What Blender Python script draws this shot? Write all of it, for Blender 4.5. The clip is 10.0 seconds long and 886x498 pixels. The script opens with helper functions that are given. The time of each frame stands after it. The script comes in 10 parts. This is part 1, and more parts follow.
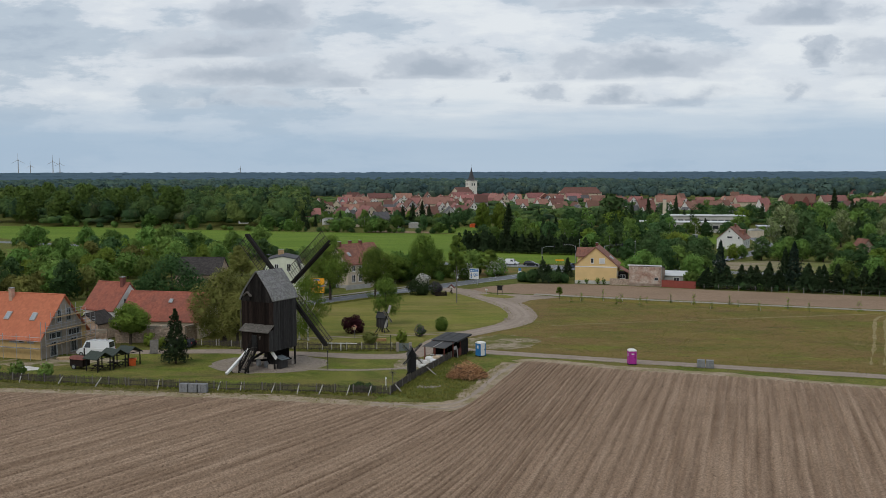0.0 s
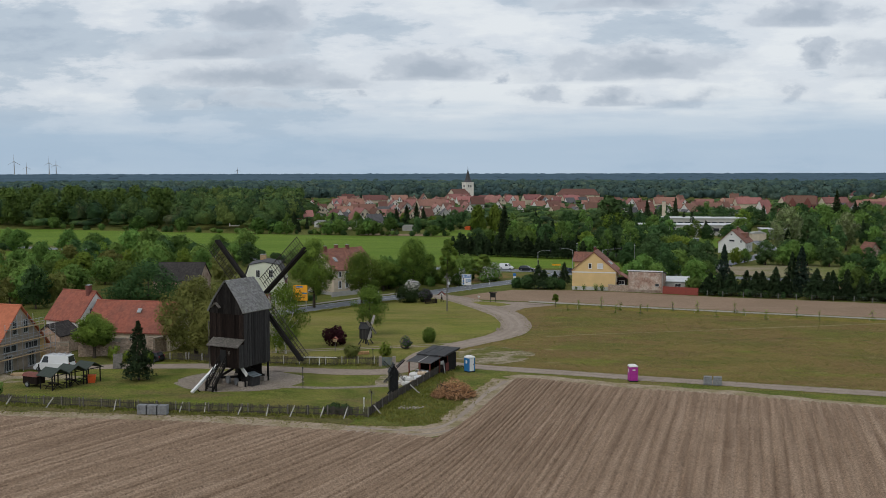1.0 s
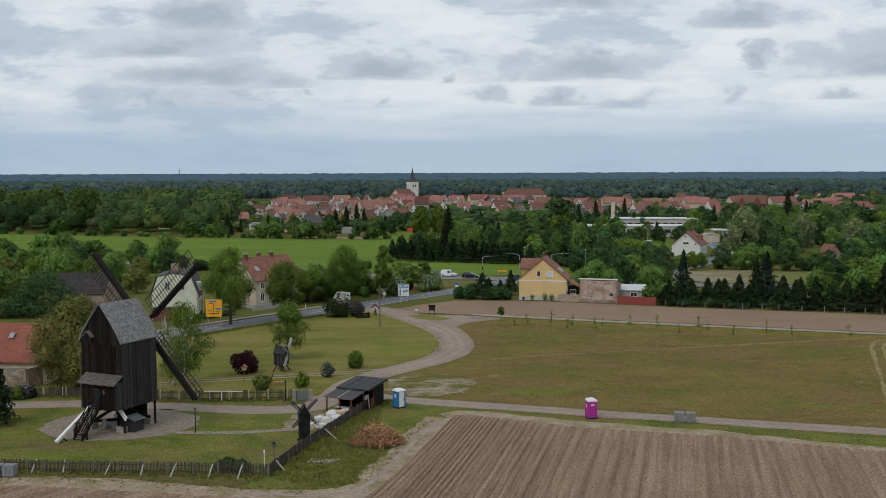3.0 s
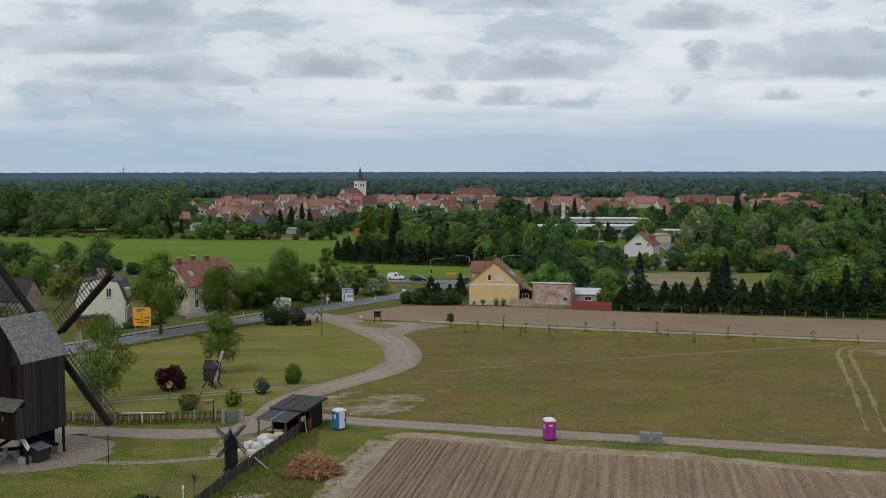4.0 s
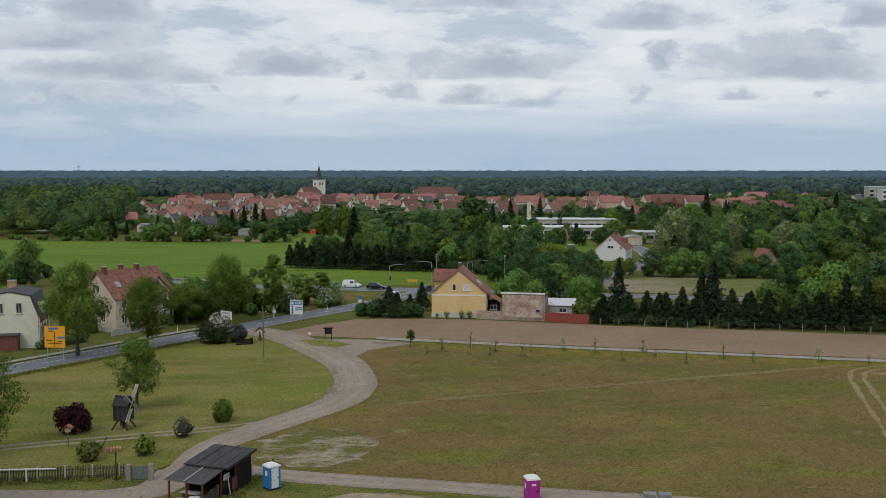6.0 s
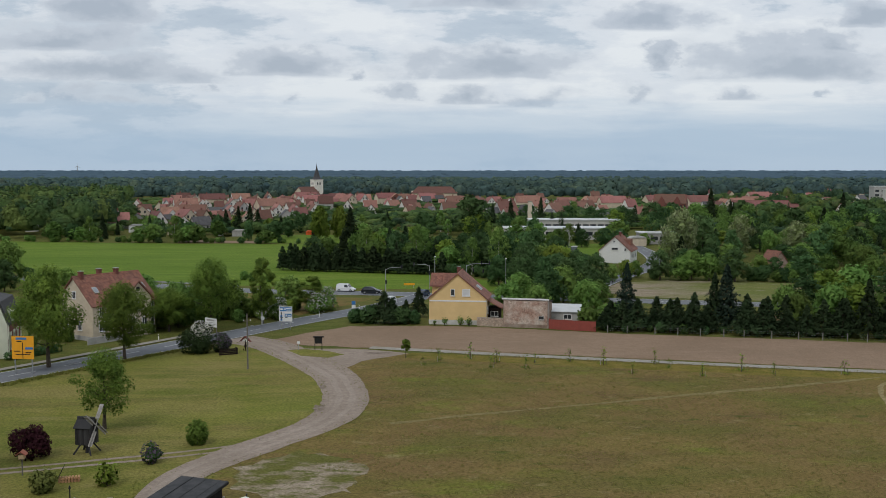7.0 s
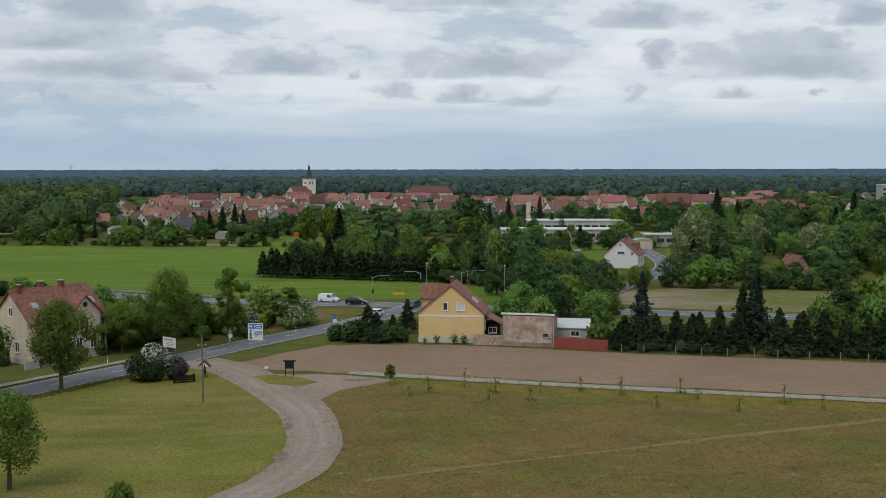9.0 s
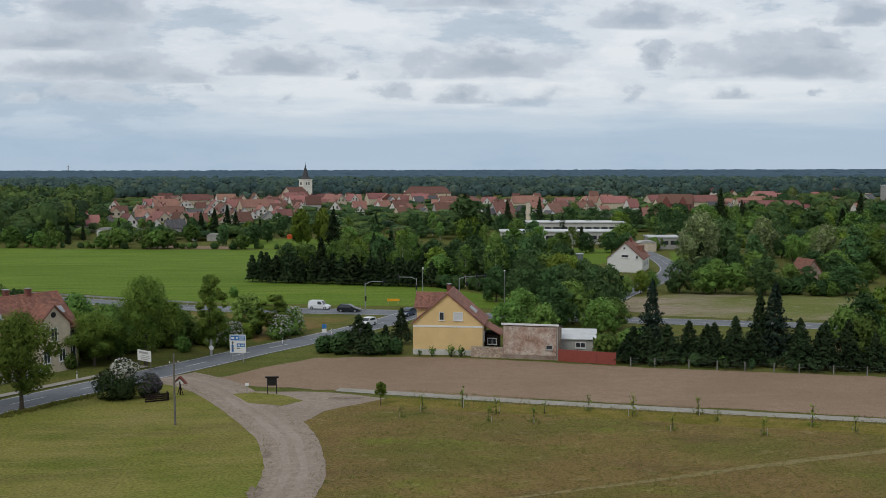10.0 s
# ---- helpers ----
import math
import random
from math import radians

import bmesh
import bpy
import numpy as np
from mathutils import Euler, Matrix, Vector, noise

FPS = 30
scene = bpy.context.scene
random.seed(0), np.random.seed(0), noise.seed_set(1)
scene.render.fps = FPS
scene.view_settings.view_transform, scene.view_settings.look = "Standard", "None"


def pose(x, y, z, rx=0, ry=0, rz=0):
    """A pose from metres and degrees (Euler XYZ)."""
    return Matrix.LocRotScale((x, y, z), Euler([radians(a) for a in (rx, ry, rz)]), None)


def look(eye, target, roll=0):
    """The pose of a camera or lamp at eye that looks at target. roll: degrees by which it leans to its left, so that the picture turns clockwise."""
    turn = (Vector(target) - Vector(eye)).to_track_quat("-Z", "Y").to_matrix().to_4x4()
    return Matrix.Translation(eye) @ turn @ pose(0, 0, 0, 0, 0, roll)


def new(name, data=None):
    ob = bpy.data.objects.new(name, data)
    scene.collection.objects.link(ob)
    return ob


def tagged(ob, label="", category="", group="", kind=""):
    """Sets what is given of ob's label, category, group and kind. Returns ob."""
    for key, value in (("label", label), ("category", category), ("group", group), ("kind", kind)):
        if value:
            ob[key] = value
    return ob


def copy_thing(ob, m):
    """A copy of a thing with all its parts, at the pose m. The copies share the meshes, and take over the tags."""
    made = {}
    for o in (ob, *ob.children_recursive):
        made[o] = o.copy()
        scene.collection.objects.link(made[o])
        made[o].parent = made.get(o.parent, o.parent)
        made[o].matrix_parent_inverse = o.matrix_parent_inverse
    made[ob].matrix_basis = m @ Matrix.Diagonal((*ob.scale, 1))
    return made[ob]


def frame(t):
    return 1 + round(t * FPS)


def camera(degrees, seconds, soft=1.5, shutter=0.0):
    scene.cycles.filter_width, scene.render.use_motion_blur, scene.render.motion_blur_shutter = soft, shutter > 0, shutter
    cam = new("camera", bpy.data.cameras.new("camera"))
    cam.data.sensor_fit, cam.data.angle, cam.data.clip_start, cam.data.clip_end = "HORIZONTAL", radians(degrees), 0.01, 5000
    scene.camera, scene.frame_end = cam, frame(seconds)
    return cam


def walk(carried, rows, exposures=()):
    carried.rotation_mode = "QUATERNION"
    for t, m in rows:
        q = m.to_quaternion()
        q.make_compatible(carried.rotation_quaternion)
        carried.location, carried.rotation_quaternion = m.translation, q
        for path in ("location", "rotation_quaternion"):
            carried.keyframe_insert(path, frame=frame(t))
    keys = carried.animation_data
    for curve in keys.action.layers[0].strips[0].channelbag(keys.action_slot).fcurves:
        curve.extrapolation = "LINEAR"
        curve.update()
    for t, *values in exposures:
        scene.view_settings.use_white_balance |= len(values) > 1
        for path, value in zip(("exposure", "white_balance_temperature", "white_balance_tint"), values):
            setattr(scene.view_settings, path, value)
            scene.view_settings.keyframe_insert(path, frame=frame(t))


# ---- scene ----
cam = camera(47.5, 10.0, 0.85)
PATH = [
    (0, (-3.409, -16.046, 28.218), (-3.533, -14.056, 28.067), -0.1),
    (0.5, (-2.829, -10.303, 28.133), (-2.95, -8.312, 27.984), -0.1),
    (1, (-2.394, -4.604, 28.131), (-2.514, -2.613, 27.983), -0.1),
    (1.5, (-1.924, 1.005, 28.147), (-2.042, 2.996, 27.999), -0.2),
    (2, (-1.52, 6.666, 28.119), (-1.633, 8.657, 27.972), -0.2),
    (2.5, (-1.168, 12.23, 28.165), (-1.24, 14.223, 28.017), -0.2),
    (4, (-0.468, 28.224, 28.094), (-0.382, 30.216, 27.943), -0.1),
    (4.5, (-0.204, 33.491, 28.074), (-0.084, 35.482, 27.922), -0.0),
    (5, (0.066, 38.507, 28.16), (0.209, 40.496, 28.006), -0.0),
    (5.5, (0.41, 43.764, 28.163), (0.569, 45.751, 28.009), -0.0),
    (7, (1.958, 59.436, 27.858), (2.121, 61.423, 27.704), 0.0),
    (7.5, (2.549, 64.706, 27.798), (2.713, 66.693, 27.643), 0.0),
    (8, (3.097, 69.998, 27.774), (3.264, 71.985, 27.619), -0.0),
    (8.5, (3.791, 75.356, 27.723), (3.959, 77.343, 27.568), -0.0),
    (9, (4.532, 80.509, 27.703), (4.702, 82.496, 27.547), -0.1),
    (9.5, (5.148, 85.811, 27.717), (5.319, 87.797, 27.561), -0.1),
    (10, (5.792, 91.069, 27.661), (5.965, 93.055, 27.506), -0.1),
]
walk(cam, [(t, look(eye, target, roll)) for t, eye, target, roll in PATH])

# ---- world, sun, exposure ----
def world_sky():
    w = bpy.data.worlds.new("sky")
    scene.world = w
    w.use_nodes = True
    nt = w.node_tree
    nt.nodes.clear()
    N, K = nt.nodes.new, nt.links.new
    out, bg = N("ShaderNodeOutputWorld"), N("ShaderNodeBackground")
    K(bg.outputs[0], out.inputs[0])
    sky = N("ShaderNodeTexSky")
    sky.sky_type, sky.sun_disc = "NISHITA", False
    sky.sun_elevation, sky.sun_rotation = radians(SUN_ELEV), radians(SUN_ROT)
    sky.air_density, sky.dust_density = 1.0, 2.0
    tc, sep = N("ShaderNodeTexCoord"), N("ShaderNodeSeparateXYZ")
    K(tc.outputs["Generated"], sep.inputs[0])

    def math_(op, a, b=None, clamp=False):
        m = N("ShaderNodeMath")
        m.operation, m.use_clamp = op, clamp
        for i, v in enumerate((a, b)):
            if v is None:
                continue
            if isinstance(v, (int, float)):
                m.inputs[i].default_value = v
            else:
                K(v, m.inputs[i])
        return m.outputs[0]

    def ramp(fac, stops, interp="EASE"):
        r = N("ShaderNodeValToRGB")
        r.color_ramp.interpolation = interp
        while len(r.color_ramp.elements) < len(stops):
            r.color_ramp.elements.new(0.5)
        for e, (p, c) in zip(r.color_ramp.elements, stops):
            e.position, e.color = p, (*c, 1)
        K(fac, r.inputs[0])
        return r.outputs[0]

    def mix(fac, a, b):
        m = N("ShaderNodeMix")
        m.data_type = "RGBA"
        for sock, v in ((0, fac), (6, a), (7, b)):
            if isinstance(v, (int, float)):
                m.inputs[sock].default_value = v
            elif isinstance(v, tuple):
                m.inputs[sock].default_value = (*v, 1)
            else:
                K(v, m.inputs[sock])
        return m.outputs[2]

    z = math_("MAXIMUM", sep.outputs[2], 0.0)
    den = math_("ADD", z, 0.20)
    u, v = math_("DIVIDE", sep.outputs[0], den), math_("DIVIDE", sep.outputs[1], den)
    flat = N("ShaderNodeCombineXYZ")
    K(u, flat.inputs[0]), K(v, flat.inputs[1])

    def cloud(scale, seed, detail, rough, near=1.0):
        mp, n = N("ShaderNodeMapping"), N("ShaderNodeTexNoise")
        mp.inputs["Location"].default_value = (seed, seed * 0.37, 0)
        mp.inputs["Scale"].default_value = (near, near, 1)
        K(flat.outputs[0], mp.inputs[0])
        K(mp.outputs[0], n.inputs["Vector"])
        n.inputs["Scale"].default_value, n.inputs["Detail"].default_value, n.inputs["Roughness"].default_value = scale, detail, rough
        return n.outputs[0]

    def bank(near):
        return math_("ADD", math_("MULTIPLY", cloud(1.05, CLOUD_SEED, 3, 0.45, near), 0.44), math_("MULTIPLY", cloud(3.1, CLOUD_SEED + 8.6, 7, 0.50, near), 0.56))

    # a bright high sheet with wide paler and greyer reaches
    big, body, above = cloud(0.6, 7.3, 3, 0.5), bank(1.0), bank(0.975)
    sheet = mix(ramp(big, [(0.38, (0,) * 3), (0.62, (1,) * 3)]), (0.66, 0.725, 0.805), (0.885, 0.905, 0.925))
    grey = ramp(body, [(0.475, (0.0,) * 3), (0.500, (0.62,) * 3), (0.545, (1.0,) * 3)])
    rise = math_("ADD", math_("MULTIPLY", math_("SUBTRACT", body, above), 7.0), 0.45, True)
    under = mix(rise, (0.375, 0.44, 0.535), (0.66, 0.705, 0.755))
    round_about = mix(math_("MULTIPLY", grey, 0.92), sheet, under)
    # ahead, single flat-based heaps drift below the sheet; tu, tv: bearing and height as slopes
    ahead = math_("MAXIMUM", sep.outputs[1], 0.05)
    tu, tv = math_("DIVIDE", sep.outputs[0], ahead), math_("DIVIDE", sep.outputs[2], ahead)
    plane = N("ShaderNodeCombineXYZ")
    K(tu, plane.inputs[0]), K(tv, plane.inputs[1])

    def puff(scale, detail, rough, move, squash=2.2):
        mp, n = N("ShaderNodeMapping"), N("ShaderNodeTexNoise")
        mp.inputs["Location"].default_value, mp.inputs["Scale"].default_value = (move, move * 0.6, 0), (1, squash, 1)
        K(plane.outputs[0], mp.inputs[0]), K(mp.outputs[0], n.inputs["Vector"])
        n.inputs["Scale"].default_value, n.inputs["Detail"].default_value, n.inputs["Roughness"].default_value = scale, detail, rough
        return n.outputs[0]

    # the heaps' outlines billow: their plane is pushed about by two sizes of noise
    def push(scale, amount, move):
        n, less, more = N("ShaderNodeTexNoise"), N("ShaderNodeVectorMath"), N("ShaderNodeVectorMath")
        mp = N("ShaderNodeMapping")
        mp.inputs["Location"].default_value, mp.inputs["Scale"].default_value = (move, 2.3 * move, 0), (1, 1.7, 1)
        K(plane.outputs[0], mp.inputs[0]), K(mp.outputs[0], n.inputs["Vector"])
        n.inputs["Scale"].default_value, n.inputs["Detail"].default_value, n.inputs["Roughness"].default_value = scale, 5, 0.6
        less.operation, more.operation = "SUBTRACT", "MULTIPLY"
        less.inputs[1].default_value = (0.5, 0.5, 0.5)
        more.inputs[1].default_value = (amount, amount * 0.42, 0)
        K(n.outputs[1], less.inputs[0]), K(less.outputs[0], more.inputs[0])
        return more.outputs[0]

    def add_(a, b):
        m = N("ShaderNodeVectorMath")
        K(a, m.inputs[0]), K(b, m.inputs[1])
        return m.outputs[0]

    billow = add_(add_(plane.outputs[0], push(10, 0.13, 1.3)), push(40, 0.035, 4.1))
    rag = math_("ADD", math_("MULTIPLY", math_("SUBTRACT", puff(11, 5, 0.55, 3.1), 0.5), 1.5), math_("MULTIPLY", math_("SUBTRACT", puff(30, 3, 0.5, 8.4, 1.6), 0.5), 0.35))
    heap = None
    for cu, cv, wide, high in CLOUDS:
        mp = N("ShaderNodeMapping")
        mp.inputs["Location"].default_value, mp.inputs["Scale"].default_value = (-cu / wide / 1.25, -cv / high / 1.35, 0), (1 / wide / 1.25, 1 / high / 1.35, 1)
        ball = N("ShaderNodeTexGradient")
        ball.gradient_type = "SPHERICAL"
        K(billow, mp.inputs[0]), K(mp.outputs[0], ball.inputs[0])
        base = math_("MULTIPLY", math_("SUBTRACT", tv, cv - high * 0.62), 2.2 / high)
        one = math_("MULTIPLY", math_("MINIMUM", ball.outputs[1], base), min(1.0, 0.30 + high * 38))
        heap = one if heap is None else math_("MAXIMUM", heap, one)
    body_ = math_("ADD", heap, math_("MULTIPLY", rag, math_("MULTIPLY", heap, 2.6, True)))
    cover = ramp(body_, [(0.04, (0,) * 3), (0.20, (0.45,) * 3), (0.55, (1,) * 3)])
    tone = ramp(math_("ADD", body_, math_("MULTIPLY", math_("SUBTRACT", puff(12, 3, 0.45, 5.0), 0.5), 0.7)), [(0.12, (0.70, 0.745, 0.80)), (0.50, (0.535, 0.590, 0.665)), (0.95, (0.42, 0.48, 0.56))])
    wide_ = math_("ADD", math_("MULTIPLY", tu, -0.16), math_("ADD", puff(3.2, 4, 0.5, 1.7), math_("MULTIPLY", math_("SUBTRACT", puff(9, 6, 0.62, 6.2, 3.2), 0.5), 0.95)))
    pale = ramp(wide_, [(0.36, (0.79, 0.83, 0.865)), (0.50, (0.70, 0.75, 0.81)), (0.62, (0.505, 0.585, 0.675)), (0.80, (0.42, 0.50, 0.60))])
    front = mix(cover, pale, tone)
    turn = ramp(sep.outputs[1], [(0.35, (0,) * 3), (0.75, (1,) * 3)])
    climb = ramp(sep.outputs[2], [(0.22, (1,) * 3), (0.40, (0,) * 3)])
    banks = mix(math_("MULTIPLY", turn, climb), round_about, front)
    # blue air low over the horizon, streaked, between the heaps and the ground
    streak = math_("ADD", sep.outputs[2], math_("MULTIPLY", math_("SUBTRACT", puff(5, 5, 0.55, 2.2, 9.0), 0.5), 0.055))
    low = ramp(streak, [(0.0, (0.84,) * 3), (0.028, (0.90,) * 3), (0.050, (0.56,) * 3), (0.072, (0.08,) * 3), (0.10, (0,) * 3)])
    lower = mix(low, banks, (0.395, 0.525, 0.672))
    tinted = N("ShaderNodeVectorMath")
    tinted.operation = "SCALE"
    K(sky.outputs[0], tinted.inputs[0])
    tinted.inputs["Scale"].default_value = 0.09
    K(mix(0.92, tinted.outputs[0], lower), bg.inputs[0])
    bg.inputs[1].default_value = SKY_STRENGTH


# heaps of cloud ahead: bearing, height, half width, half height
CLOUDS = [(0.131, 0.1021, 0.107, 0.0247), (0.14, 0.1201, 0.025, 0.0135), (0.435, 0.1094, 0.121, 0.0348), (0.471, 0.1291, 0.062, 0.0202), (0.301, 0.1078, 0.028, 0.0157), (0.29, 0.1493, 0.07, 0.018), (0.126, 0.1684, 0.098, 0.0191), (-0.062, 0.1033, 0.067, 0.0224), (-0.239, 0.0943, 0.121, 0.0191), (-0.287, 0.1235, 0.09, 0.0191), (0.044, 0.0741, 0.033, 0.0135), (0.109, 0.0718, 0.039, 0.0123), (0.174, 0.0685, 0.048, 0.0112), (0.281, 0.0718, 0.031, 0.0123), (0.381, 0.0763, 0.028, 0.0101), (-0.223, 0.064, 0.035, 0.0079), (-0.321, 0.0685, 0.024, 0.0073), (-0.255, 0.0752, 0.034, 0.0101), (-0.054, 0.0679, 0.019, 0.0067), (0.507, 0.1543, 0.048, 0.0191), (0.011, 0.092, 0.011, 0.0079), (0.471, 0.078, 0.018, 0.0067), (-0.152, 0.0791, 0.018, 0.0067), (-0.249, 0.1515, 0.062, 0.0224)]
SUN_ELEV, SUN_ROT, SKY_STRENGTH, CLOUD_SEED = 48, 215, 1.0, 5.7
world_sky()
sun = new("sun", bpy.data.lights.new("sun", "SUN"))
sun.data.energy, sun.data.angle, sun.data.color = 0.9, radians(22), (1.0, 0.96, 0.9)
sun_from = Vector((math.sin(radians(SUN_ROT)) * math.cos(radians(SUN_ELEV)), math.cos(radians(SUN_ROT)) * math.cos(radians(SUN_ELEV)), math.sin(radians(SUN_ELEV))))
sun.matrix_basis = look(sun_from * 50, (0, 0, 0))


# ---- materials ----
def mat(name, a, b=None, scale=3.0, rough=0.85, bump=0.0, metal=0.0, detail=6, island=0.0, obrand=0.0, stretch=(1, 1, 1), c=None, cscale=0.15, cfac=0.5, trans=0.0, uv=False, spec=0.3, grain=0.0, gscale=5.0, d=None, dscale=0.5, dfac=0.6, dstretch=(0.22, 1, 1), crange=(0.42, 0.62), layers=()):
    """Two tones by fine noise, a third by broad noise, a shift per island or per object."""
    m = bpy.data.materials.new(name)
    m.use_nodes = True
    nt = m.node_tree
    nt.nodes.clear()
    N, K = nt.nodes.new, nt.links.new
    out, bs = N("ShaderNodeOutputMaterial"), N("ShaderNodeBsdfPrincipled")
    bs.inputs["Roughness"].default_value, bs.inputs["Metallic"].default_value, bs.inputs["Specular IOR Level"].default_value = rough, metal, spec
    b = b or tuple(x * 0.75 for x in a)
    tc = N("ShaderNodeTexCoord")
    src = tc.outputs["UV" if uv else "Object"]
    mp = N("ShaderNodeMapping")
    mp.inputs["Scale"].default_value = stretch
    K(src, mp.inputs[0])

    def noise_(sc, det):
        n = N("ShaderNodeTexNoise")
        n.inputs["Scale"].default_value, n.inputs["Detail"].default_value, n.inputs["Roughness"].default_value = sc, det, 0.6
        K(mp.outputs[0], n.inputs["Vector"])
        return n.outputs[0]

    def mix(fac, x, y, kind="MIX"):
        q = N("ShaderNodeMix")
        q.data_type, q.blend_type = "RGBA", kind
        for sock, v in ((0, fac), (6, x), (7, y)):
            if isinstance(v, (int, float)):
                q.inputs[sock].default_value = v
            elif isinstance(v, tuple):
                q.inputs[sock].default_value = (*v, 1)
            else:
                K(v, q.inputs[sock])
        return q.outputs[2]

    def span(v, lo, hi, to=1.0, base=0.0):
        r = N("ShaderNodeMapRange")
        r.inputs[1].default_value, r.inputs[2].default_value, r.inputs[3].default_value, r.inputs[4].default_value = lo, hi, base, to
        K(v, r.inputs[0])
        return r.outputs[0]

    fine = noise_(scale, detail)
    col = mix(span(fine, 0.35, 0.65), a, b)
    if c:
        col = mix(span(noise_(cscale, 7 if crange[0] > 0.5 else 4), crange[0], crange[1], cfac), col, c)
    if d:
        dm, dn = N("ShaderNodeMapping"), N("ShaderNodeTexNoise")
        dm.inputs["Scale"].default_value, dm.inputs["Rotation"].default_value, dm.inputs["Location"].default_value = dstretch, (0, 0, 0.25), (3.7, 9.1, 0)
        K(tc.outputs["Object"], dm.inputs[0]), K(dm.outputs[0], dn.inputs["Vector"])
        dn.inputs["Scale"].default_value, dn.inputs["Detail"].default_value, dn.inputs["Roughness"].default_value = dscale, 7, 0.62
        col = mix(span(dn.outputs[0], 0.46, 0.62, dfac), col, d)
    for i, (tint, sc, lo, hi, most, way) in enumerate(layers):
        dm, dn = N("ShaderNodeMapping"), N("ShaderNodeTexNoise")
        dm.inputs["Scale"].default_value, dm.inputs["Rotation"].default_value, dm.inputs["Location"].default_value = way, (0, 0, 0.2 + 0.3 * i), (5.3 + 7.7 * i, 2.9 * i, 0)
        K(tc.outputs["Object"], dm.inputs[0]), K(dm.outputs[0], dn.inputs["Vector"])
        dn.inputs["Scale"].default_value, dn.inputs["Detail"].default_value, dn.inputs["Roughness"].default_value = sc, 8, 0.66
        col = mix(span(dn.outputs[0], lo, hi, most), col, tint)
    if grain:
        k = N("ShaderNodeHueSaturation")
        gm, gn = N("ShaderNodeMapping"), N("ShaderNodeTexNoise")
        K(tc.outputs["Object"], gm.inputs[0]), K(gm.outputs[0], gn.inputs["Vector"])
        gn.inputs["Scale"].default_value, gn.inputs["Detail"].default_value, gn.inputs["Roughness"].default_value = gscale, 5, 0.75
        K(span(gn.outputs[0], 0.3, 0.7, 1 + grain, 1 - grain), k.inputs["Value"])
        K(col, k.inputs["Color"])
        col = k.outputs[0]
    if island:
        g = N("ShaderNodeNewGeometry")
        k = N("ShaderNodeHueSaturation")
        K(span(g.outputs["Random Per Island"], 0, 1, 1 + island, 1 - island), k.inputs["Value"])
        K(col, k.inputs["Color"])
        col = k.outputs[0]
    if obrand:
        oi, k = N("ShaderNodeObjectInfo"), N("ShaderNodeHueSaturation")
        K(span(oi.outputs["Random"], 0, 1, 1 + obrand, 1 - obrand), k.inputs["Value"])
        mul = N("ShaderNodeMath")
        mul.operation = "FRACT"
        m2 = N("ShaderNodeMath")
        m2.operation = "MULTIPLY"
        m2.inputs[1].default_value = 7.13
        K(oi.outputs["Random"], m2.inputs[0]), K(m2.outputs[0], mul.inputs[0])
        K(span(mul.outputs[0], 0, 1, 0.5 + obrand * 0.03, 0.5 - obrand * 0.055), k.inputs["Hue"])
        K(col, k.inputs["Color"])
        col = k.outputs[0]
    K(col, bs.inputs["Base Color"])
    if bump:
        bp = N("ShaderNodeBump")
        bp.inputs["Strength"].default_value, bp.inputs["Distance"].default_value = min(1.0, bump), 0.05 if bump <= 1 else 0.05 * bump
        K(fine, bp.inputs["Height"]), K(bp.outputs[0], bs.inputs["Normal"])
    if trans:
        tr, ms = N("ShaderNodeBsdfTranslucent"), N("ShaderNodeMixShader")
        K(col, tr.inputs[0])
        ms.inputs[0].default_value = trans
        K(bs.outputs[0], ms.inputs[1]), K(tr.outputs[0], ms.inputs[2]), K(ms.outputs[0], out.inputs[0])
    else:
        K(bs.outputs[0], out.inputs[0])
    return m


def leafmat(name, a, b, obrand=0.30, island=0.14, trans=0.28):
    return mat(name, tuple(v * 0.90 for v in a), tuple(v * 1.04 for v in b), scale=0.45, rough=0.7, island=island, obrand=obrand, trans=trans, spec=0.04)


M_GROUND = mat("rough_grass", (0.098, 0.112, 0.026), (0.134, 0.134, 0.038), 0.6, 0.95, 0.8, c=(0.125, 0.108, 0.036), cscale=0.08, grain=0.75, gscale=4.0, d=(0.066, 0.094, 0.019), dscale=0.35, spec=0.04)
M_MEADOW = mat("dry_meadow", (0.152, 0.115, 0.036), (0.194, 0.143, 0.052), 0.35, 0.95, 0.5, c=(0.164, 0.110, 0.046), cscale=0.05, cfac=0.8, detail=13, grain=0.50, gscale=3.2, d=(0.108, 0.110, 0.026), dscale=0.10, dfac=0.75, dstretch=(0.5, 1, 1), spec=0.05,
               layers=(((0.118, 0.082, 0.036), 0.16, 0.53, 0.70, 0.75, (0.45, 1, 1)), ((0.140, 0.162, 0.026), 0.13, 0.55, 0.69, 0.85, (0.55, 1, 1)), ((0.265, 0.215, 0.105), 0.50, 0.57, 0.72, 0.7, (0.6, 1, 1)), ((0.064, 0.082, 0.016), 0.40, 0.59, 0.68, 0.8, (0.45, 1, 1)), ((0.076, 0.060, 0.026), 1.1, 0.60, 0.72, 0.6, (0.7, 1, 1))))
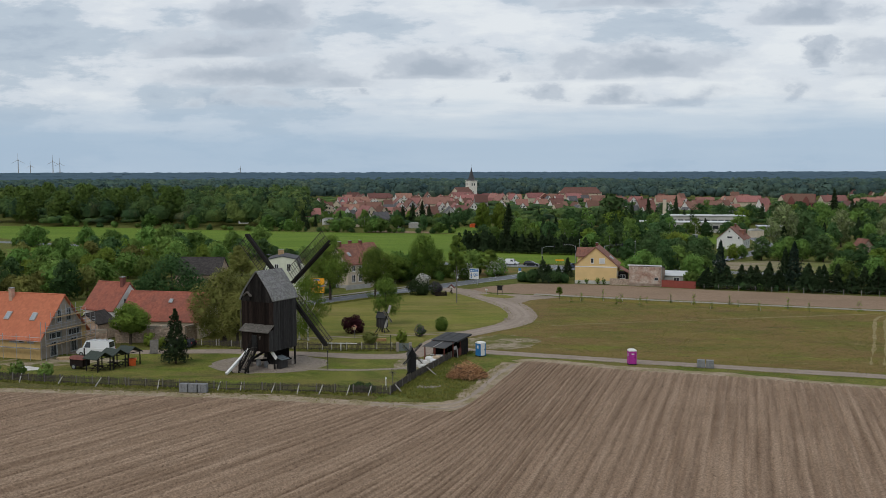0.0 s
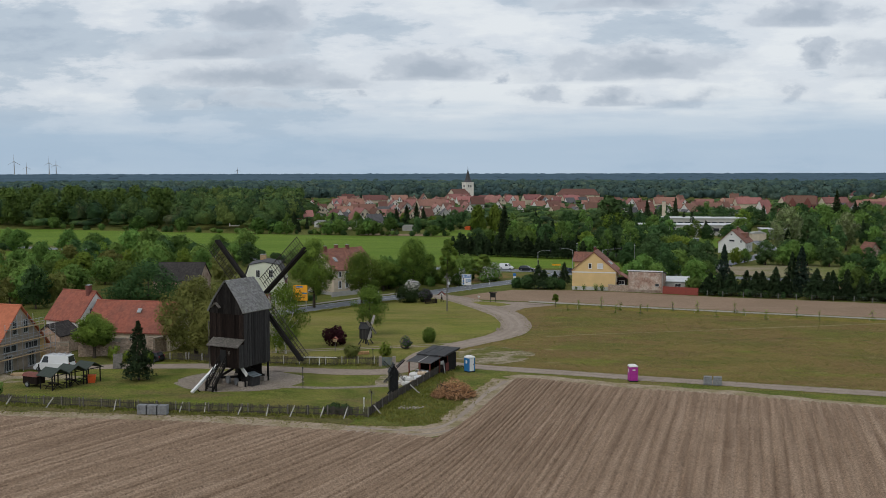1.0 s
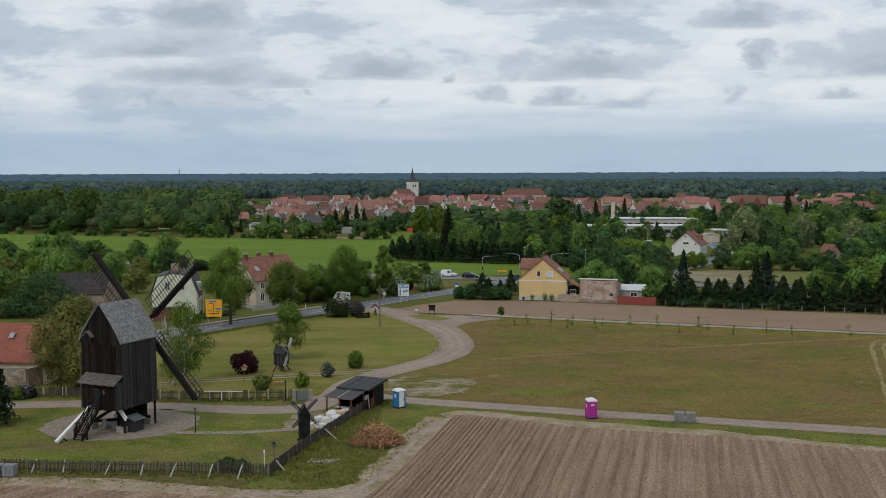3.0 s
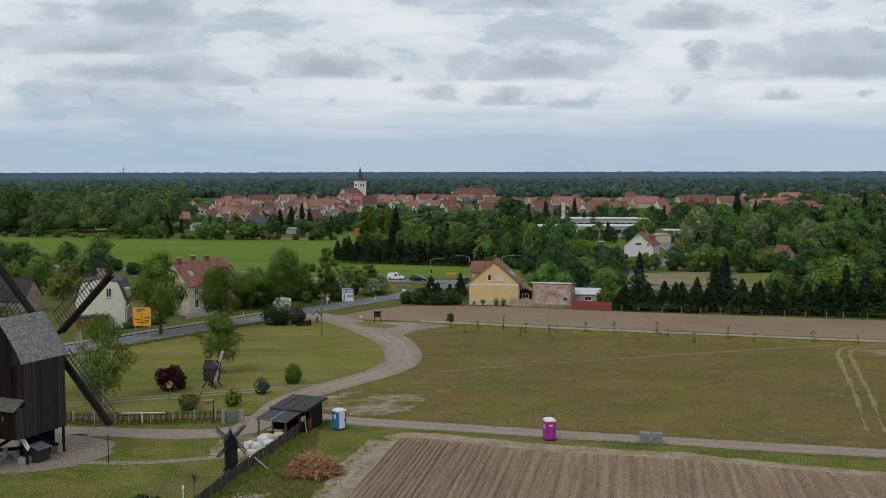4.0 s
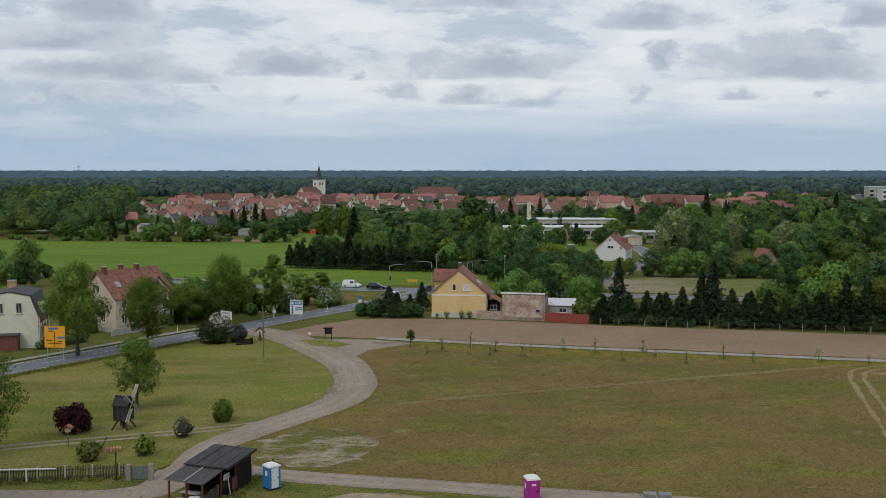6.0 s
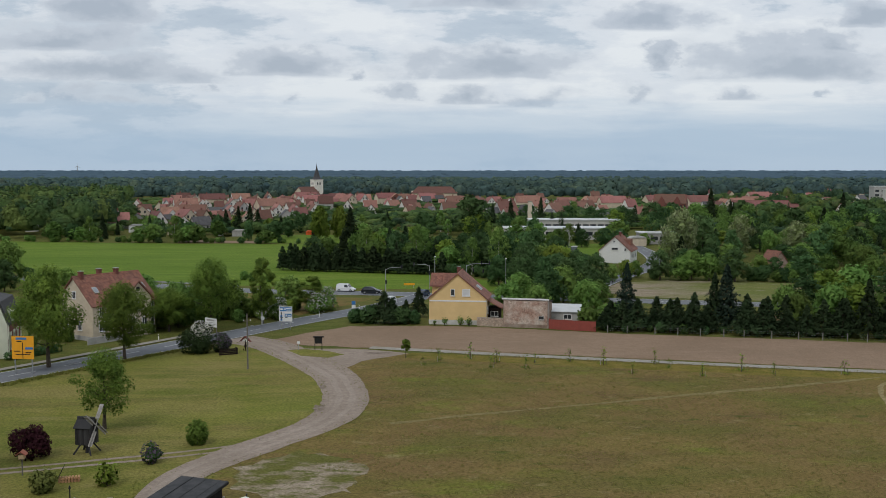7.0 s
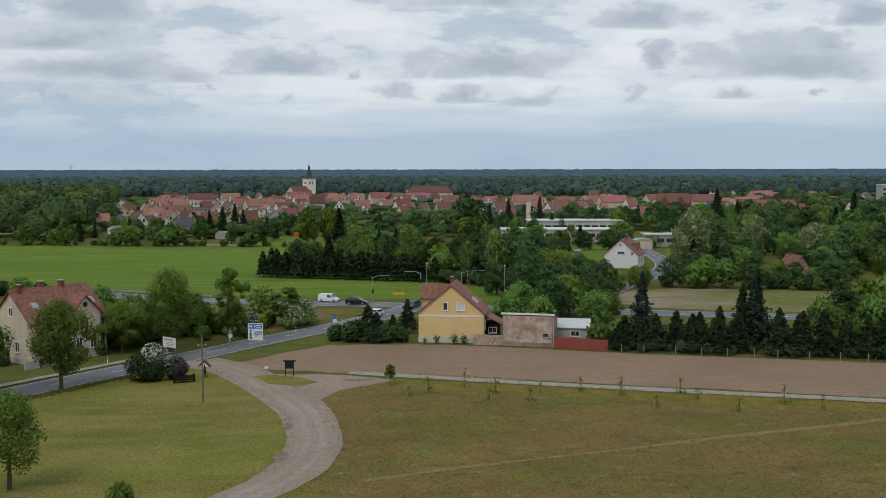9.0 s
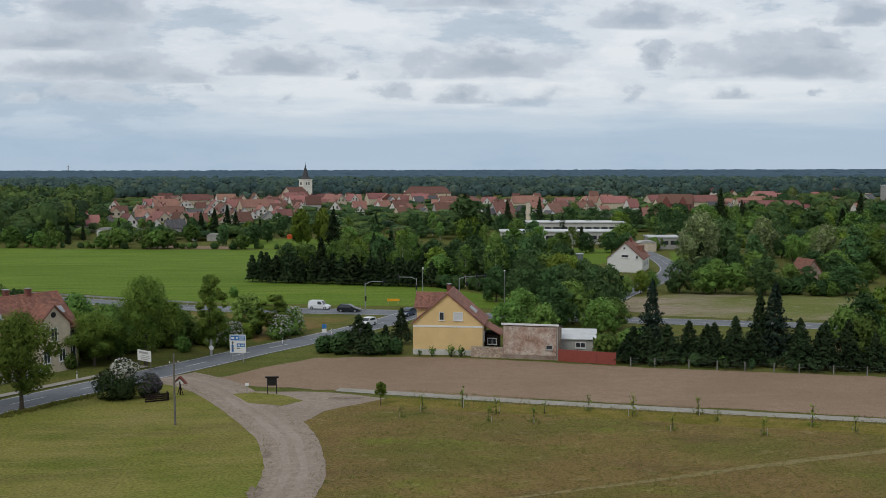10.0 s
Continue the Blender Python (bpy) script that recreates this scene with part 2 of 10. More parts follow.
M_LAWN = mat("mown_lawn", (0.148, 0.152, 0.031), (0.200, 0.184, 0.052), 0.30, 0.95, 0.5, c=(0.215, 0.182, 0.064), cscale=0.06, cfac=0.85, detail=13, grain=0.48, gscale=3.2, d=(0.100, 0.122, 0.022), dscale=0.16, dfac=0.75, dstretch=(0.3, 1, 1), spec=0.04,
             layers=(((0.162, 0.118, 0.052), 0.10, 0.55, 0.72, 0.75, (0.3, 1, 1)), ((0.250, 0.215, 0.094), 0.35, 0.58, 0.74, 0.6, (0.35, 1, 1)), ((0.074, 0.098, 0.018), 0.4, 0.60, 0.72, 0.6, (0.4, 1, 1)), ((0.172, 0.190, 0.036), 0.05, 0.52, 0.66, 0.6, (0.5, 1, 1))))
M_MILLLAWN = mat("patchy_lawn", (0.116, 0.130, 0.026), (0.172, 0.168, 0.044), 0.30, 0.95, 0.7, c=(0.150, 0.124, 0.044), cscale=0.10, cfac=0.7, detail=13, grain=0.80, gscale=4.5, d=(0.070, 0.100, 0.018), dscale=0.30, dfac=0.8, dstretch=(0.6, 1, 1), spec=0.04,
                 layers=(((0.132, 0.168, 0.024), 0.16, 0.54, 0.68, 0.8, (0.6, 1, 1)), ((0.150, 0.114, 0.054), 0.20, 0.53, 0.67, 0.8, (0.5, 1, 1)), ((0.050, 0.072, 0.014), 0.6, 0.58, 0.70, 0.6, (1, 1, 1))))
M_CROP = mat("young_crop", (0.118, 0.184, 0.026), (0.154, 0.216, 0.036), 0.30, 0.9, 0.6, c=(0.086, 0.148, 0.018), cscale=0.035, cfac=0.6, stretch=(0.22, 1, 1), detail=10, grain=0.48, gscale=1.8, d=(0.088, 0.150, 0.016), dscale=0.55, dfac=0.8, dstretch=(0.06, 1, 1), spec=0.04,
             layers=(((0.060, 0.112, 0.016), 0.20, 0.58, 0.70, 0.8, (0.05, 1, 1)), ((0.190, 0.230, 0.050), 0.06, 0.55, 0.72, 0.6, (0.25, 1, 1))))
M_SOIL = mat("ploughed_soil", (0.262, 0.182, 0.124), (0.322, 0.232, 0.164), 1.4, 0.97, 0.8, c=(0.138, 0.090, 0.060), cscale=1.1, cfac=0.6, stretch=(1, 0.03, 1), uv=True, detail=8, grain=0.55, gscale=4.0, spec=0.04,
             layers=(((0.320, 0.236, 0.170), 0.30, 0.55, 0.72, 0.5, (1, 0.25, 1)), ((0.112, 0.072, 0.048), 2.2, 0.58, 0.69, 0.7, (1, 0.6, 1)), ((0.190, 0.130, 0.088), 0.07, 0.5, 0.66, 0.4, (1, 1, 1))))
M_BARE = mat("harrowed_soil", (0.246, 0.172, 0.118), (0.282, 0.202, 0.142), 0.7, 0.97, 0.5, c=(0.212, 0.148, 0.100), cscale=0.06, detail=10, grain=0.30, gscale=4.5, spec=0.04,
             layers=(((0.318, 0.236, 0.172), 0.14, 0.55, 0.70, 0.6, (0.12, 1, 1)), ((0.150, 0.104, 0.070), 1.4, 0.62, 0.74, 0.5, (1, 1, 1))))
M_DIRT = mat("sandy_dirt", (0.322, 0.262, 0.215), (0.264, 0.214, 0.174), 0.8, 0.97, 0.25, c=(0.235, 0.190, 0.150), cscale=0.12, cfac=0.5, detail=10, grain=0.20, gscale=2.5, spec=0.04,
             layers=(((0.168, 0.134, 0.104), 0.35, 0.60, 0.74, 0.7, (1, 1, 1)), ((0.400, 0.345, 0.290), 0.6, 0.58, 0.74, 0.6, (1, 1, 1))))
M_MARGIN = mat("sandy_margin", (0.365, 0.295, 0.220), (0.285, 0.222, 0.158), 0.9, 0.97, 0.7, c=(0.200, 0.170, 0.080), cscale=0.35, cfac=0.75, detail=11, grain=0.40, gscale=3.4, spec=0.04)
M_RUT = mat("packed_wheel_track", (0.352, 0.292, 0.244), (0.292, 0.240, 0.198), 1.2, 0.97, 0.2, c=(0.262, 0.212, 0.170), cscale=0.12, cfac=0.6, detail=10, grain=0.18, gscale=4.0, spec=0.04)
M_SAND = mat("worn_sandy_meadow", (0.340, 0.282, 0.212), (0.270, 0.218, 0.158), 0.6, 0.97, 0.6, c=(0.200, 0.165, 0.098), cscale=0.30, cfac=0.8, detail=13, grain=0.42, gscale=4.0, spec=0.04,
             layers=(((0.112, 0.112, 0.026), 0.22, 0.47, 0.56, 0.92, (0.6, 1, 1)), ((0.096, 0.104, 0.022), 0.9, 0.50, 0.60, 0.85, (0.6, 1, 1))))
M_GRAVEL = mat("gravel", (0.300, 0.252, 0.212), (0.190, 0.158, 0.130), 2.0, 0.97, 1.0, c=(0.235, 0.200, 0.150), cscale=0.30, cfac=0.6, detail=12, grain=0.75, gscale=5.5, spec=0.04,
               layers=(((0.120, 0.122, 0.036), 0.5, 0.60, 0.70, 0.7, (1, 1, 1)), ((0.40, 0.36, 0.32), 2.4, 0.60, 0.72, 0.7, (1, 1, 1))))
M_CONC = mat("concrete_path", (0.350, 0.332, 0.292), (0.300, 0.282, 0.245), 1.4, 0.9, 0.2, c=(0.255, 0.232, 0.180), cscale=0.3, cfac=0.6, spec=0.04, grain=0.15, gscale=3.0)
M_ASPH = mat("asphalt", (0.150, 0.160, 0.176), (0.185, 0.194, 0.208), 1.8, 0.85, 0.3, c=(0.085, 0.093, 0.105), cscale=0.15)
M_FALLOW = mat("fallow_soil", (0.300, 0.245, 0.185), (0.225, 0.185, 0.120), 0.5, 0.97, 0.6, c=(0.120, 0.144, 0.030), cscale=0.05, cfac=0.9, stretch=(0.5, 1, 1), detail=10, grain=0.45, gscale=2.5, spec=0.04,
               layers=(((0.150, 0.160, 0.046), 0.09, 0.52, 0.64, 0.8, (0.3, 1, 1)), ((0.36, 0.31, 0.26), 0.5, 0.57, 0.70, 0.7, (0.5, 1, 1)), ((0.105, 0.115, 0.036), 0.8, 0.58, 0.68, 0.7, (0.6, 1, 1))))
M_LINE = mat("road_paint", (0.72, 0.72, 0.70), None, 2.0, 0.7)
M_BARK = mat("bark", (0.085, 0.068, 0.050), (0.050, 0.040, 0.030), 4.0, 0.95, 0.8)
M_BIRCH = mat("birch_bark", (0.66, 0.64, 0.59), (0.30, 0.28, 0.26), 3.0, 0.9, 0.4)
M_BLACKWOOD = mat("tarred_boards", (0.013, 0.012, 0.012), (0.026, 0.023, 0.021), 3.0, 0.8, 0.4, island=0.5, stretch=(3, 3, 0.4), spec=0.06)
M_BROWNWOOD = mat("dark_brown_boards", (0.013, 0.010, 0.009), (0.025, 0.017, 0.014), 3.0, 0.85, 0.4, island=0.5, stretch=(3, 3, 0.4), spec=0.06)
M_GREYWOOD = mat("weathered_wood", (0.17, 0.155, 0.135), (0.10, 0.09, 0.078), 4.0, 0.9, 0.4, island=0.3)
M_SHINGLE = mat("grey_shingles", (0.285, 0.280, 0.275), (0.175, 0.172, 0.168), 5.0, 0.85, 0.6, island=0.32, c=(0.20, 0.20, 0.18), cscale=0.8)
M_DARKROOF = mat("bitumen_felt", (0.050, 0.050, 0.054), (0.075, 0.073, 0.074), 2.0, 0.8, 0.3)
M_OLDTILE = mat("sooty_tiles", (0.036, 0.032, 0.031), (0.062, 0.054, 0.050), 2.5, 0.9, 0.5, island=0.3)
M_WHITE = mat("white_paint", (0.74, 0.74, 0.72), (0.68, 0.68, 0.66), 2.0, 0.6)
M_CREAM = mat("cream_render", (0.62, 0.53, 0.40), (0.52, 0.44, 0.33), 1.2, 0.9, 0.2, c=(0.44, 0.38, 0.30), cscale=0.4)
M_YELLOW = mat("yellow_render", (0.72, 0.52, 0.25), (0.66, 0.47, 0.22), 0.8, 0.9, 0.15, c=(0.60, 0.43, 0.21), cscale=0.3)
M_PALEY = mat("pale_green_render", (0.70, 0.72, 0.58), (0.63, 0.65, 0.52), 0.9, 0.9, 0.15)
M_GREYR = mat("grey_render", (0.42, 0.41, 0.39), (0.34, 0.33, 0.31), 1.2, 0.9, 0.2)
M_REDTILE = mat("red_tiles", (0.36, 0.118, 0.076), (0.285, 0.094, 0.064), 1.6, 0.85, 0.4, island=0.12, c=(0.19, 0.085, 0.065), cscale=0.35)
M_BROWNTILE = mat("brown_red_tiles", (0.285, 0.125, 0.086), (0.215, 0.095, 0.068), 1.6, 0.8, 0.4, island=0.25, c=(0.165, 0.090, 0.072), cscale=0.4)
M_ORANGETILE = mat("new_orange_tiles", (0.50, 0.165, 0.085), (0.44, 0.140, 0.072), 1.6, 0.75, 0.3, island=0.08)
M_BRICK = mat("brick_masonry", (0.30, 0.215, 0.165), (0.22, 0.145, 0.11), 1.8, 0.95, 0.6, c=(0.46, 0.39, 0.33), cscale=0.7, detail=10)
M_RUBBLE = mat("rubble_masonry", (0.52, 0.41, 0.32), (0.33, 0.24, 0.185), 2.6, 0.95, 0.8, island=0.3)
M_GREYBRICK = mat("grey_block_wall", (0.32, 0.285, 0.245), (0.24, 0.205, 0.175), 2.0, 0.95, 0.5, island=0.2)
M_OSB = mat("chipboard", (0.58, 0.40, 0.18), (0.50, 0.34, 0.15), 2.0, 0.85, 0.2, island=0.15)
M_REDBRICK = mat("red_brick", (0.20, 0.075, 0.058), (0.15, 0.060, 0.050), 2.5, 0.9, 0.4)
M_REDFENCE = mat("red_painted_sheet", (0.27, 0.062, 0.045), (0.23, 0.055, 0.042), 1.5, 0.7)
M_GLASS = mat("window_glass", (0.030, 0.036, 0.042), (0.045, 0.05, 0.056), 1.0, 0.12, spec=0.6)
M_STEEL = mat("galvanised_steel", (0.42, 0.43, 0.44), (0.34, 0.35, 0.36), 2.0, 0.45, metal=0.6)
M_TIMBER = mat("raw_timber", (0.48, 0.35, 0.21), (0.38, 0.27, 0.16), 3.0, 0.85, 0.3, island=0.2)
M_BLACK = mat("black_paint", (0.010, 0.010, 0.011), (0.018, 0.018, 0.019), 3.0, 0.5)
M_RUBBER = mat("tyre_rubber", (0.022, 0.022, 0.023), None, 3.0, 0.9)
M_CARWHITE = mat("white_car_paint", (0.72, 0.73, 0.74), (0.69, 0.70, 0.71), 1.0, 0.25, spec=0.5)
M_CARBLACK = mat("black_car_paint", (0.018, 0.022, 0.030), None, 1.0, 0.2, spec=0.6)
M_CARBLUE = mat("dark_blue_car_paint", (0.03, 0.05, 0.09), None, 1.0, 0.2, spec=0.6)
M_MAGENTA = mat("magenta_plastic", (0.42, 0.035, 0.30), (0.36, 0.03, 0.26), 2.0, 0.5)
M_BLUEPL = mat("blue_plastic", (0.035, 0.20, 0.46), (0.03, 0.17, 0.40), 2.0, 0.5)
M_SIGNBLUE = mat("blue_sign_face", (0.05, 0.20, 0.48), None, 2.0, 0.5)
M_SIGNYELLOW = mat("yellow_sign_face", (0.80, 0.36, 0.02), (0.77, 0.345, 0.02), 2.0, 0.5)
M_ORANGEPL = mat("orange_plastic", (0.75, 0.13, 0.03), None, 2.0, 0.5)
M_BRUSH = mat("dry_brushwood", (0.50, 0.29, 0.15), (0.30, 0.165, 0.085), 2.0, 0.95, island=0.55)
M_STONE = mat("grey_stone_blocks", (0.24, 0.245, 0.25), (0.17, 0.175, 0.18), 3.0, 0.9, 0.5, island=0.25)
M_GREENROOF = mat("green_roof_felt", (0.050, 0.062, 0.052), (0.036, 0.046, 0.038), 3.0, 0.85, 0.2)
M_TARP = mat("white_sacks", (0.66, 0.65, 0.62), (0.52, 0.50, 0.47), 2.0, 0.7, 0.6)
M_SILVER = mat("roof_light_metal", (0.60, 0.61, 0.61), (0.52, 0.53, 0.53), 1.0, 0.5)

L_MID = leafmat("leaves_mid", (0.106, 0.202, 0.046), (0.182, 0.290, 0.070), 0.36)
L_ROAD = leafmat("roadside_leaves", (0.105, 0.179, 0.036), (0.218, 0.311, 0.058), 0.22, 0.18, 0.38)
L_DARK = leafmat("leaves_dark", (0.055, 0.114, 0.040), (0.094, 0.167, 0.060), 0.34)
L_YEL = leafmat("leaves_yellow_green", (0.144, 0.227, 0.036), (0.203, 0.277, 0.048))
L_OLIVE = leafmat("leaves_olive", (0.152, 0.177, 0.047), (0.224, 0.232, 0.069))
# L_FAR, L_FAREST: blue of distant haze mixed into the leaf colours, strongest in L_FAREST
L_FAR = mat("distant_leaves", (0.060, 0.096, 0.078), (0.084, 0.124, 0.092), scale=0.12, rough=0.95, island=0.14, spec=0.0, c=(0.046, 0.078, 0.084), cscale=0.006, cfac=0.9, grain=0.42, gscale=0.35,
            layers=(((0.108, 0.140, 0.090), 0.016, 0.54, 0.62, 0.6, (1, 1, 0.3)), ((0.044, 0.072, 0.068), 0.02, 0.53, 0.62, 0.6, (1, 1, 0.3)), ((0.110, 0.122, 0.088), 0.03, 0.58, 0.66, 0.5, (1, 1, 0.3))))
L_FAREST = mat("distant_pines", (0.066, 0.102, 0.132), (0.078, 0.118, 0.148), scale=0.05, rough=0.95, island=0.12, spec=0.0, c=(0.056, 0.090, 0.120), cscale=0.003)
L_YEW = leafmat("dark_bush_leaves", (0.034, 0.058, 0.022), (0.054, 0.084, 0.032), 0.1, 0.14, 0.2)
L_FIR = leafmat("fir_needles", (0.026, 0.046, 0.020), (0.042, 0.066, 0.028), 0.25, 0.22, 0.1)
L_BLUEFIR = leafmat("blue_spruce_needles", (0.026, 0.046, 0.032), (0.040, 0.064, 0.044), 0.15, 0.22, 0.1)
L_MAROON = leafmat("maroon_leaves", (0.042, 0.014, 0.018), (0.060, 0.020, 0.026), 0.1, 0.4)
L_WHITE = leafmat("white_blossom", (0.58, 0.57, 0.52), (0.46, 0.46, 0.38), 0.1, 0.3)
L_CANDLE = leafmat("chestnut_blossom", (0.33, 0.37, 0.20), (0.17, 0.23, 0.07), 0.1, 0.4)
L_LILAC = leafmat("lilac_blossom", (0.155, 0.120, 0.160), (0.090, 0.075, 0.095), 0.1, 0.4)
L_GRASS = mat("grass_blades", (0.140, 0.158, 0.030), (0.205, 0.195, 0.056), scale=0.3, rough=0.9, island=0.25, trans=0.35, spec=0.1)
L_DRYGRASS = mat("dry_grass_blades", (0.25, 0.215, 0.085), (0.18, 0.175, 0.055), scale=0.3, rough=0.9, island=0.25, trans=0.35, spec=0.1)


# ---- mesh helpers ----
class Shape:
    """Collects vertices and faces for one mesh."""

    def __init__(self):
        self.v, self.f = [], []

    def add(self, verts, faces):
        n = len(self.v)
        self.v += [tuple(p) for p in verts]
        self.f += [tuple(i + n for i in q) for q in faces]
        return self

    def box(self, c, s, m=None):
        x, y, z = (k / 2 for k in s)
        pts = [Vector((a * x, b * y, d * z)) for a, b, d in ((-1, -1, -1), (1, -1, -1), (1, 1, -1), (-1, 1, -1), (-1, -1, 1), (1, -1, 1), (1, 1, 1), (-1, 1, 1))]
        pts = [(m @ p if m else p) + Vector(c) for p in pts]
        return self.add(pts, [(0, 3, 2, 1), (4, 5, 6, 7), (0, 1, 5, 4), (1, 2, 6, 5), (2, 3, 7, 6), (3, 0, 4, 7)])

    def beam(self, p, q, w, h=None):
        """A squared timber from p to q."""
        p, q = Vector(p), Vector(q)
        d = q - p
        m = d.to_track_quat("Y", "Z").to_matrix()
        return self.box((p + q) / 2, (w, d.length, h or w), m)

    def tube(self, p, q, r, r2=None, n=7):
        p, q = Vector(p), Vector(q)
        r2 = r if r2 is None else r2
        m = (q - p).to_track_quat("Z", "Y").to_matrix()
        ring = [Vector((math.cos(6.28319 * i / n), math.sin(6.28319 * i / n), 0)) for i in range(n)]
        pts = [p + m @ (k * r) for k in ring] + [q + m @ (k * r2) for k in ring]
        fs = [(i, (i + 1) % n, n + (i + 1) % n, n + i) for i in range(n)] + [tuple(range(n - 1, -1, -1)), tuple(range(n, 2 * n))]
        return self.add(pts, fs)

    def loft(self, sections, cap=True):
        """Rings with equally many points, joined one to the next."""
        n = len(sections[0])
        pts = [p for s in sections for p in s]
        fs = [(k * n + i, k * n + (i + 1) % n, (k + 1) * n + (i + 1) % n, (k + 1) * n + i) for k in range(len(sections) - 1) for i in range(n)]
        if cap:
            fs += [tuple(range(n - 1, -1, -1)), tuple(range((len(sections) - 1) * n, len(sections) * n))]
        return self.add(pts, fs)

    def slab(self, outline, y0, y1):
        """An outline in x and z, drawn out along y."""
        return self.loft([[(x, y0, z) for x, z in outline], [(x, y1, z) for x, z in outline]])

    def mesh(self, name, material):
        me = bpy.data.meshes.new(name)
        me.from_pydata(self.v, [], self.f)
        me.materials.append(material)
        bm = bmesh.new()
        bm.from_mesh(me)
        bmesh.ops.recalc_face_normals(bm, faces=bm.faces)
        bm.to_mesh(me)
        bm.free()
        return me


def part(name, shape, material, parent=None, label="", place=None, smooth=False):
    me = shape if isinstance(shape, bpy.types.Mesh) else shape.mesh(name, material)
    if smooth:
        me.polygons.foreach_set("use_smooth", [True] * len(me.polygons))
    ob = new(name, me)
    if parent:
        ob.parent = parent
    if place:
        ob.matrix_basis = place
    return tagged(ob, label)


def thing(name, x, y, rz=0, label="", category="", group="", z=0.0):
    return tagged(placed(new(name), pose(x, y, z, 0, 0, rz)), label, category, group)


def placed(ob, m):
    ob.matrix_basis = m
    return ob


def at(x, y, rz=0, s=1.0, sz=None, z=0.0):
    return pose(x, y, z, 0, 0, rz) @ Matrix.Diagonal((s, s, sz or s, 1))


def quads_mesh(name, corners, material):
    """A mesh from an array of four-cornered faces, shape (n, 4, 3), or (n, 5, 3) with the shading normal last."""
    n = len(corners)
    me = bpy.data.meshes.new(name)
    me.vertices.add(4 * n), me.loops.add(4 * n), me.polygons.add(n)
    me.vertices.foreach_set("co", np.ascontiguousarray(corners[:, :4], dtype=np.float32).ravel())
    me.loops.foreach_set("vertex_index", np.arange(4 * n, dtype=np.int32))
    me.polygons.foreach_set("loop_start", np.arange(0, 4 * n, 4, dtype=np.int32))
    me.polygons.foreach_set("loop_total", np.full(n, 4, dtype=np.int32))
    me.materials.append(material)
    me.update(calc_edges=True)
    if corners.shape[1] == 5:
        me.polygons.foreach_set("use_smooth", np.ones(n, dtype=bool))
        me.normals_split_custom_set_from_vertices(np.repeat(corners[:, 4], 4, 0).tolist())
    return me


def unit(v):
    return v / np.maximum(np.linalg.norm(v, axis=-1, keepdims=True), 1e-9)


def leaf_quads(rng, centres, outward, size, hang=0.0, tidy=0.55, soft=None):
    """Small folded leaf clumps round the given centres, turned more or less outward; soft: the crown's own direction there."""
    n = len(centres)
    shade = unit(outward * 0.70 + (outward if soft is None else soft) * 0.75 + rng.normal(0, 0.14, (n, 3)) + (0, 0, 0.12))
    nor = unit(outward * tidy + rng.normal(0, 0.42, (n, 3)) + (0, 0, 0.35))
    a = unit(np.cross(nor, rng.normal(0, 1, (n, 3)) + (0, 0, 0.01)))
    b = np.cross(nor, a)
    if hang:
        b = unit(b * (1 - hang) + np.array((0, 0, -1.0)) * hang)
        a = unit(np.cross(b, nor))
    s = size * rng.uniform(0.55, 1.35, (n, 1))
    w = s * rng.uniform(0.55, 0.95, (n, 1))
    return np.stack([centres - a * w * 0.5 - b * s * 0.35, centres + b * s * -0.6 + a * w * 0.15, centres + a * w * 0.5 + b * s * 0.3 + nor * s * 0.15, centres - a * w * 0.2 + b * s * 0.65, shade], 1)


def ball_points(rng, n, lo=0.8, hi=1.05):
    d = unit(rng.normal(0, 1, (n, 3)))
    return d, d * rng.uniform(lo, hi, (n, 1))


def crown_quads(rng, lobes, n, leaf, hang=0.0, lo=0.72):
    """Leaf clumps over a set of lobes (x, y, z, rx, rz)."""
    lobes = np.array(lobes, float)
    wt = lobes[:, 3] ** 2
    pick = rng.choice(len(lobes), n, p=wt / wt.sum())
    d, p = ball_points(rng, n, lo, 1.06)
    L = lobes[pick]
    cen = L[:, :3] + p * np.stack([L[:, 3], L[:, 3], L[:, 4]], 1)
    mid = np.average(lobes[:, :3], 0, wt) - (0, 0, np.ptp(cen[:, 2]) * 0.12)
    return leaf_quads(rng, cen, d, leaf, hang, 0.55, unit(cen - mid))


def lobes_of(rng, height, width, base, count, top=1.0):
    """Lobes filling an uneven crown between base and height, widest below the middle."""
    out = []
    for i in range(count):
        h = (i + rng.uniform(0.1, 0.9)) / count
        ring = min(1.0, 0.70 + 1.0 * h) if h < 0.3 else math.sqrt(max(0.02, 1 - ((h - 0.3) / 0.74) ** 2.2))
        a, q = 2.4 * i + rng.uniform(-0.6, 0.6), rng.uniform(0.55, 1.20)
        r = width * rng.uniform(0.09, 0.22) * (1.25 if count < 20 else 1)
        reach = max(0.04 * width, width / 2 * ring - r * 0.7) * q
        out.append((reach * math.cos(a), reach * math.sin(a), base + r * 0.5 + (height - base - r * 1.3) * h, r, r * rng.uniform(0.7, 1.0)))
    out.append((0, 0, base + (height - base) * 0.42, width * 0.24, (height - base) * 0.32))
    out.append((0, 0, height - width * 0.2, width * 0.22, width * 0.2))
    return out


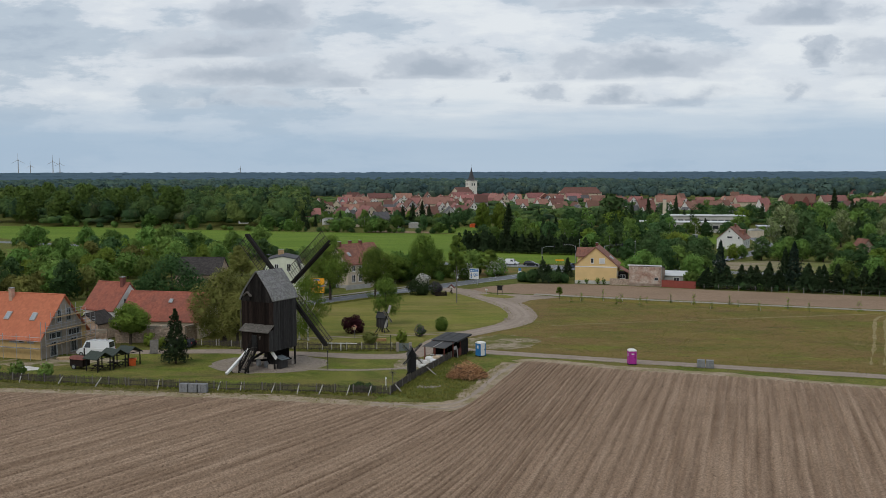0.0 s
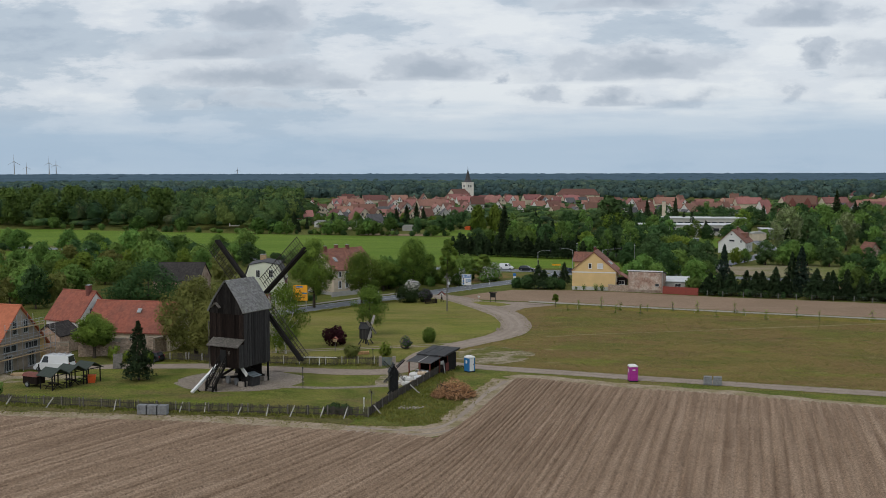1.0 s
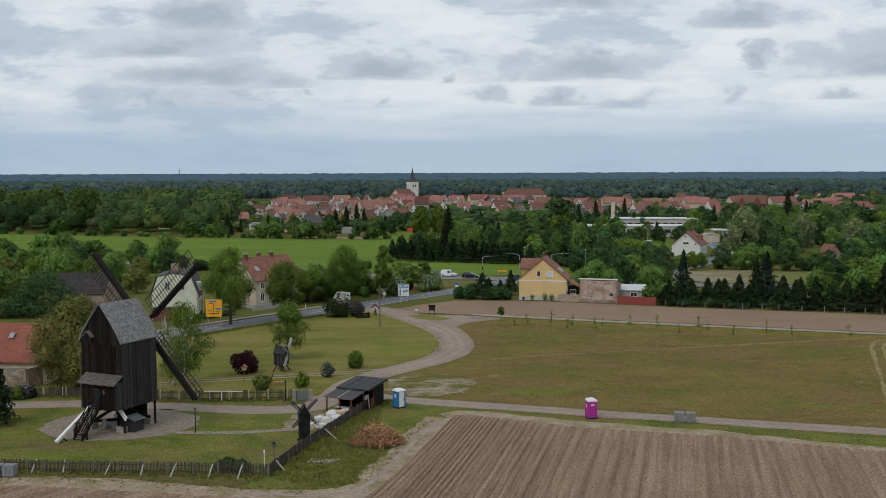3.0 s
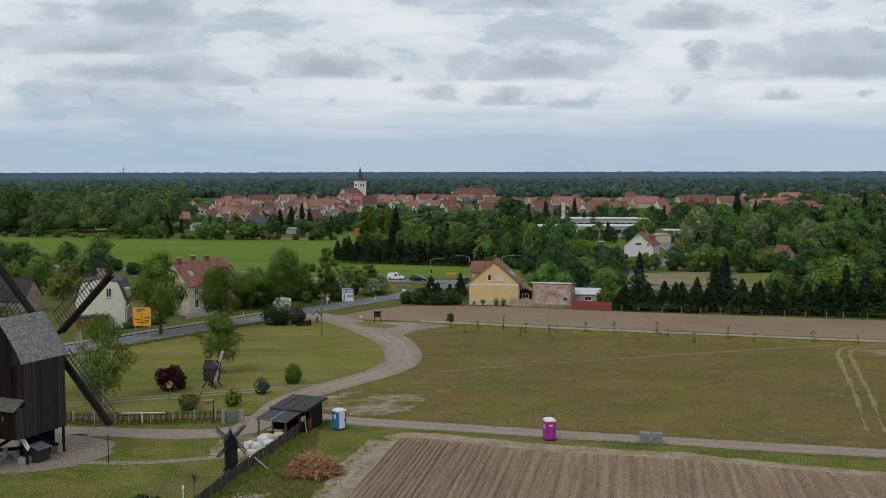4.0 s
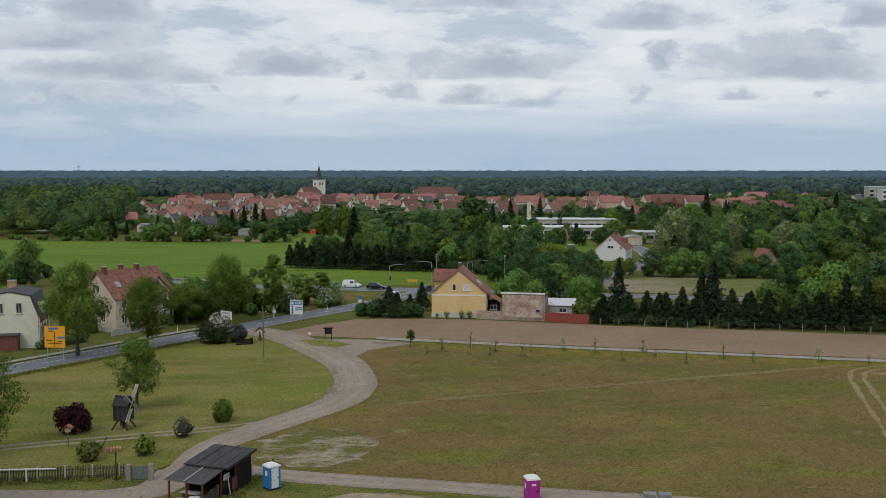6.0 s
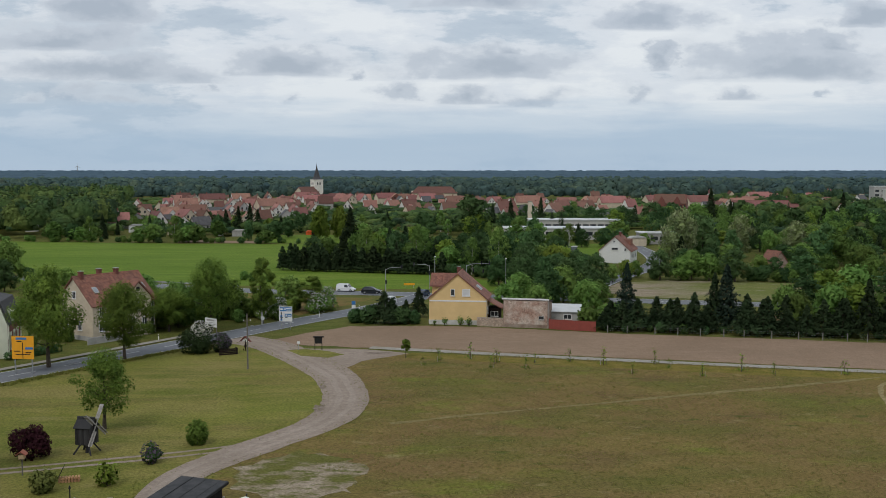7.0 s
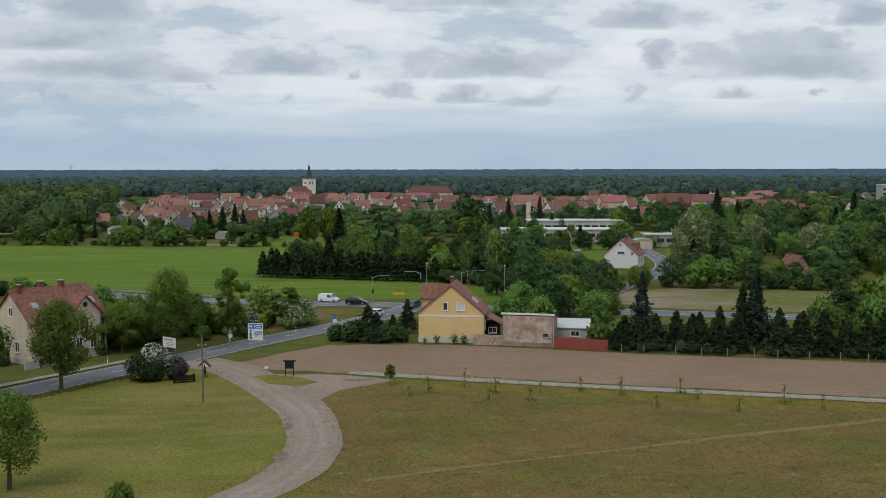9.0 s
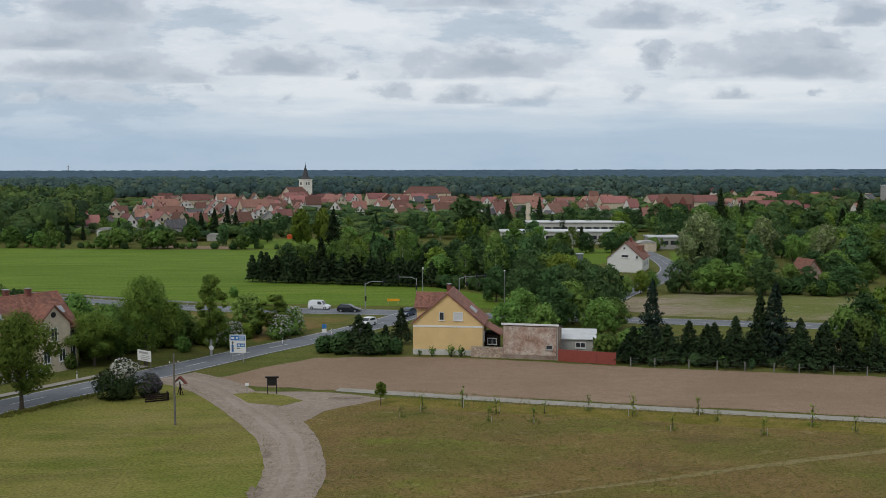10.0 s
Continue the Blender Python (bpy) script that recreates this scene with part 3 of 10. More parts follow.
def trunk_shape(rng, lobes, height, girth, base):
    s = Shape()
    lean = rng.normal(0, 0.02, 2) * height
    p0, p1, p2 = Vector((0, 0, -0.1)), Vector((lean[0] * 0.5, lean[1] * 0.5, base * 0.9)), Vector((lean[0], lean[1], height * 0.72))
    s.tube(p0, p1, girth * 1.25, girth * 0.85, 8).tube(p1, p2, girth * 0.85, girth * 0.25, 7)
    for x, y, z, r, _ in lobes[:9]:
        q = p1.lerp(p2, max(0, min(0.8, (z - base) / max(0.1, height * 0.8 - base) * 0.6)))
        s.tube(q, (x * 0.8, y * 0.8, z), girth * 0.36, girth * 0.09, 5)
    return s


PROTO, CROWNS = {}, {}


def tree(key, height, width, base, girth, n, leaf, leaves, label, seed, count=16, bark=None, hang=0.0, name="tree", lo=0.55, category="tree"):
    """A broadleaved tree to be copied from."""
    rng = np.random.default_rng(seed)
    lobes = lobes_of(rng, height, width, base, count)
    ob = tagged(new(name), label, category)
    part("trunk", trunk_shape(rng, lobes, height, girth, base), bark or M_BARK, ob)
    deep = [(x, y, z, r * 0.62, q * 0.62) for x, y, z, r, q in lobes]
    both = [crown_quads(rng, lobes, n, leaf, hang, lo)] + ([crown_quads(rng, deep, max(60, n // 14), leaf * 2.6)] if not hang else [])
    crown = part("crown", quads_mesh("crown", np.concatenate(both), leaves), leaves, ob)
    CROWNS[crown.data.name] = np.concatenate(both)
    PROTO[key] = [ob, 0]
    return ob


def conifer(key, height, width, n, leaf, needles, label, seed, bare=0.08, name="conifer", taper=0.85):
    rng = np.random.default_rng(seed)
    ob = tagged(new(name), label, "conifer")
    s = Shape().tube((0, 0, -0.1), (0, 0, height * 0.96), height * 0.016 + 0.05, 0.02, 7)
    tiers = int(height * 2.3)
    cen, outw = [], []
    for i in range(tiers):
        h = bare + (1 - bare) * (i + 0.5) / tiers
        reach = width / 2 * (1 - h) ** taper * rng.uniform(0.70, 1.18) + 0.08
        arms = max(5, int(11 * (1 - h * 0.5)))
        for k in range(arms):
            a = 6.283 * (k + rng.uniform(-0.3, 0.3)) / arms
            rr = reach * rng.uniform(0.6, 1.25)
            m = max(2, int(n / tiers / arms * (1.6 - 1.1 * h)))
            q = rng.uniform(0.2, 1, m) ** 0.7
            side = rng.normal(0, 0.14, m) * rr * (1.1 - q * 0.5)
            x, y = math.cos(a), math.sin(a)
            z = height * h + 0.04 * height * (1 - h) - q * rr * 0.26 + rng.normal(0, 0.13, m)
            cen.append(np.stack([x * q * rr - y * side, y * q * rr + x * side, z], 1))
            outw.append(np.tile((x * 0.5, y * 0.5, 0.7), (m, 1)))
        if i % 3 == 0 and h < 0.8:
            for k in range(5):
                a = 6.283 * k / 5 + i
                s.tube((0, 0, height * h), (math.cos(a) * reach * 0.8, math.sin(a) * reach * 0.8, height * h - reach * 0.2), 0.035, 0.015, 4)
    part("trunk", s, M_BARK, ob)
    quads = leaf_quads(rng, np.concatenate(cen), np.concatenate(outw), leaf, 0.0, 0.4)
    crown = part("crown", quads_mesh("crown", quads, needles), needles, ob)
    CROWNS[crown.data.name] = quads
    PROTO[key] = [ob, 0]
    return ob


def bush(key, height, width, n, leaf, leaves, label, seed, bloom=None, nbloom=0, count=9, name="bush", category="bush"):
    rng = np.random.default_rng(seed)
    lobes = [(0, 0, height * 0.45, width * 0.36, height * 0.5)]
    for i in range(count):
        a, q = rng.uniform(0, 6.283), rng.uniform(0.3, 1)
        r = width * rng.uniform(0.14, 0.24)
        lobes.append((math.cos(a) * q * (width / 2 - r), math.sin(a) * q * (width / 2 - r), height * rng.uniform(0.25, 0.85) * (1.05 - 0.35 * q), r, min(r, height * 0.3)))
    ob = tagged(new(name), label, category)
    s = Shape()
    for x, y, z, r, _ in lobes[:7]:
        s.tube((x * 0.15, y * 0.15, -0.05), (x * 0.8, y * 0.8, z), 0.05, 0.02, 5)
    part("woody_base", s, M_BARK, ob)
    quads = crown_quads(rng, lobes, n, leaf)
    crown = part("foliage", quads_mesh("foliage", quads, leaves), leaves, ob)
    CROWNS[crown.data.name] = quads
    if bloom and nbloom:
        top = [q for q in lobes if q[2] > height * 0.4] or lobes
        part("blossom", quads_mesh("blossom", crown_quads(rng, top, nbloom, leaf * 0.8, 0, 0.98), bloom), bloom, ob)
    PROTO[key] = [ob, 0]
    return ob


def plant(key, x, y, s=1.0, sz=None, rz=None, label="", group="", z=0.0):
    """Puts the plant of that kind down, the first time itself, then copies."""
    slot = PROTO[key + "_far" if y > 425 and key + "_far" in PROTO else key]
    rz = (x * 37.7 + y * 91.3) % 360 if rz is None else rz
    m = at(x, y, rz, s, sz, z)
    if slot[1] == 0:
        ob = placed(slot[0], m)
    else:
        keep = slot[0].matrix_basis.copy()
        slot[0].matrix_basis = Matrix.Identity(4)
        ob = copy_thing(slot[0], m)
        slot[0].matrix_basis = keep
    slot[1] += 1
    return tagged(ob, label, "", group)


# ---- ground ----
def structure(name, me, label, category, kind="structure"):
    return tagged(new(name, me), label, category, "", kind)


def ground_sheet():
    """One sheet to the horizon, which rises gently to a far wooded ridge."""
    radii = [0, 30, 60, 100, 150, 220, 320, 450, 650, 900, 1250, 1700, 2200, 2800, 3300, 3800, 4300, 4700, 4950]
    n = 96
    verts, faces = [(0, 0, 0)], []
    for r in radii[1:]:
        t = max(0.0, min(1.0, (r - 2400) / 2300))
        verts += [(r * math.sin(6.28319 * i / n), r * math.cos(6.28319 * i / n), 17 * t * t * (3 - 2 * t)) for i in range(n)]
    faces += [(0, 1 + (i + 1) % n, 1 + i) for i in range(n)]
    for k in range(len(radii) - 2):
        a, b = 1 + k * n, 1 + (k + 1) * n
        faces += [(a + i, a + (i + 1) % n, b + (i + 1) % n, b + i) for i in range(n)]
    structure("ground", Shape().add(verts, faces).mesh("ground", M_GROUND), "rough grass land reaching to the wooded horizon", "ground")


def smooth_line(pts, step=2.0):
    """A flowing line through a few plan points (Catmull-Rom)."""
    P = [Vector((*p, 0)) for p in pts]
    P = [2 * P[0] - P[1]] + P + [2 * P[-1] - P[-2]]
    out = []
    for i in range(1, len(P) - 2):
        k = max(2, int((P[i + 1] - P[i]).length / step))
        for j in range(k):
            t = j / k
            out.append(0.5 * (2 * P[i] + (P[i + 1] - P[i - 1]) * t + (2 * P[i - 1] - 5 * P[i] + 4 * P[i + 1] - P[i + 2]) * t * t + (3 * P[i] - P[i - 1] - 3 * P[i + 1] + P[i + 2]) * t ** 3))
    out.append(P[-2])
    return out


def ribbon(pts, widths, z, wobble=0.0, seed=0, shift=0.0, step=2.0, dash=None):
    """A strip along a flowing line; widths: one, or one for each end."""
    rng = random.Random(seed)
    line = smooth_line(pts, step)
    w0, w1 = widths if isinstance(widths, tuple) else (widths, widths)
    s, rows, gone, sway = Shape(), [], 0.0, [0.0, 0.0]
    for i, p in enumerate(line):
        d = (line[min(i + 1, len(line) - 1)] - line[max(i - 1, 0)]).normalized()
        side = Vector((d.y, -d.x, 0))
        w = (w0 + (w1 - w0) * i / (len(line) - 1)) / 2
        sway = [s_ * 0.72 + rng.uniform(-wobble, wobble) * 0.62 for s_ in sway]
        a, b = w + sway[0], w + sway[1]
        rows.append((p + side * (shift - a) + Vector((0, 0, z)), p + side * (shift + b) + Vector((0, 0, z))))
    for i in range(len(rows) - 1):
        gone += (line[i + 1] - line[i]).length
        if dash and gone % (dash[0] + dash[1]) > dash[0]:
            continue
        s.add([rows[i][0], rows[i][1], rows[i + 1][1], rows[i + 1][0]], [(0, 1, 2, 3)])
    return s


def patch(pts, z, wobble=0.5, seed=1, step=2.5, closed_smooth=False):
    """A piece of ground with a slightly uneven edge."""
    rng = random.Random(seed)
    edge = []
    for i, p in enumerate(pts):
        q = pts[(i + 1) % len(pts)]
        a, b = Vector((*p, z)), Vector((*q, z))
        k = max(1, int((b - a).length / step)) if wobble else 1
        for j in range(k):
            c = a.lerp(b, j / k)
            if wobble:
                c += Vector((rng.uniform(-wobble, wobble), rng.uniform(-wobble, wobble), 0))
            edge.append(c)
    return Shape().add(edge, [tuple(range(len(edge)))])


def disc(cx, cy, rx, ry, z, seed=0, rough=0.12, n=40):
    rng = random.Random(seed)
    return [(cx + math.cos(6.28319 * i / n) * rx * (1 + rng.uniform(-rough, rough)), cy + math.sin(6.28319 * i / n) * ry * (1 + rng.uniform(-rough, rough))) for i in range(n)]


ground_sheet()

# fields and lawns
structure("meadow", patch([(-15, 150), (-8, 140), (48, 125), (150, 96), (190, 160), (64, 195), (31, 206.5), (0, 214), (-3, 205), (0, 186), (-3, 170), (-12, 157)], 0.02, 0.8, 3).mesh("meadow", M_MEADOW), "dry olive-brown meadow of short grass", "meadow")
structure("mill_lawn", patch([(-90, 112), (-68, 109.5), (-38, 106), (-13, 100), (-3, 104), (-0.5, 124), (2, 131), (48, 115), (110, 97), (111, 104), (48.5, 123.4), (5, 137), (-4, 141), (-15, 143), (-18, 143), (-60, 143), (-95, 135)], 0.025, 0.4, 4).mesh("mill_lawn", M_MILLLAWN), "mown green lawn round the old windmill", "lawn")
structure("lane_lawn", patch([(-60, 143), (-19, 143), (-15.5, 149), (-12, 156), (-6, 163), (-1.5, 171), (-0.5, 183), (-2.5, 196), (-7, 208), (-15, 221), (-20, 226), (-26.5, 217.5), (-34, 207.5), (-49, 188), (-62, 172)], 0.03, 0.4, 5).mesh("lane_lawn", M_LAWN), "mown lawn beside the dirt lane", "lawn")
structure("crop_field", patch([(-330, 470), (-200, 395), (-75, 334), (-28, 306), (16, 296), (40, 288), (36, 312), (22, 332), (26, 360), (20, 432), (-24, 448), (-60, 452), (-122, 467), (-240, 505), (-360, 520)], 0.03, 1.0, 6, 6).mesh("crop_field", M_CROP), "bright green field of young crop", "field")
structure("far_meadow", patch([(28, 440), (30, 372), (70, 372), (110, 430), (60, 455)], 0.02, 1.0, 6, 6).mesh("far_meadow", M_CROP), "green mown meadow behind the trees", "meadow")
structure("paddock", patch([(96, 371), (112, 366), (128, 420), (112, 424)], 0.03, 0.6, 6, 6).mesh("paddock", M_CROP), "bright green paddock beside the white house", "meadow")
structure("west_meadow", patch([(-190, 345), (-120, 300), (-88, 290), (-84, 300), (-110, 325), (-180, 375)], 0.02, 1.0, 6, 6).mesh("west_meadow", M_CROP), "green meadow between hedges", "meadow")
structure("harrowed_field", patch([(-13.5, 226), (-5, 235), (0, 239.6), (13.3, 239.6), (27, 236), (43, 228.9), (76.4, 218.2), (160, 193), (150, 166), (64, 197.5), (31, 208.8), (0, 218), (-8, 221)], 0.035, 0.5, 7).mesh("harrowed_field", M_BARE), "smooth brown harrowed field", "field")
structure("fallow_field", patch([(56, 291), (64, 277), (100, 265), (190, 238), (220, 270), (125, 296), (80, 309), (66, 305)], 0.03, 1.0, 8, 4).mesh("fallow_field", M_FALLOW), "fallow strip with stubble and green weeds", "field")
structure("verge_triangle", patch([(-10, 254), (5, 279), (-28, 292)], 0.03, 0.4, 9).mesh("verge_triangle", M_MEADOW), "dry grass verge between two roads", "verge")

mat_pale_rut = mat("dry_rut", (0.270, 0.212, 0.100), (0.195, 0.158, 0.060), 0.9, 0.95, 0.5, detail=10, grain=0.35, gscale=2.6)
# lanes and roads
LANE = [(-19, 228), (-12.5, 220.8), (-6.9, 209), (-2.1, 197), (-0.35, 187.5), (-0.05, 181), (-0.8, 175), (-3.0, 169), (-7.3, 162.6), (-12.0, 156.0), (-14.6, 150.6), (-15.5, 145), (-16.5, 141)]
structure("dirt_lane", ribbon(LANE, (7.4, 4.2), 0.05, 0.22, 1, 0, 1.2).mesh("dirt_lane", M_DIRT), "sandy dirt lane with worn wheel tracks", "lane")
structure("mill_lane", ribbon([(-16.2, 143.5), (-17.8, 137.8), (-23.5, 136.2), (-33, 137.6), (-46, 139.5), (-58, 138.5), (-75, 137)], (4.2, 2.8), 0.045, 0.25, 2, 0, 1.5).mesh("mill_lane", M_DIRT), "sandy lane behind the windmill to the farm", "lane")
structure("lane_fork", patch([(-9.5, 217.5), (-4, 217.3), (3, 216), (9, 212), (6, 209.5), (2, 206), (-1, 200), (-4.5, 204), (-9, 211)], 0.04, 0.3, 3).mesh("lane_fork", M_DIRT), "trodden sandy fork of the lane", "lane")
structure("grass_island", patch([(-9.6, 216.2), (-7, 211), (-3, 209.3), (-0.6, 211.6), (-3.2, 215), (-7, 216.8)], 0.06, 0.15, 3, 1.2).mesh("grass_island", M_LAWN), "small grass island in the lane fork", "lawn")
structure("field_track", ribbon([(-15.5, 146.5), (-6.4, 141.2), (4.8, 137.7), (14.6, 134.6), (27, 131), (48.5, 124.8), (100, 110), (160, 94)], (3.4, 2.6), 0.04, 0.2, 3).mesh("field_track", M_DIRT), "pale sandy track along the ploughed field", "track")
structure("field_path", ribbon([(3.4, 217.6), (10.6, 214.7), (30.4, 207.2), (64, 195.7), (120, 177), (170, 161)], 2.1, 0.055, 0.06, 4).mesh("field_path", M_CONC), "pale concrete path along the harrowed field", "path")
structure("field_margin", ribbon([(-110, 114), (-68, 109.6), (-38, 107.3), (-20, 104.4), (-12.5, 103.0), (-8.4, 105.4), (-6.2, 112), (-3.9, 122), (-1.2, 132.0)], (1.4, 5.6), 0.05, 0.55, 5, 0, 0.8).mesh("field_margin", M_MARGIN), "bare sandy margin round the ploughed field", "track")
structure("field_margin_right", ribbon([(-1.5, 132.5), (2, 133.6), (13.2, 129), (28, 124.6), (46, 117.4), (100, 101)], (3.4, 1.4), 0.055, 0.4, 5, 0, 1.0).mesh("field_margin", M_MARGIN), "bare sandy margin round the ploughed field", "track")
for off in (-0.75, 0.75):
    structure("cart_track", ribbon([(-46, 149), (-35, 153.2), (-24.3, 156.2), (-15.3, 158.9), (-7, 162)], 0.55, 0.045, 0.1, 6, off).mesh("cart_track", M_DIRT), "worn wheel rut across the lawn", "track")
for off in (-0.9, 0.9):
    structure("cart_track", ribbon([(92, 189), (80, 187.2), (72.5, 185.2), (68.6, 180.5), (65.0, 171), (60.4, 158), (55.2, 144.2), (52.6, 137.6), (51.0, 133.2)], (0.7, 0.5), 0.04, 0.20, 7, off, 1.0).mesh("cart_track", mat_pale_rut), "worn wheel rut across the dry meadow", "track")
mat_trodden = mat("trodden_grass", (0.222, 0.176, 0.072), (0.160, 0.130, 0.042), 0.9, 0.95, 0.5, detail=10, grain=0.35, gscale=2.6)
structure("dry_strip", ribbon([(9, 210.6), (30.4, 203.2), (64, 191.6), (110, 176), (165, 158)], (4.6, 5.2), 0.032, 0.5, 9, 0, 1.0).mesh("dry_strip", mat("yellowed_grass", (0.205, 0.156, 0.046), (0.146, 0.124, 0.026), 0.5, 0.95, 0.6, c=(0.120, 0.112, 0.020), cscale=0.25, cfac=0.8, detail=12, grain=0.6, gscale=4.0, spec=0.04)), "yellowed dry grass strip between the saplings", "verge")
structure("foot_path", ribbon([(5, 169.3), (20, 174), (38.5, 179.3), (64.3, 186.5), (72, 189)], 0.9, 0.038, 0.4, 8).mesh("foot_path", mat_trodden), "faint trodden line through the meadow", "track")
structure("sand_patch", patch(disc(-3.8, 150.8, 6.0, 7.4, 0, 5, 0.16, 34), 0.034, 0).mesh("sand_patch", M_SAND), "worn meadow corner with bare sandy patches", "ground")
mat_damp = mat("damp_sand", (0.165, 0.130, 0.100), (0.240, 0.192, 0.154), 1.2, 0.9, 0.4, detail=10, grain=0.3, gscale=3.0, spec=0.1)
for x, y, rx, ry in ((-3.0, 188.6, 0.5, 1.3), (-3.0, 177.0, 0.8, 1.8), (4.6, 212.6, 2.2, 0.7)):
    structure("damp_patch", patch(disc(x, y, rx, ry, 0, 9, 0.34, 26), 0.062, 0).mesh("damp_patch", mat_damp), "dark damp patch in the sandy lane", "ground")
structure("soil_heap_field", patch([(71.8, 182.6), (98, 187.5), (104, 166), (79.5, 163)], 0.035, 0.4, 4).mesh("soil_heap_field", M_BARE), "patch of dug brown soil in the meadow", "field")
structure("rough_verge", patch([(-18.6, 108.0), (-13.5, 104.6), (-9.8, 106.4), (-8.6, 112), (-7.6, 118), (-9.0, 128), (-9.6, 136.6), (-9.4, 140.6), (-11.3, 134.6), (-13.5, 126.8), (-15.9, 118)], 0.036, 0.35, 4, 1.2).mesh("rough_verge", M_GROUND), "rough dark green verge outside the board fence", "verge")
for off in (-0.85, 0.85):
    structure("wheel_track", ribbon(LANE, (0.85, 0.7), 0.058, 0.14, 3, off * 0.95, 1.2).mesh("wheel_track", M_RUT), "pale packed wheel track in the sandy lane", "track")
    structure("wheel_track", ribbon([(-11, 144.2), (-6.4, 141.2), (4.8, 137.7), (14.6, 134.6), (27, 131), (48.5, 124.8), (100, 110)], (0.7, 0.6), 0.058, 0.12, 4, off, 1.2).mesh("wheel_track", M_RUT), "pale packed wheel track along the field", "track")
for off in (-0.9, 0.8):
    structure("wheel_track", ribbon([(-20, 104.4), (-12.5, 103.0), (-8.4, 105.4), (-6.2, 112), (-3.9, 122), (-1.2, 131.0)], (0.5, 0.8), 0.06, 0.12, 5, off, 1.0).mesh("wheel_track", M_RUT), "pale tyre track on the field's sandy margin", "track")
mat_browngrass = mat("brown_rough_grass", (0.110, 0.096, 0.038), (0.140, 0.116, 0.050), 0.5, 0.95, 0.6, c=(0.080, 0.084, 0.024), cscale=0.3, cfac=0.8, detail=12, grain=0.6, gscale=4.0, spec=0.04)
structure("fence_strip", ribbon([(-110, 119.4), (-72.7, 113.4), (-53.2, 110.9), (-39.6, 109.5), (-27.6, 108.7), (-19.5, 107.6)], 2.5, 0.042, 0.35, 15, 0, 1.0).mesh("fence_strip", mat_browngrass), "brown rough grass strip outside the paling fence", "verge")
structure("yard_sand", patch(disc(-17.0, 131.0, 3.0, 4.6, 0, 8, 0.12, 26), 0.037, 0).mesh("yard_sand", M_SAND), "trodden sandy ground beside the shelter", "ground")
structure("yard_earth", patch([(-78, 131.5), (-71, 133.5), (-65, 133), (-60, 131), (-62.5, 128.2), (-69, 126.6), (-76, 126), (-80, 128)], 0.034, 0.5, 12, 1.0).mesh("yard_earth", M_SAND), "worn earth and sand before the new house", "ground")
structure("mill_gravel", patch(disc(-38.2, 129.6, 8.6, 7.2, 0, 2, 0.05), 0.045, 0.25, 4, 1.0).mesh("mill_gravel", M_GRAVEL), "round grey gravel yard under the windmill", "gravel")
structure("gravel_path", ribbon([(-32, 126), (-27, 125.4), (-22, 126), (-17, 127.5)], 1.3, 0.05, 0.1, 3).mesh("gravel_path", M_GRAVEL), "narrow gravel path across the lawn", "path")

ROAD_A = [(-120, 122), (-78, 158), (-52, 191), (-37, 210.6), (-29.8, 220), (-20.1, 232.3), (-9.8, 246.2), (0.3, 258.6), (10.3, 273), (18, 287)]
ROAD_B = [(-330, 440), (-180, 372), (-75, 322.5), (-29, 298), (12, 286.5), (40, 277), (64, 269.5), (99, 258.5), (200, 228)]
ROAD_C = [(46, 275), (55, 291), (66, 312), (81, 337), (93, 363), (100, 395), (104, 430)]
for nm, line, w in (("main_road", ROAD_A, 6.6), ("bypass_road", ROAD_B, 7.4), ("side_road", ROAD_C, 6.0)):
    structure(nm, ribbon(line, w, {"main_road": 0.05, "bypass_road": 0.058, "side_road": 0.043}[nm], 0, 0, 0, 3).mesh(nm, M_ASPH), "grey asphalt country road", "road")
    structure(nm + "_centre_line", ribbon(line, 0.14, 0.068, 0, 0, 0, 1.0, (4, 5)).mesh("centre_line", M_LINE), "dashed white centre line of the road", "road marking")
    for off in (-w / 2 + 0.3, w / 2 - 0.3):
        structure(nm + "_edge_line", ribbon(line, 0.12, 0.066, 0, 0, off, 3).mesh("edge_line", M_LINE), "thin white edge line of the road", "road marking")
structure("pavement", ribbon([(-78, 158), (-52, 191), (-37, 210.6), (-29.8, 220), (-20.1, 232.3)], 1.5, 0.12, 0, 0, -5.0).mesh("pavement", M_CONC), "grey paved footway beside the road", "pavement")


# ---- ploughed field with real furrows ----
def field_edge(x):
    return np.interp(x, [-130, -68, -38, -13.8, -9.6, -7.2, -4.5, -2.5, -0.5, 1.5, 13.2, 28.2, 46, 100], [114, 108.5, 106.5, 102.4, 100.8, 106.4, 120, 130, 133.2, 133.2, 127.6, 123.4, 116.4, 100])


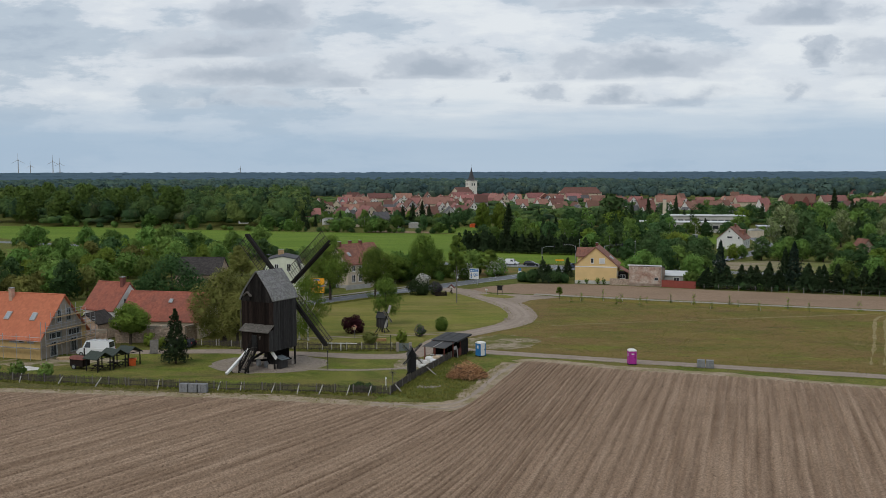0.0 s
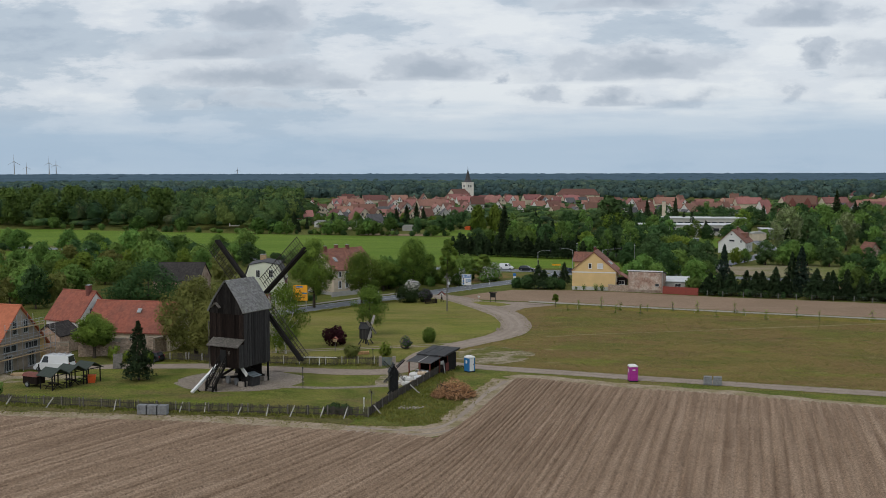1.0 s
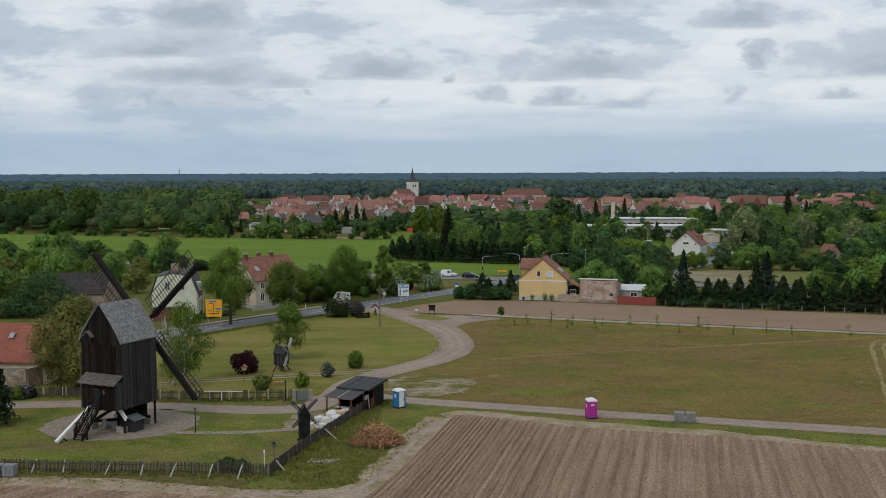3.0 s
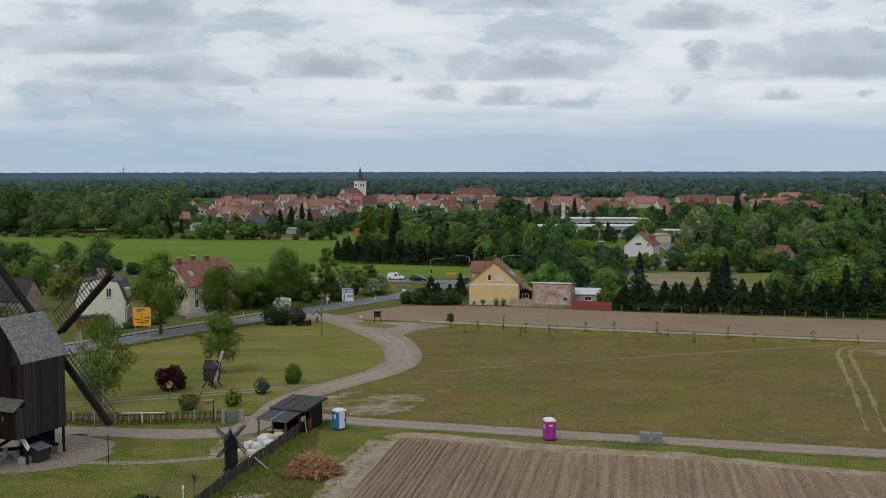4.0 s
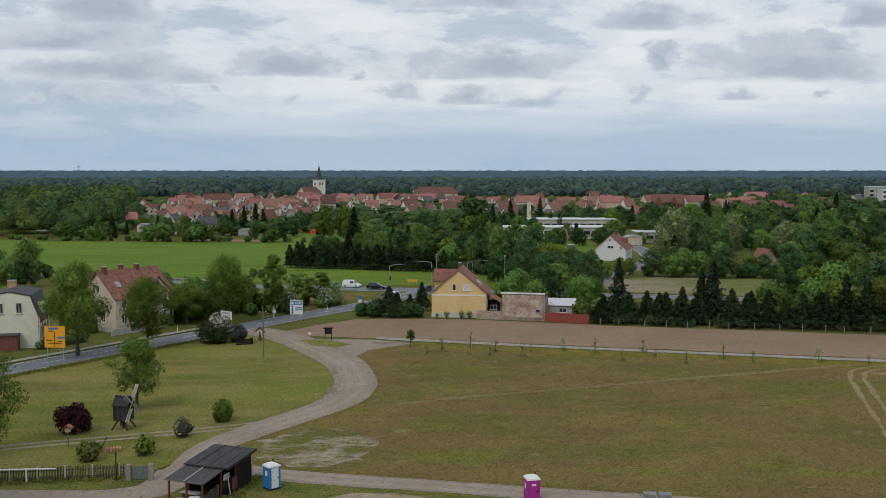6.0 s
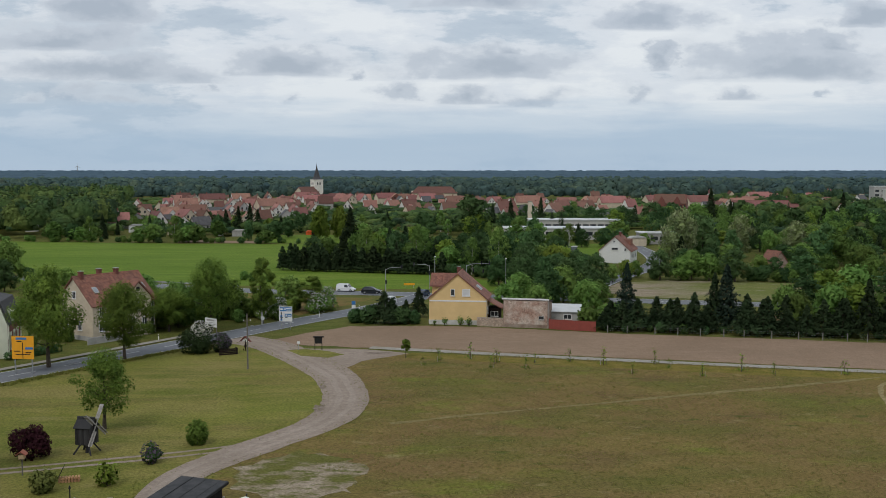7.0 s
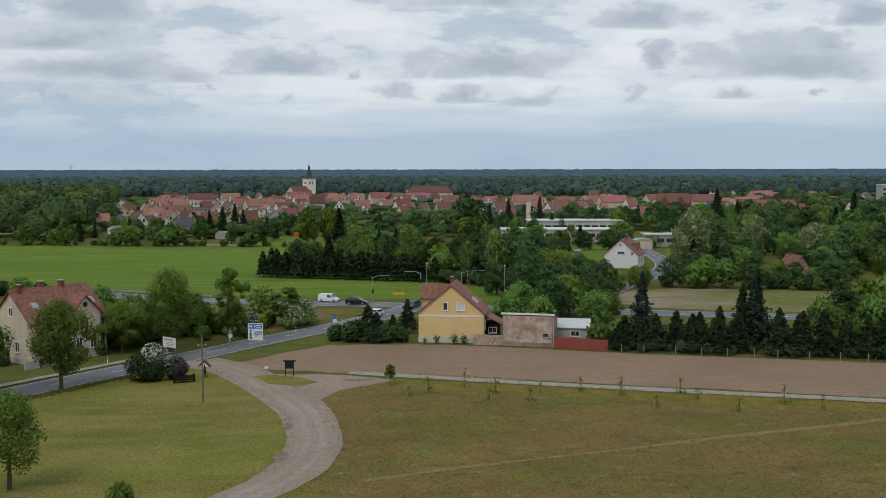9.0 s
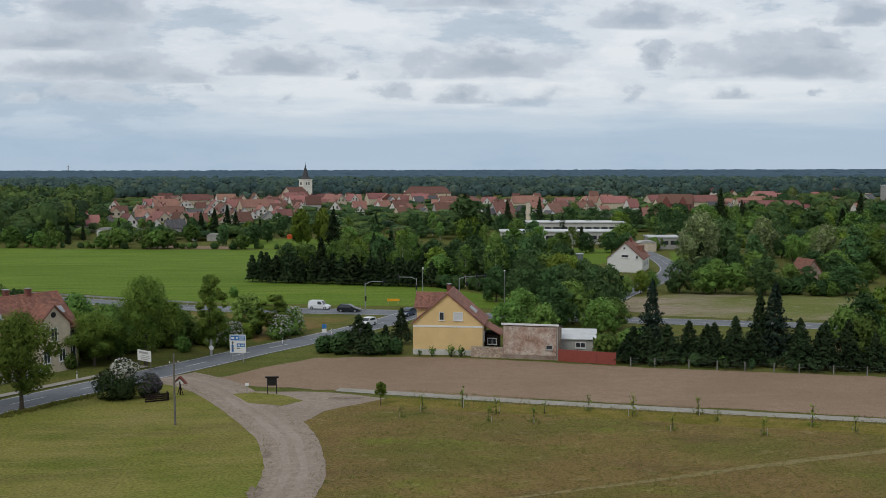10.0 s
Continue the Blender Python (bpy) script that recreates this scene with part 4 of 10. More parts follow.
def ploughed_field():
    x0 = np.arange(-120, 80, 0.122)
    rows, probe = 128, np.linspace(44, 136, 461)
    # furrows run parallel on the right and swing round on the left
    X = np.empty((len(x0), len(probe)))
    X[:, 0] = x0
    for i in range(1, len(probe)):
        X[:, i] = X[:, i - 1] + 0.2 * np.interp(X[:, i - 1], [-60, -28, -14, -4], [0.52, 0.56, 0.42, 0.238])
    inside = probe[None] < field_edge(X)
    end = probe[np.where(inside.all(1), len(probe) - 1, inside.argmin(1))]
    grid = np.linspace(44, 136, rows)
    Y = np.minimum(grid[None], end[:, None])
    X = np.stack([np.interp(Y[i], probe, X[i]) for i in range(len(x0))])
    rng = np.random.default_rng(5)
    u = x0[:, None]
    wav = 0.05 * np.sin(Y * 0.21 + u * 0.3) + 0.04 * np.sin(Y * 0.53 + u) + rng.normal(0, 0.03, X.shape)
    # flat-topped beds between narrow crumbly furrows, some deeper, a wheel furrow every few beds
    pitch = 1.22
    bed = np.floor((u + wav + 200) / pitch).astype(int)
    across = (u + wav + 200) / pitch - bed
    deep = np.random.default_rng(9).uniform(0.45, 1.25, 400)[bed % 400] * (1 + 0.5 * (bed % 5 == 0))
    furrow = -0.32 * deep * np.exp(-((np.minimum(across, 1 - across) * pitch) / 0.16) ** 2)
    comb = 0.022 * np.sin(6.2832 * across * 4)
    clods = 0.07 * np.maximum(0, rng.normal(0, 1, X.shape) - 1.1)
    Z = 0.27 + furrow + comb + clods + 0.02 * np.sin(6.2832 * (u + wav) / 9.0) + rng.normal(0, 0.022, X.shape)
    Z = np.maximum(Z, 0.075 + 0.02 * np.sin(Y * 3.1 + u))
    fade = np.clip((end[:, None] - Y) / 3.0, 0.0, 1.0)
    Z = 0.03 + (Z - 0.03) * (0.25 + 0.75 * fade)
    nx = len(x0)
    me = bpy.data.meshes.new("ploughed_field")
    co = np.stack([X, Y, Z], -1).reshape(-1, 3)
    i, j = np.meshgrid(np.arange(nx - 1), np.arange(rows - 1), indexing="ij")
    whole = (grid[j] < end[i] - 0.02) & (grid[j] < end[i + 1] - 0.02)
    a = (i * rows + j)[whole]
    q = np.stack([a, a + rows, a + rows + 1, a + 1], 1).astype(np.int32)
    me.vertices.add(len(co)), me.loops.add(q.size), me.polygons.add(len(q))
    me.vertices.foreach_set("co", co.astype(np.float32).ravel())
    me.loops.foreach_set("vertex_index", q.ravel())
    me.polygons.foreach_set("loop_start", np.arange(0, q.size, 4, dtype=np.int32))
    me.polygons.foreach_set("loop_total", np.full(len(q), 4, dtype=np.int32))
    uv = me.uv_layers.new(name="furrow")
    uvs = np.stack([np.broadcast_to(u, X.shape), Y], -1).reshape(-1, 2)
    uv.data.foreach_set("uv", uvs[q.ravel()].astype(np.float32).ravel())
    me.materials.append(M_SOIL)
    me.update(calc_edges=True)
    structure("ploughed_field", me, "brown ploughed field with long straight furrows", "field")


ploughed_field()


def rear_field():
    """The same field going on behind the start of the flight."""
    u, ys = np.arange(-135, 82, 0.42), np.linspace(44, -70, 40)
    X = np.empty((len(u), len(ys)))
    X[:, 0] = u
    for i in range(1, len(ys)):
        X[:, i] = X[:, i - 1] - (ys[0] - ys[1]) * np.interp(X[:, i - 1], [-60, -28, -14, -4], [0.52, 0.56, 0.42, 0.238])
    s = Shape()
    n = len(ys)
    z = 0.26 + 0.05 * np.sin(u * 7.5)
    s.v = [(float(X[i, j]), float(ys[j]), float(z[i])) for i in range(len(u)) for j in range(n)]
    s.f = [(i * n + j, i * n + j + 1, (i + 1) * n + j + 1, (i + 1) * n + j) for i in range(len(u) - 1) for j in range(n - 1)]
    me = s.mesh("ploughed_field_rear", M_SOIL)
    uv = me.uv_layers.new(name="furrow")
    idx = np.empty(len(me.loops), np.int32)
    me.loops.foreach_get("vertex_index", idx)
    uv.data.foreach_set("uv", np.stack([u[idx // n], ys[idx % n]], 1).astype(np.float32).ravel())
    structure("ploughed_field_rear", me, "brown ploughed field with long straight furrows", "field")


rear_field()


# ---- plants to copy from ----
tree("road_tree", 13, 10.2, 2.6, 0.28, 16000, 0.20, L_ROAD, "tall leafy roadside tree with a dark trunk", 11, 15)
tree("road_tree_b", 12, 10.0, 2.4, 0.26, 15000, 0.20, L_ROAD, "broad leafy roadside tree", 12, 14)
tree("slim_tree", 12, 5.0, 2.0, 0.2, 8000, 0.21, L_ROAD, "slim upright leafy tree", 13, 22)
tree("dark_tree", 12, 10.0, 0.9, 0.3, 2900, 0.46, L_DARK, "dense dark green broadleaved tree", 14, 26)
tree("wide_tree", 11, 12, 0.8, 0.3, 3100, 0.49, L_MID, "wide spreading green tree", 15, 30)
tree("round_tree", 9.5, 10, 0.6, 0.25, 2700, 0.45, L_MID, "rounded green tree in full leaf", 16, 26)
tree("pale_tree", 10, 8.5, 0.8, 0.22, 2800, 0.42, L_YEL, "light yellow-green tree in fresh leaf", 17, 24)
tree("olive_tree", 9.5, 9.5, 0.8, 0.25, 2900, 0.43, L_OLIVE, "olive-brown tree with young leaves", 18, 26)
tree("birch_far", 13, 7.5, 1.6, 0.2, 2600, 0.40, L_MID, "tall birch with a pale trunk and loose crown", 19, 20, M_BIRCH, 0.35, "tree", 0.5)
tree("willow", 11, 8, 1.0, 0.3, 3600, 0.55, L_YEL, "weeping willow with hanging yellow-green shoots", 20, 18, None, 0.75)
tree("poplar", 22, 15, 1.5, 0.4, 5200, 0.70, L_MID, "very tall dark poplar in a thick wood", 21, 30)
tree("chestnut", 16, 13, 1.2, 0.4, 4200, 0.46, L_CANDLE, "chestnut tree covered in pale blossom", 22, 26)
conifer("fir", 9, 7.0, 5200, 0.27, L_FIR, "dark green fir with drooping branches", 31, 0.13)
conifer("fir_b", 8, 7.6, 5200, 0.28, L_FIR, "broad dark green fir tree", 32, 0.15)
conifer("blue_spruce", 11, 6.6, 5600, 0.28, L_BLUEFIR, "tall dark blue-green spruce with dense branches", 33, 0.08)
conifer("far_fir", 12, 6.5, 2200, 0.50, L_FIR, "dark pointed conifer among broadleaved trees", 34)
conifer("thuja", 7, 5.2, 2000, 0.44, L_FIR, "dense dark green conifer of a tall hedge", 35, 0.12, "conifer", 0.5)
bush("shrub", 3.2, 4.0, 1000, 0.36, L_MID, "dense green shrub in full leaf", 41)
bush("dark_shrub", 3.6, 4.2, 1000, 0.38, L_DARK, "dark green shrub with dense leaves", 42)
bush("pale_shrub", 2.6, 3.4, 900, 0.34, L_YEL, "light green shrub in fresh leaf", 43)
bush("hawthorn", 5.0, 5.5, 1400, 0.36, L_MID, "green hawthorn with white blossom", 44, L_WHITE, 420)
for key, height, width, base, girth, n, leaf, leaves, label, seed, count in (
        ("dark_tree", 12, 10.0, 0.9, 0.3, 1300, 0.72, L_DARK, "dense dark green broadleaved tree", 214, 26),
        ("wide_tree", 11, 12, 0.8, 0.3, 1450, 0.74, L_MID, "wide spreading green tree", 215, 30),
        ("round_tree", 9.5, 10, 0.6, 0.25, 1200, 0.70, L_MID, "rounded green tree in full leaf", 216, 26),
        ("pale_tree", 10, 8.5, 0.8, 0.22, 1200, 0.64, L_YEL, "light yellow-green tree in fresh leaf", 217, 24)):
    tree(key + "_far", height, width, base, girth, n, leaf, leaves, label, seed, count)
bush("shrub_far", 3.2, 4.0, 420, 0.58, L_MID, "dense green shrub in full leaf", 241)
bush("dark_shrub_far", 3.6, 4.2, 420, 0.60, L_DARK, "dark green shrub with dense leaves", 242)


# ---- woods, hedges and gardens, from near to far ----
def scatter(poly, n, keys, lo, hi, seed, gap, group, z=0.0, skip=None):
    """Plants of several kinds spread over a plan outline, no two nearer than gap."""
    rng = random.Random(seed)
    xs, ys = [p[0] for p in poly], [p[1] for p in poly]
    got, tries = [], 0
    while len(got) < n and tries < n * 60:
        tries += 1
        x, y = rng.uniform(min(xs), max(xs)), rng.uniform(min(ys), max(ys))
        inside = False
        for i in range(len(poly)):
            (x1, y1), (x2, y2) = poly[i], poly[i - 1]
            if (y1 > y) != (y2 > y) and x < (x2 - x1) * (y - y1) / (y2 - y1) + x1:
                inside = not inside
        if not inside or (skip and skip(x, y)) or any((x - a) ** 2 + (y - b) ** 2 < gap * gap for a, b in got):
            continue
        got.append((x, y))
        plant(rng.choice(keys), x, y, rng.uniform(lo, hi), rng.uniform(lo, hi), rng.uniform(0, 360), "", group, z)


def row(a, b, n, keys, lo, hi, seed, jitter, group):
    rng = random.Random(seed)
    for i in range(n):
        t = (i + 0.5) / n
        x, y = a[0] + (b[0] - a[0]) * t + rng.uniform(-jitter, jitter), a[1] + (b[1] - a[1]) * t + rng.uniform(-jitter, jitter)
        plant(rng.choice(keys), x, y, rng.uniform(lo, hi), rng.uniform(lo, hi), rng.uniform(0, 360), "", group)


def grove(name, label, poly, n, keys, lo, hi, seed, gap):
    """A far stand of trees, joined into one canopy for each kind of leaf."""
    rng = random.Random(seed)
    xs, ys = [p[0] for p in poly], [p[1] for p in poly]
    got, tries, sets = [], 0, {}
    while len(got) < n and tries < n * 60:
        tries += 1
        x, y = rng.uniform(min(xs), max(xs)), rng.uniform(min(ys), max(ys))
        inside = False
        for i in range(len(poly)):
            (x1, y1), (x2, y2) = poly[i], poly[i - 1]
            if (y1 > y) != (y2 > y) and x < (x2 - x1) * (y - y1) / (y2 - y1) + x1:
                inside = not inside
        if not inside or any((x - a) ** 2 + (y - b) ** 2 < gap * gap for a, b in got):
            continue
        got.append((x, y))
        me = next(o for o in PROTO[rng.choice(keys)][0].children if o.name.startswith(("crown", "foliage"))).data
        m = np.array(at(x, y, rng.uniform(0, 360), rng.uniform(lo, hi), rng.uniform(lo, hi)))
        base = CROWNS[me.name]
        q = base @ m[:3, :3].T
        q[:, :4] += m[:3, 3]
        q[:, 4] = unit(q[:, 4])
        sets.setdefault(me.materials[0].name, []).append(q[:: 3 if y < 500 else 2])
    for k, qs in sets.items():
        structure(name, quads_mesh(name, np.concatenate(qs), bpy.data.materials[k]), label, "wood", "stuff")


MIXED = ["dark_tree", "round_tree", "wide_tree", "dark_tree", "birch_far", "dark_tree", "dark_tree", "pale_tree", "round_tree"]
# belt behind the crop field and the junction
row((-20, 345), (22, 330), 30, ["thuja"], 0.78, 1.12, 1, 0.9, "hedge of tall conifers")
row((22, 330), (40, 316), 8, ["thuja", "dark_shrub"], 0.8, 1.0, 2, 0.8, "hedge of tall conifers")
scatter([(-16, 350), (22, 336), (42, 320), (56, 302), (60, 330), (52, 366), (30, 372), (-10, 368)], 56, MIXED + ["far_fir"], 0.66, 0.98, 3, 4.6, "trees of the belt behind the junction")
scatter([(33, 300), (40, 284), (57, 281), (60, 300), (45, 314)], 13, ["dark_tree"], 0.62, 0.80, 4, 4.0, "trees behind the yellow house")
# belt on the right behind the fallow strip
row((76, 314), (99, 307), 8, ["dark_shrub", "round_tree", "dark_tree", "shrub"], 0.6, 0.85, 5, 2.0, "trees along the fallow strip")
row((100, 307), (112, 303), 5, ["shrub", "dark_shrub"], 1.0, 1.3, 35, 1.0, "trees along the fallow strip")
row((113, 303), (190, 280), 22, ["dark_shrub", "round_tree", "dark_tree", "shrub", "round_tree"], 0.6, 0.9, 36, 2.0, "trees along the fallow strip")
scatter([(76, 320), (180, 290), (240, 330), (240, 420), (135, 430), (112, 372), (92, 350)], 78, MIXED + ["far_fir"], 0.55, 0.95, 6, 6.0, "trees of the wood on the right", 0.0, lambda x, y: 100 < x < 120 and y < 332)
# back gardens this side of the town
row((-24, 452), (20, 436), 10, ["dark_shrub", "shrub"], 0.5, 0.7, 7, 0.8, "garden hedge")
scatter([(-130, 480), (-20, 462), (30, 445), (70, 468), (60, 560), (-120, 590)], 88, MIXED + ["far_fir", "far_fir", "shrub", "shrub"], 0.45, 0.80, 8, 6.0, "garden trees before the town")
grove("works_wood", "dense trees round the works", [(40, 455), (130, 440), (230, 430), (280, 520), (160, 600), (60, 590)], 60, MIXED + ["far_fir"], 0.7, 1.1, 9, 9)
# wood and bushes beyond the crop field on the left
grove("dark_wood", "tall dark wood beyond the crop field", [(-330, 560), (-240, 505), (-205, 500), (-180, 560), (-230, 620), (-340, 650)], 20, ["poplar"], 0.8, 1.08, 10, 10)
row((-240, 508), (-122, 470), 18, ["shrub", "shrub", "round_tree", "dark_shrub"], 0.7, 1.1, 12, 3, "bushes at the field's far edge")
row((-122, 470), (-52, 456), 9, ["shrub", "birch_far", "round_tree"], 0.6, 0.9, 13, 3, "bushes at the field's far edge")
row((-122, 469), (-24, 451), 24, ["shrub", "dark_shrub", "shrub", "round_tree"], 0.5, 0.85, 37, 2.5, "bushes at the field's far edge")
# bushes along the bypass and the farm
row((-200, 368), (-62, 308), 30, ["shrub", "dark_shrub", "round_tree", "dark_shrub"], 0.75, 1.15, 15, 4, "bushes along the bypass")
row((-150, 330), (-66, 298), 12, ["round_tree", "dark_tree"], 0.55, 0.75, 16, 4, "bushes along the bypass")
scatter([(-150, 260), (-104, 205), (-94, 225), (-90, 246), (-66, 262), (-84, 290), (-140, 300)], 34, ["round_tree", "dark_tree", "wide_tree", "olive_tree", "round_tree", "wide_tree", "pale_tree", "round_tree"], 0.6, 0.95, 17, 6, "trees behind the farm")
scatter([(-116, 190), (-94, 182), (-93, 204), (-120, 216)], 8, ["round_tree", "dark_tree", "olive_tree"], 0.6, 0.8, 18, 5, "trees behind the farm")
row((-30, 321), (-20, 312), 3, ["shrub"], 0.7, 0.9, 19, 1, "bushes along the bypass")
row((-60, 296), (-30, 280), 8, ["shrub", "dark_shrub"], 0.6, 0.9, 20, 2, "bushes along the bypass")
# overgrown strip between the main road and the bypass
scatter([(-30, 246), (-17, 250), (-8, 262), (-14, 272), (-44, 284), (-60, 268), (-46, 246)], 26, ["shrub", "dark_shrub", "hawthorn", "round_tree", "pale_shrub"], 0.6, 1.0, 21, 3.6, "overgrown bushes between the roads")


# ---- far woods, as one canopy each ----
L_MIDFAR = mat("garden_leaves", (0.066, 0.118, 0.038), (0.116, 0.172, 0.052), scale=0.25, rough=0.95, island=0.22, spec=0.05, c=(0.036, 0.076, 0.036), cscale=0.05, cfac=0.8, trans=0.15, grain=0.35, gscale=0.6,
               layers=(((0.150, 0.190, 0.050), 0.045, 0.53, 0.60, 0.75, (1, 1, 0.3)), ((0.030, 0.060, 0.038), 0.055, 0.54, 0.60, 0.8, (1, 1, 0.3)), ((0.125, 0.118, 0.062), 0.06, 0.58, 0.64, 0.6, (1, 1, 0.3)), ((0.150, 0.195, 0.120), 0.07, 0.60, 0.66, 0.6, (1, 1, 0.3))))


def canopy(name, rings, leaves, label, seed, quads, leaf, keep=None, fan=(-38, 44), tidy=2.2, even=0.0, lump=0.17, seg=9):
    """Rows of tree tops; rings: distance, spacing, height."""
    rng = np.random.default_rng(seed)
    cs, hs, ws = [], [], []
    for d, gap, h in rings:
        for a in np.arange(fan[0], fan[1], math.degrees(gap / d)):
            r = d * (1 + rng.uniform(-0.03, 0.03))
            aa = math.radians(a + rng.uniform(-0.4, 0.4) * math.degrees(gap / d))
            x, y = r * math.sin(aa), r * math.cos(aa)
            if keep and not keep(x, y):
                continue
            t = max(0.0, min(1.0, (r - 2400) / 2300))
            cs.append((x, y, 17 * t * t * (3 - 2 * t)))
            hs.append(h * (1 + (1 - even) * rng.uniform(-0.3, 0.22)))
            ws.append(gap * rng.uniform(0.75, 1.25))
    cs, hs, ws = np.array(cs), np.array(hs), np.array(ws)
    n = len(cs)
    # closed rounded crowns, a little lumpy, one island each
    elev = np.radians((-35, 2, 32, 60) if seg > 7 else (-30, 12, 50))
    az = np.arange(seg) * 6.28319 / seg
    ring = np.stack([np.stack([np.cos(e) * np.cos(az + k * 0.3), np.cos(e) * np.sin(az + k * 0.3), np.full(seg, np.sin(e))], 1) for k, e in enumerate(elev)]).reshape(-1, 3)
    unit_dome = np.concatenate([ring, [(0, 0, 1.0)]])
    m = len(unit_dome)
    dome = unit_dome[None] * (1 + lump * rng.normal(0, 1, (n, m, 1)).clip(-1.6, 1.6))
    half = np.stack([ws * 0.55, ws * 0.55, hs * 0.42], 1)
    inner = half * (0.84 if quads else 1.0)
    dome = cs[:, None] + dome * inner[:, None] + (np.array((0, 0, 1.0)) * (hs * 0.58)[:, None])[:, None]
    tpl = [(k * seg + a, k * seg + (a + 1) % seg, (k + 1) * seg + (a + 1) % seg, (k + 1) * seg + a) for k in range(len(elev) - 1) for a in range(seg)]
    tpl += [((len(elev) - 1) * seg + a, (len(elev) - 1) * seg + (a + 1) % seg, m - 1, m - 1) for a in range(seg)]
    quad = np.array(tpl[: seg * (len(elev) - 1)])
    tri = np.array(tpl[seg * (len(elev) - 1):])[:, :3]
    off = (np.arange(n) * m)[:, None, None]
    q, t3 = (quad[None] + off).reshape(-1, 4), (tri[None] + off).reshape(-1, 3)
    me = bpy.data.meshes.new(name)
    me.vertices.add(n * m), me.loops.add(q.size + t3.size), me.polygons.add(len(q) + len(t3))
    me.vertices.foreach_set("co", dome.astype(np.float32).ravel())
    me.loops.foreach_set("vertex_index", np.concatenate([q.ravel(), t3.ravel()]).astype(np.int32))
    me.polygons.foreach_set("loop_start", np.concatenate([np.arange(len(q)) * 4, q.size + np.arange(len(t3)) * 3]).astype(np.int32))
    me.polygons.foreach_set("loop_total", np.concatenate([np.full(len(q), 4), np.full(len(t3), 3)]).astype(np.int32))
    me.materials.append(leaves)
    me.update(calc_edges=True)
    me.polygons.foreach_set("use_smooth", np.ones(len(q) + len(t3), dtype=bool))
    structure(name, me, label, "wood", "stuff")
    if not quads:
        return
    k = np.repeat(np.arange(n), quads)
    d, _ = ball_points(rng, len(k))
    d[:, 2] = np.abs(d[:, 2])
    cen = cs[k] + (np.array((0, 0, 1.0)) * (hs[k] * 0.58)[:, None]) + d * half[k] * rng.uniform(0.84, 1.10, (len(k), 1))
    structure(name + "_leaves", quads_mesh(name, leaf_quads(rng, cen, d, leaf, 0.0, tidy), leaves), label, "wood", "stuff")


def gardens(x, y):
    """Small trees everywhere between the fields and the town, off the roads and yards."""
    if y < 462 or (y < 520 and -240 < x < -20 and y < 470 - x * 0.25):
        return False
    if 55 < x < 135 and 425 < y < 530:
        return False
    return not (-36 < x < 0 and y < 506)


canopy("garden_wood", [(d, 8, 4.6) for d in range(500, 640, 15)], L_MIDFAR, "small trees and bushes of the gardens", 55, 80, 0.8, gardens, (-26, 27), 1.3, -0.3)
canopy("town_wood", [(d, 24, 4.6) for d in range(620, 1000, 30)], L_MIDFAR, "small trees between the houses of the town", 56, 40, 1.3, None, (-13, 27), 1.4, -0.4)


def canopy_sheet(name, r0, r1, step, cell, height, leaves, label, seed, fan=(-38, 44), keep=None, dome=0.6):
    """A closed canopy of rounded crowns, seen from afar; step: share of the distance from row to row."""
    rng = np.random.default_rng(seed)
    rad = [r0]
    while rad[-1] < r1:
        rad.append(rad[-1] * (1 + step))
    rad = np.array(rad)
    ang = np.radians(np.arange(fan[0], fan[1], 0.17))
    A, D = np.meshgrid(ang, rad, indexing="ij")
    X, Y = D * np.sin(A), D * np.cos(A)
    size = 700
    ox, oy, hh, rr = rng.uniform(0.1, 0.9, (size, size)), rng.uniform(0.1, 0.9, (size, size)), rng.uniform(0.72, 1.12, (size, size)), rng.uniform(0.7, 1.0, (size, size))
    gx, gy = np.floor(X / cell).astype(int), np.floor(Y / cell).astype(int)
    Z = np.zeros_like(X)
    for dx in (-1, 0, 1):
        for dy in (-1, 0, 1):
            cx, cy = gx + dx, gy + dy
            ix, iy = cx % size, cy % size
            q = ((X - (cx + ox[ix, iy]) * cell) ** 2 + (Y - (cy + oy[ix, iy]) * cell) ** 2) / (rr[ix, iy] * cell * 1.05) ** 2
            Z = np.maximum(Z, hh[ix, iy] * (1 - dome + dome * np.sqrt(np.clip(1 - q, 0, 1))) * (q < 1))
    t = np.clip((D - 2400) / 2300, 0, 1)
    Z = np.maximum(Z, 0.3) * height * (1 + rng.normal(0, 0.035, Z.shape)) + 17 * t * t * (3 - 2 * t)
    Z[:, 0] = 0
    co = np.stack([X + rng.normal(0, 0.6, X.shape), Y, Z], -1).reshape(-1, 3)
    nr = len(rad)
    i, j = np.meshgrid(np.arange(len(ang) - 1), np.arange(nr - 1), indexing="ij")
    if keep is not None:
        ok = keep(X[:-1, :-1], Y[:-1, :-1])
        i, j = i[ok], j[ok]
    a = (i * nr + j).ravel()
    q = np.stack([a, a + 1, a + nr + 1, a + nr], 1).astype(np.int32)
    me = bpy.data.meshes.new(name)
    me.vertices.add(len(co)), me.loops.add(q.size), me.polygons.add(len(q))
    me.vertices.foreach_set("co", co.astype(np.float32).ravel())
    me.loops.foreach_set("vertex_index", q.ravel())
    me.polygons.foreach_set("loop_start", np.arange(0, q.size, 4, dtype=np.int32))
    me.polygons.foreach_set("loop_total", np.full(len(q), 4, dtype=np.int32))
    me.materials.append(leaves)
    me.update(calc_edges=True)
    structure(name, me, label, "wood", "stuff")


def beside_town(x, y):
    return ((x < -0.2 * y - 12) & (y > 560)) | (x > 0.36 * y)


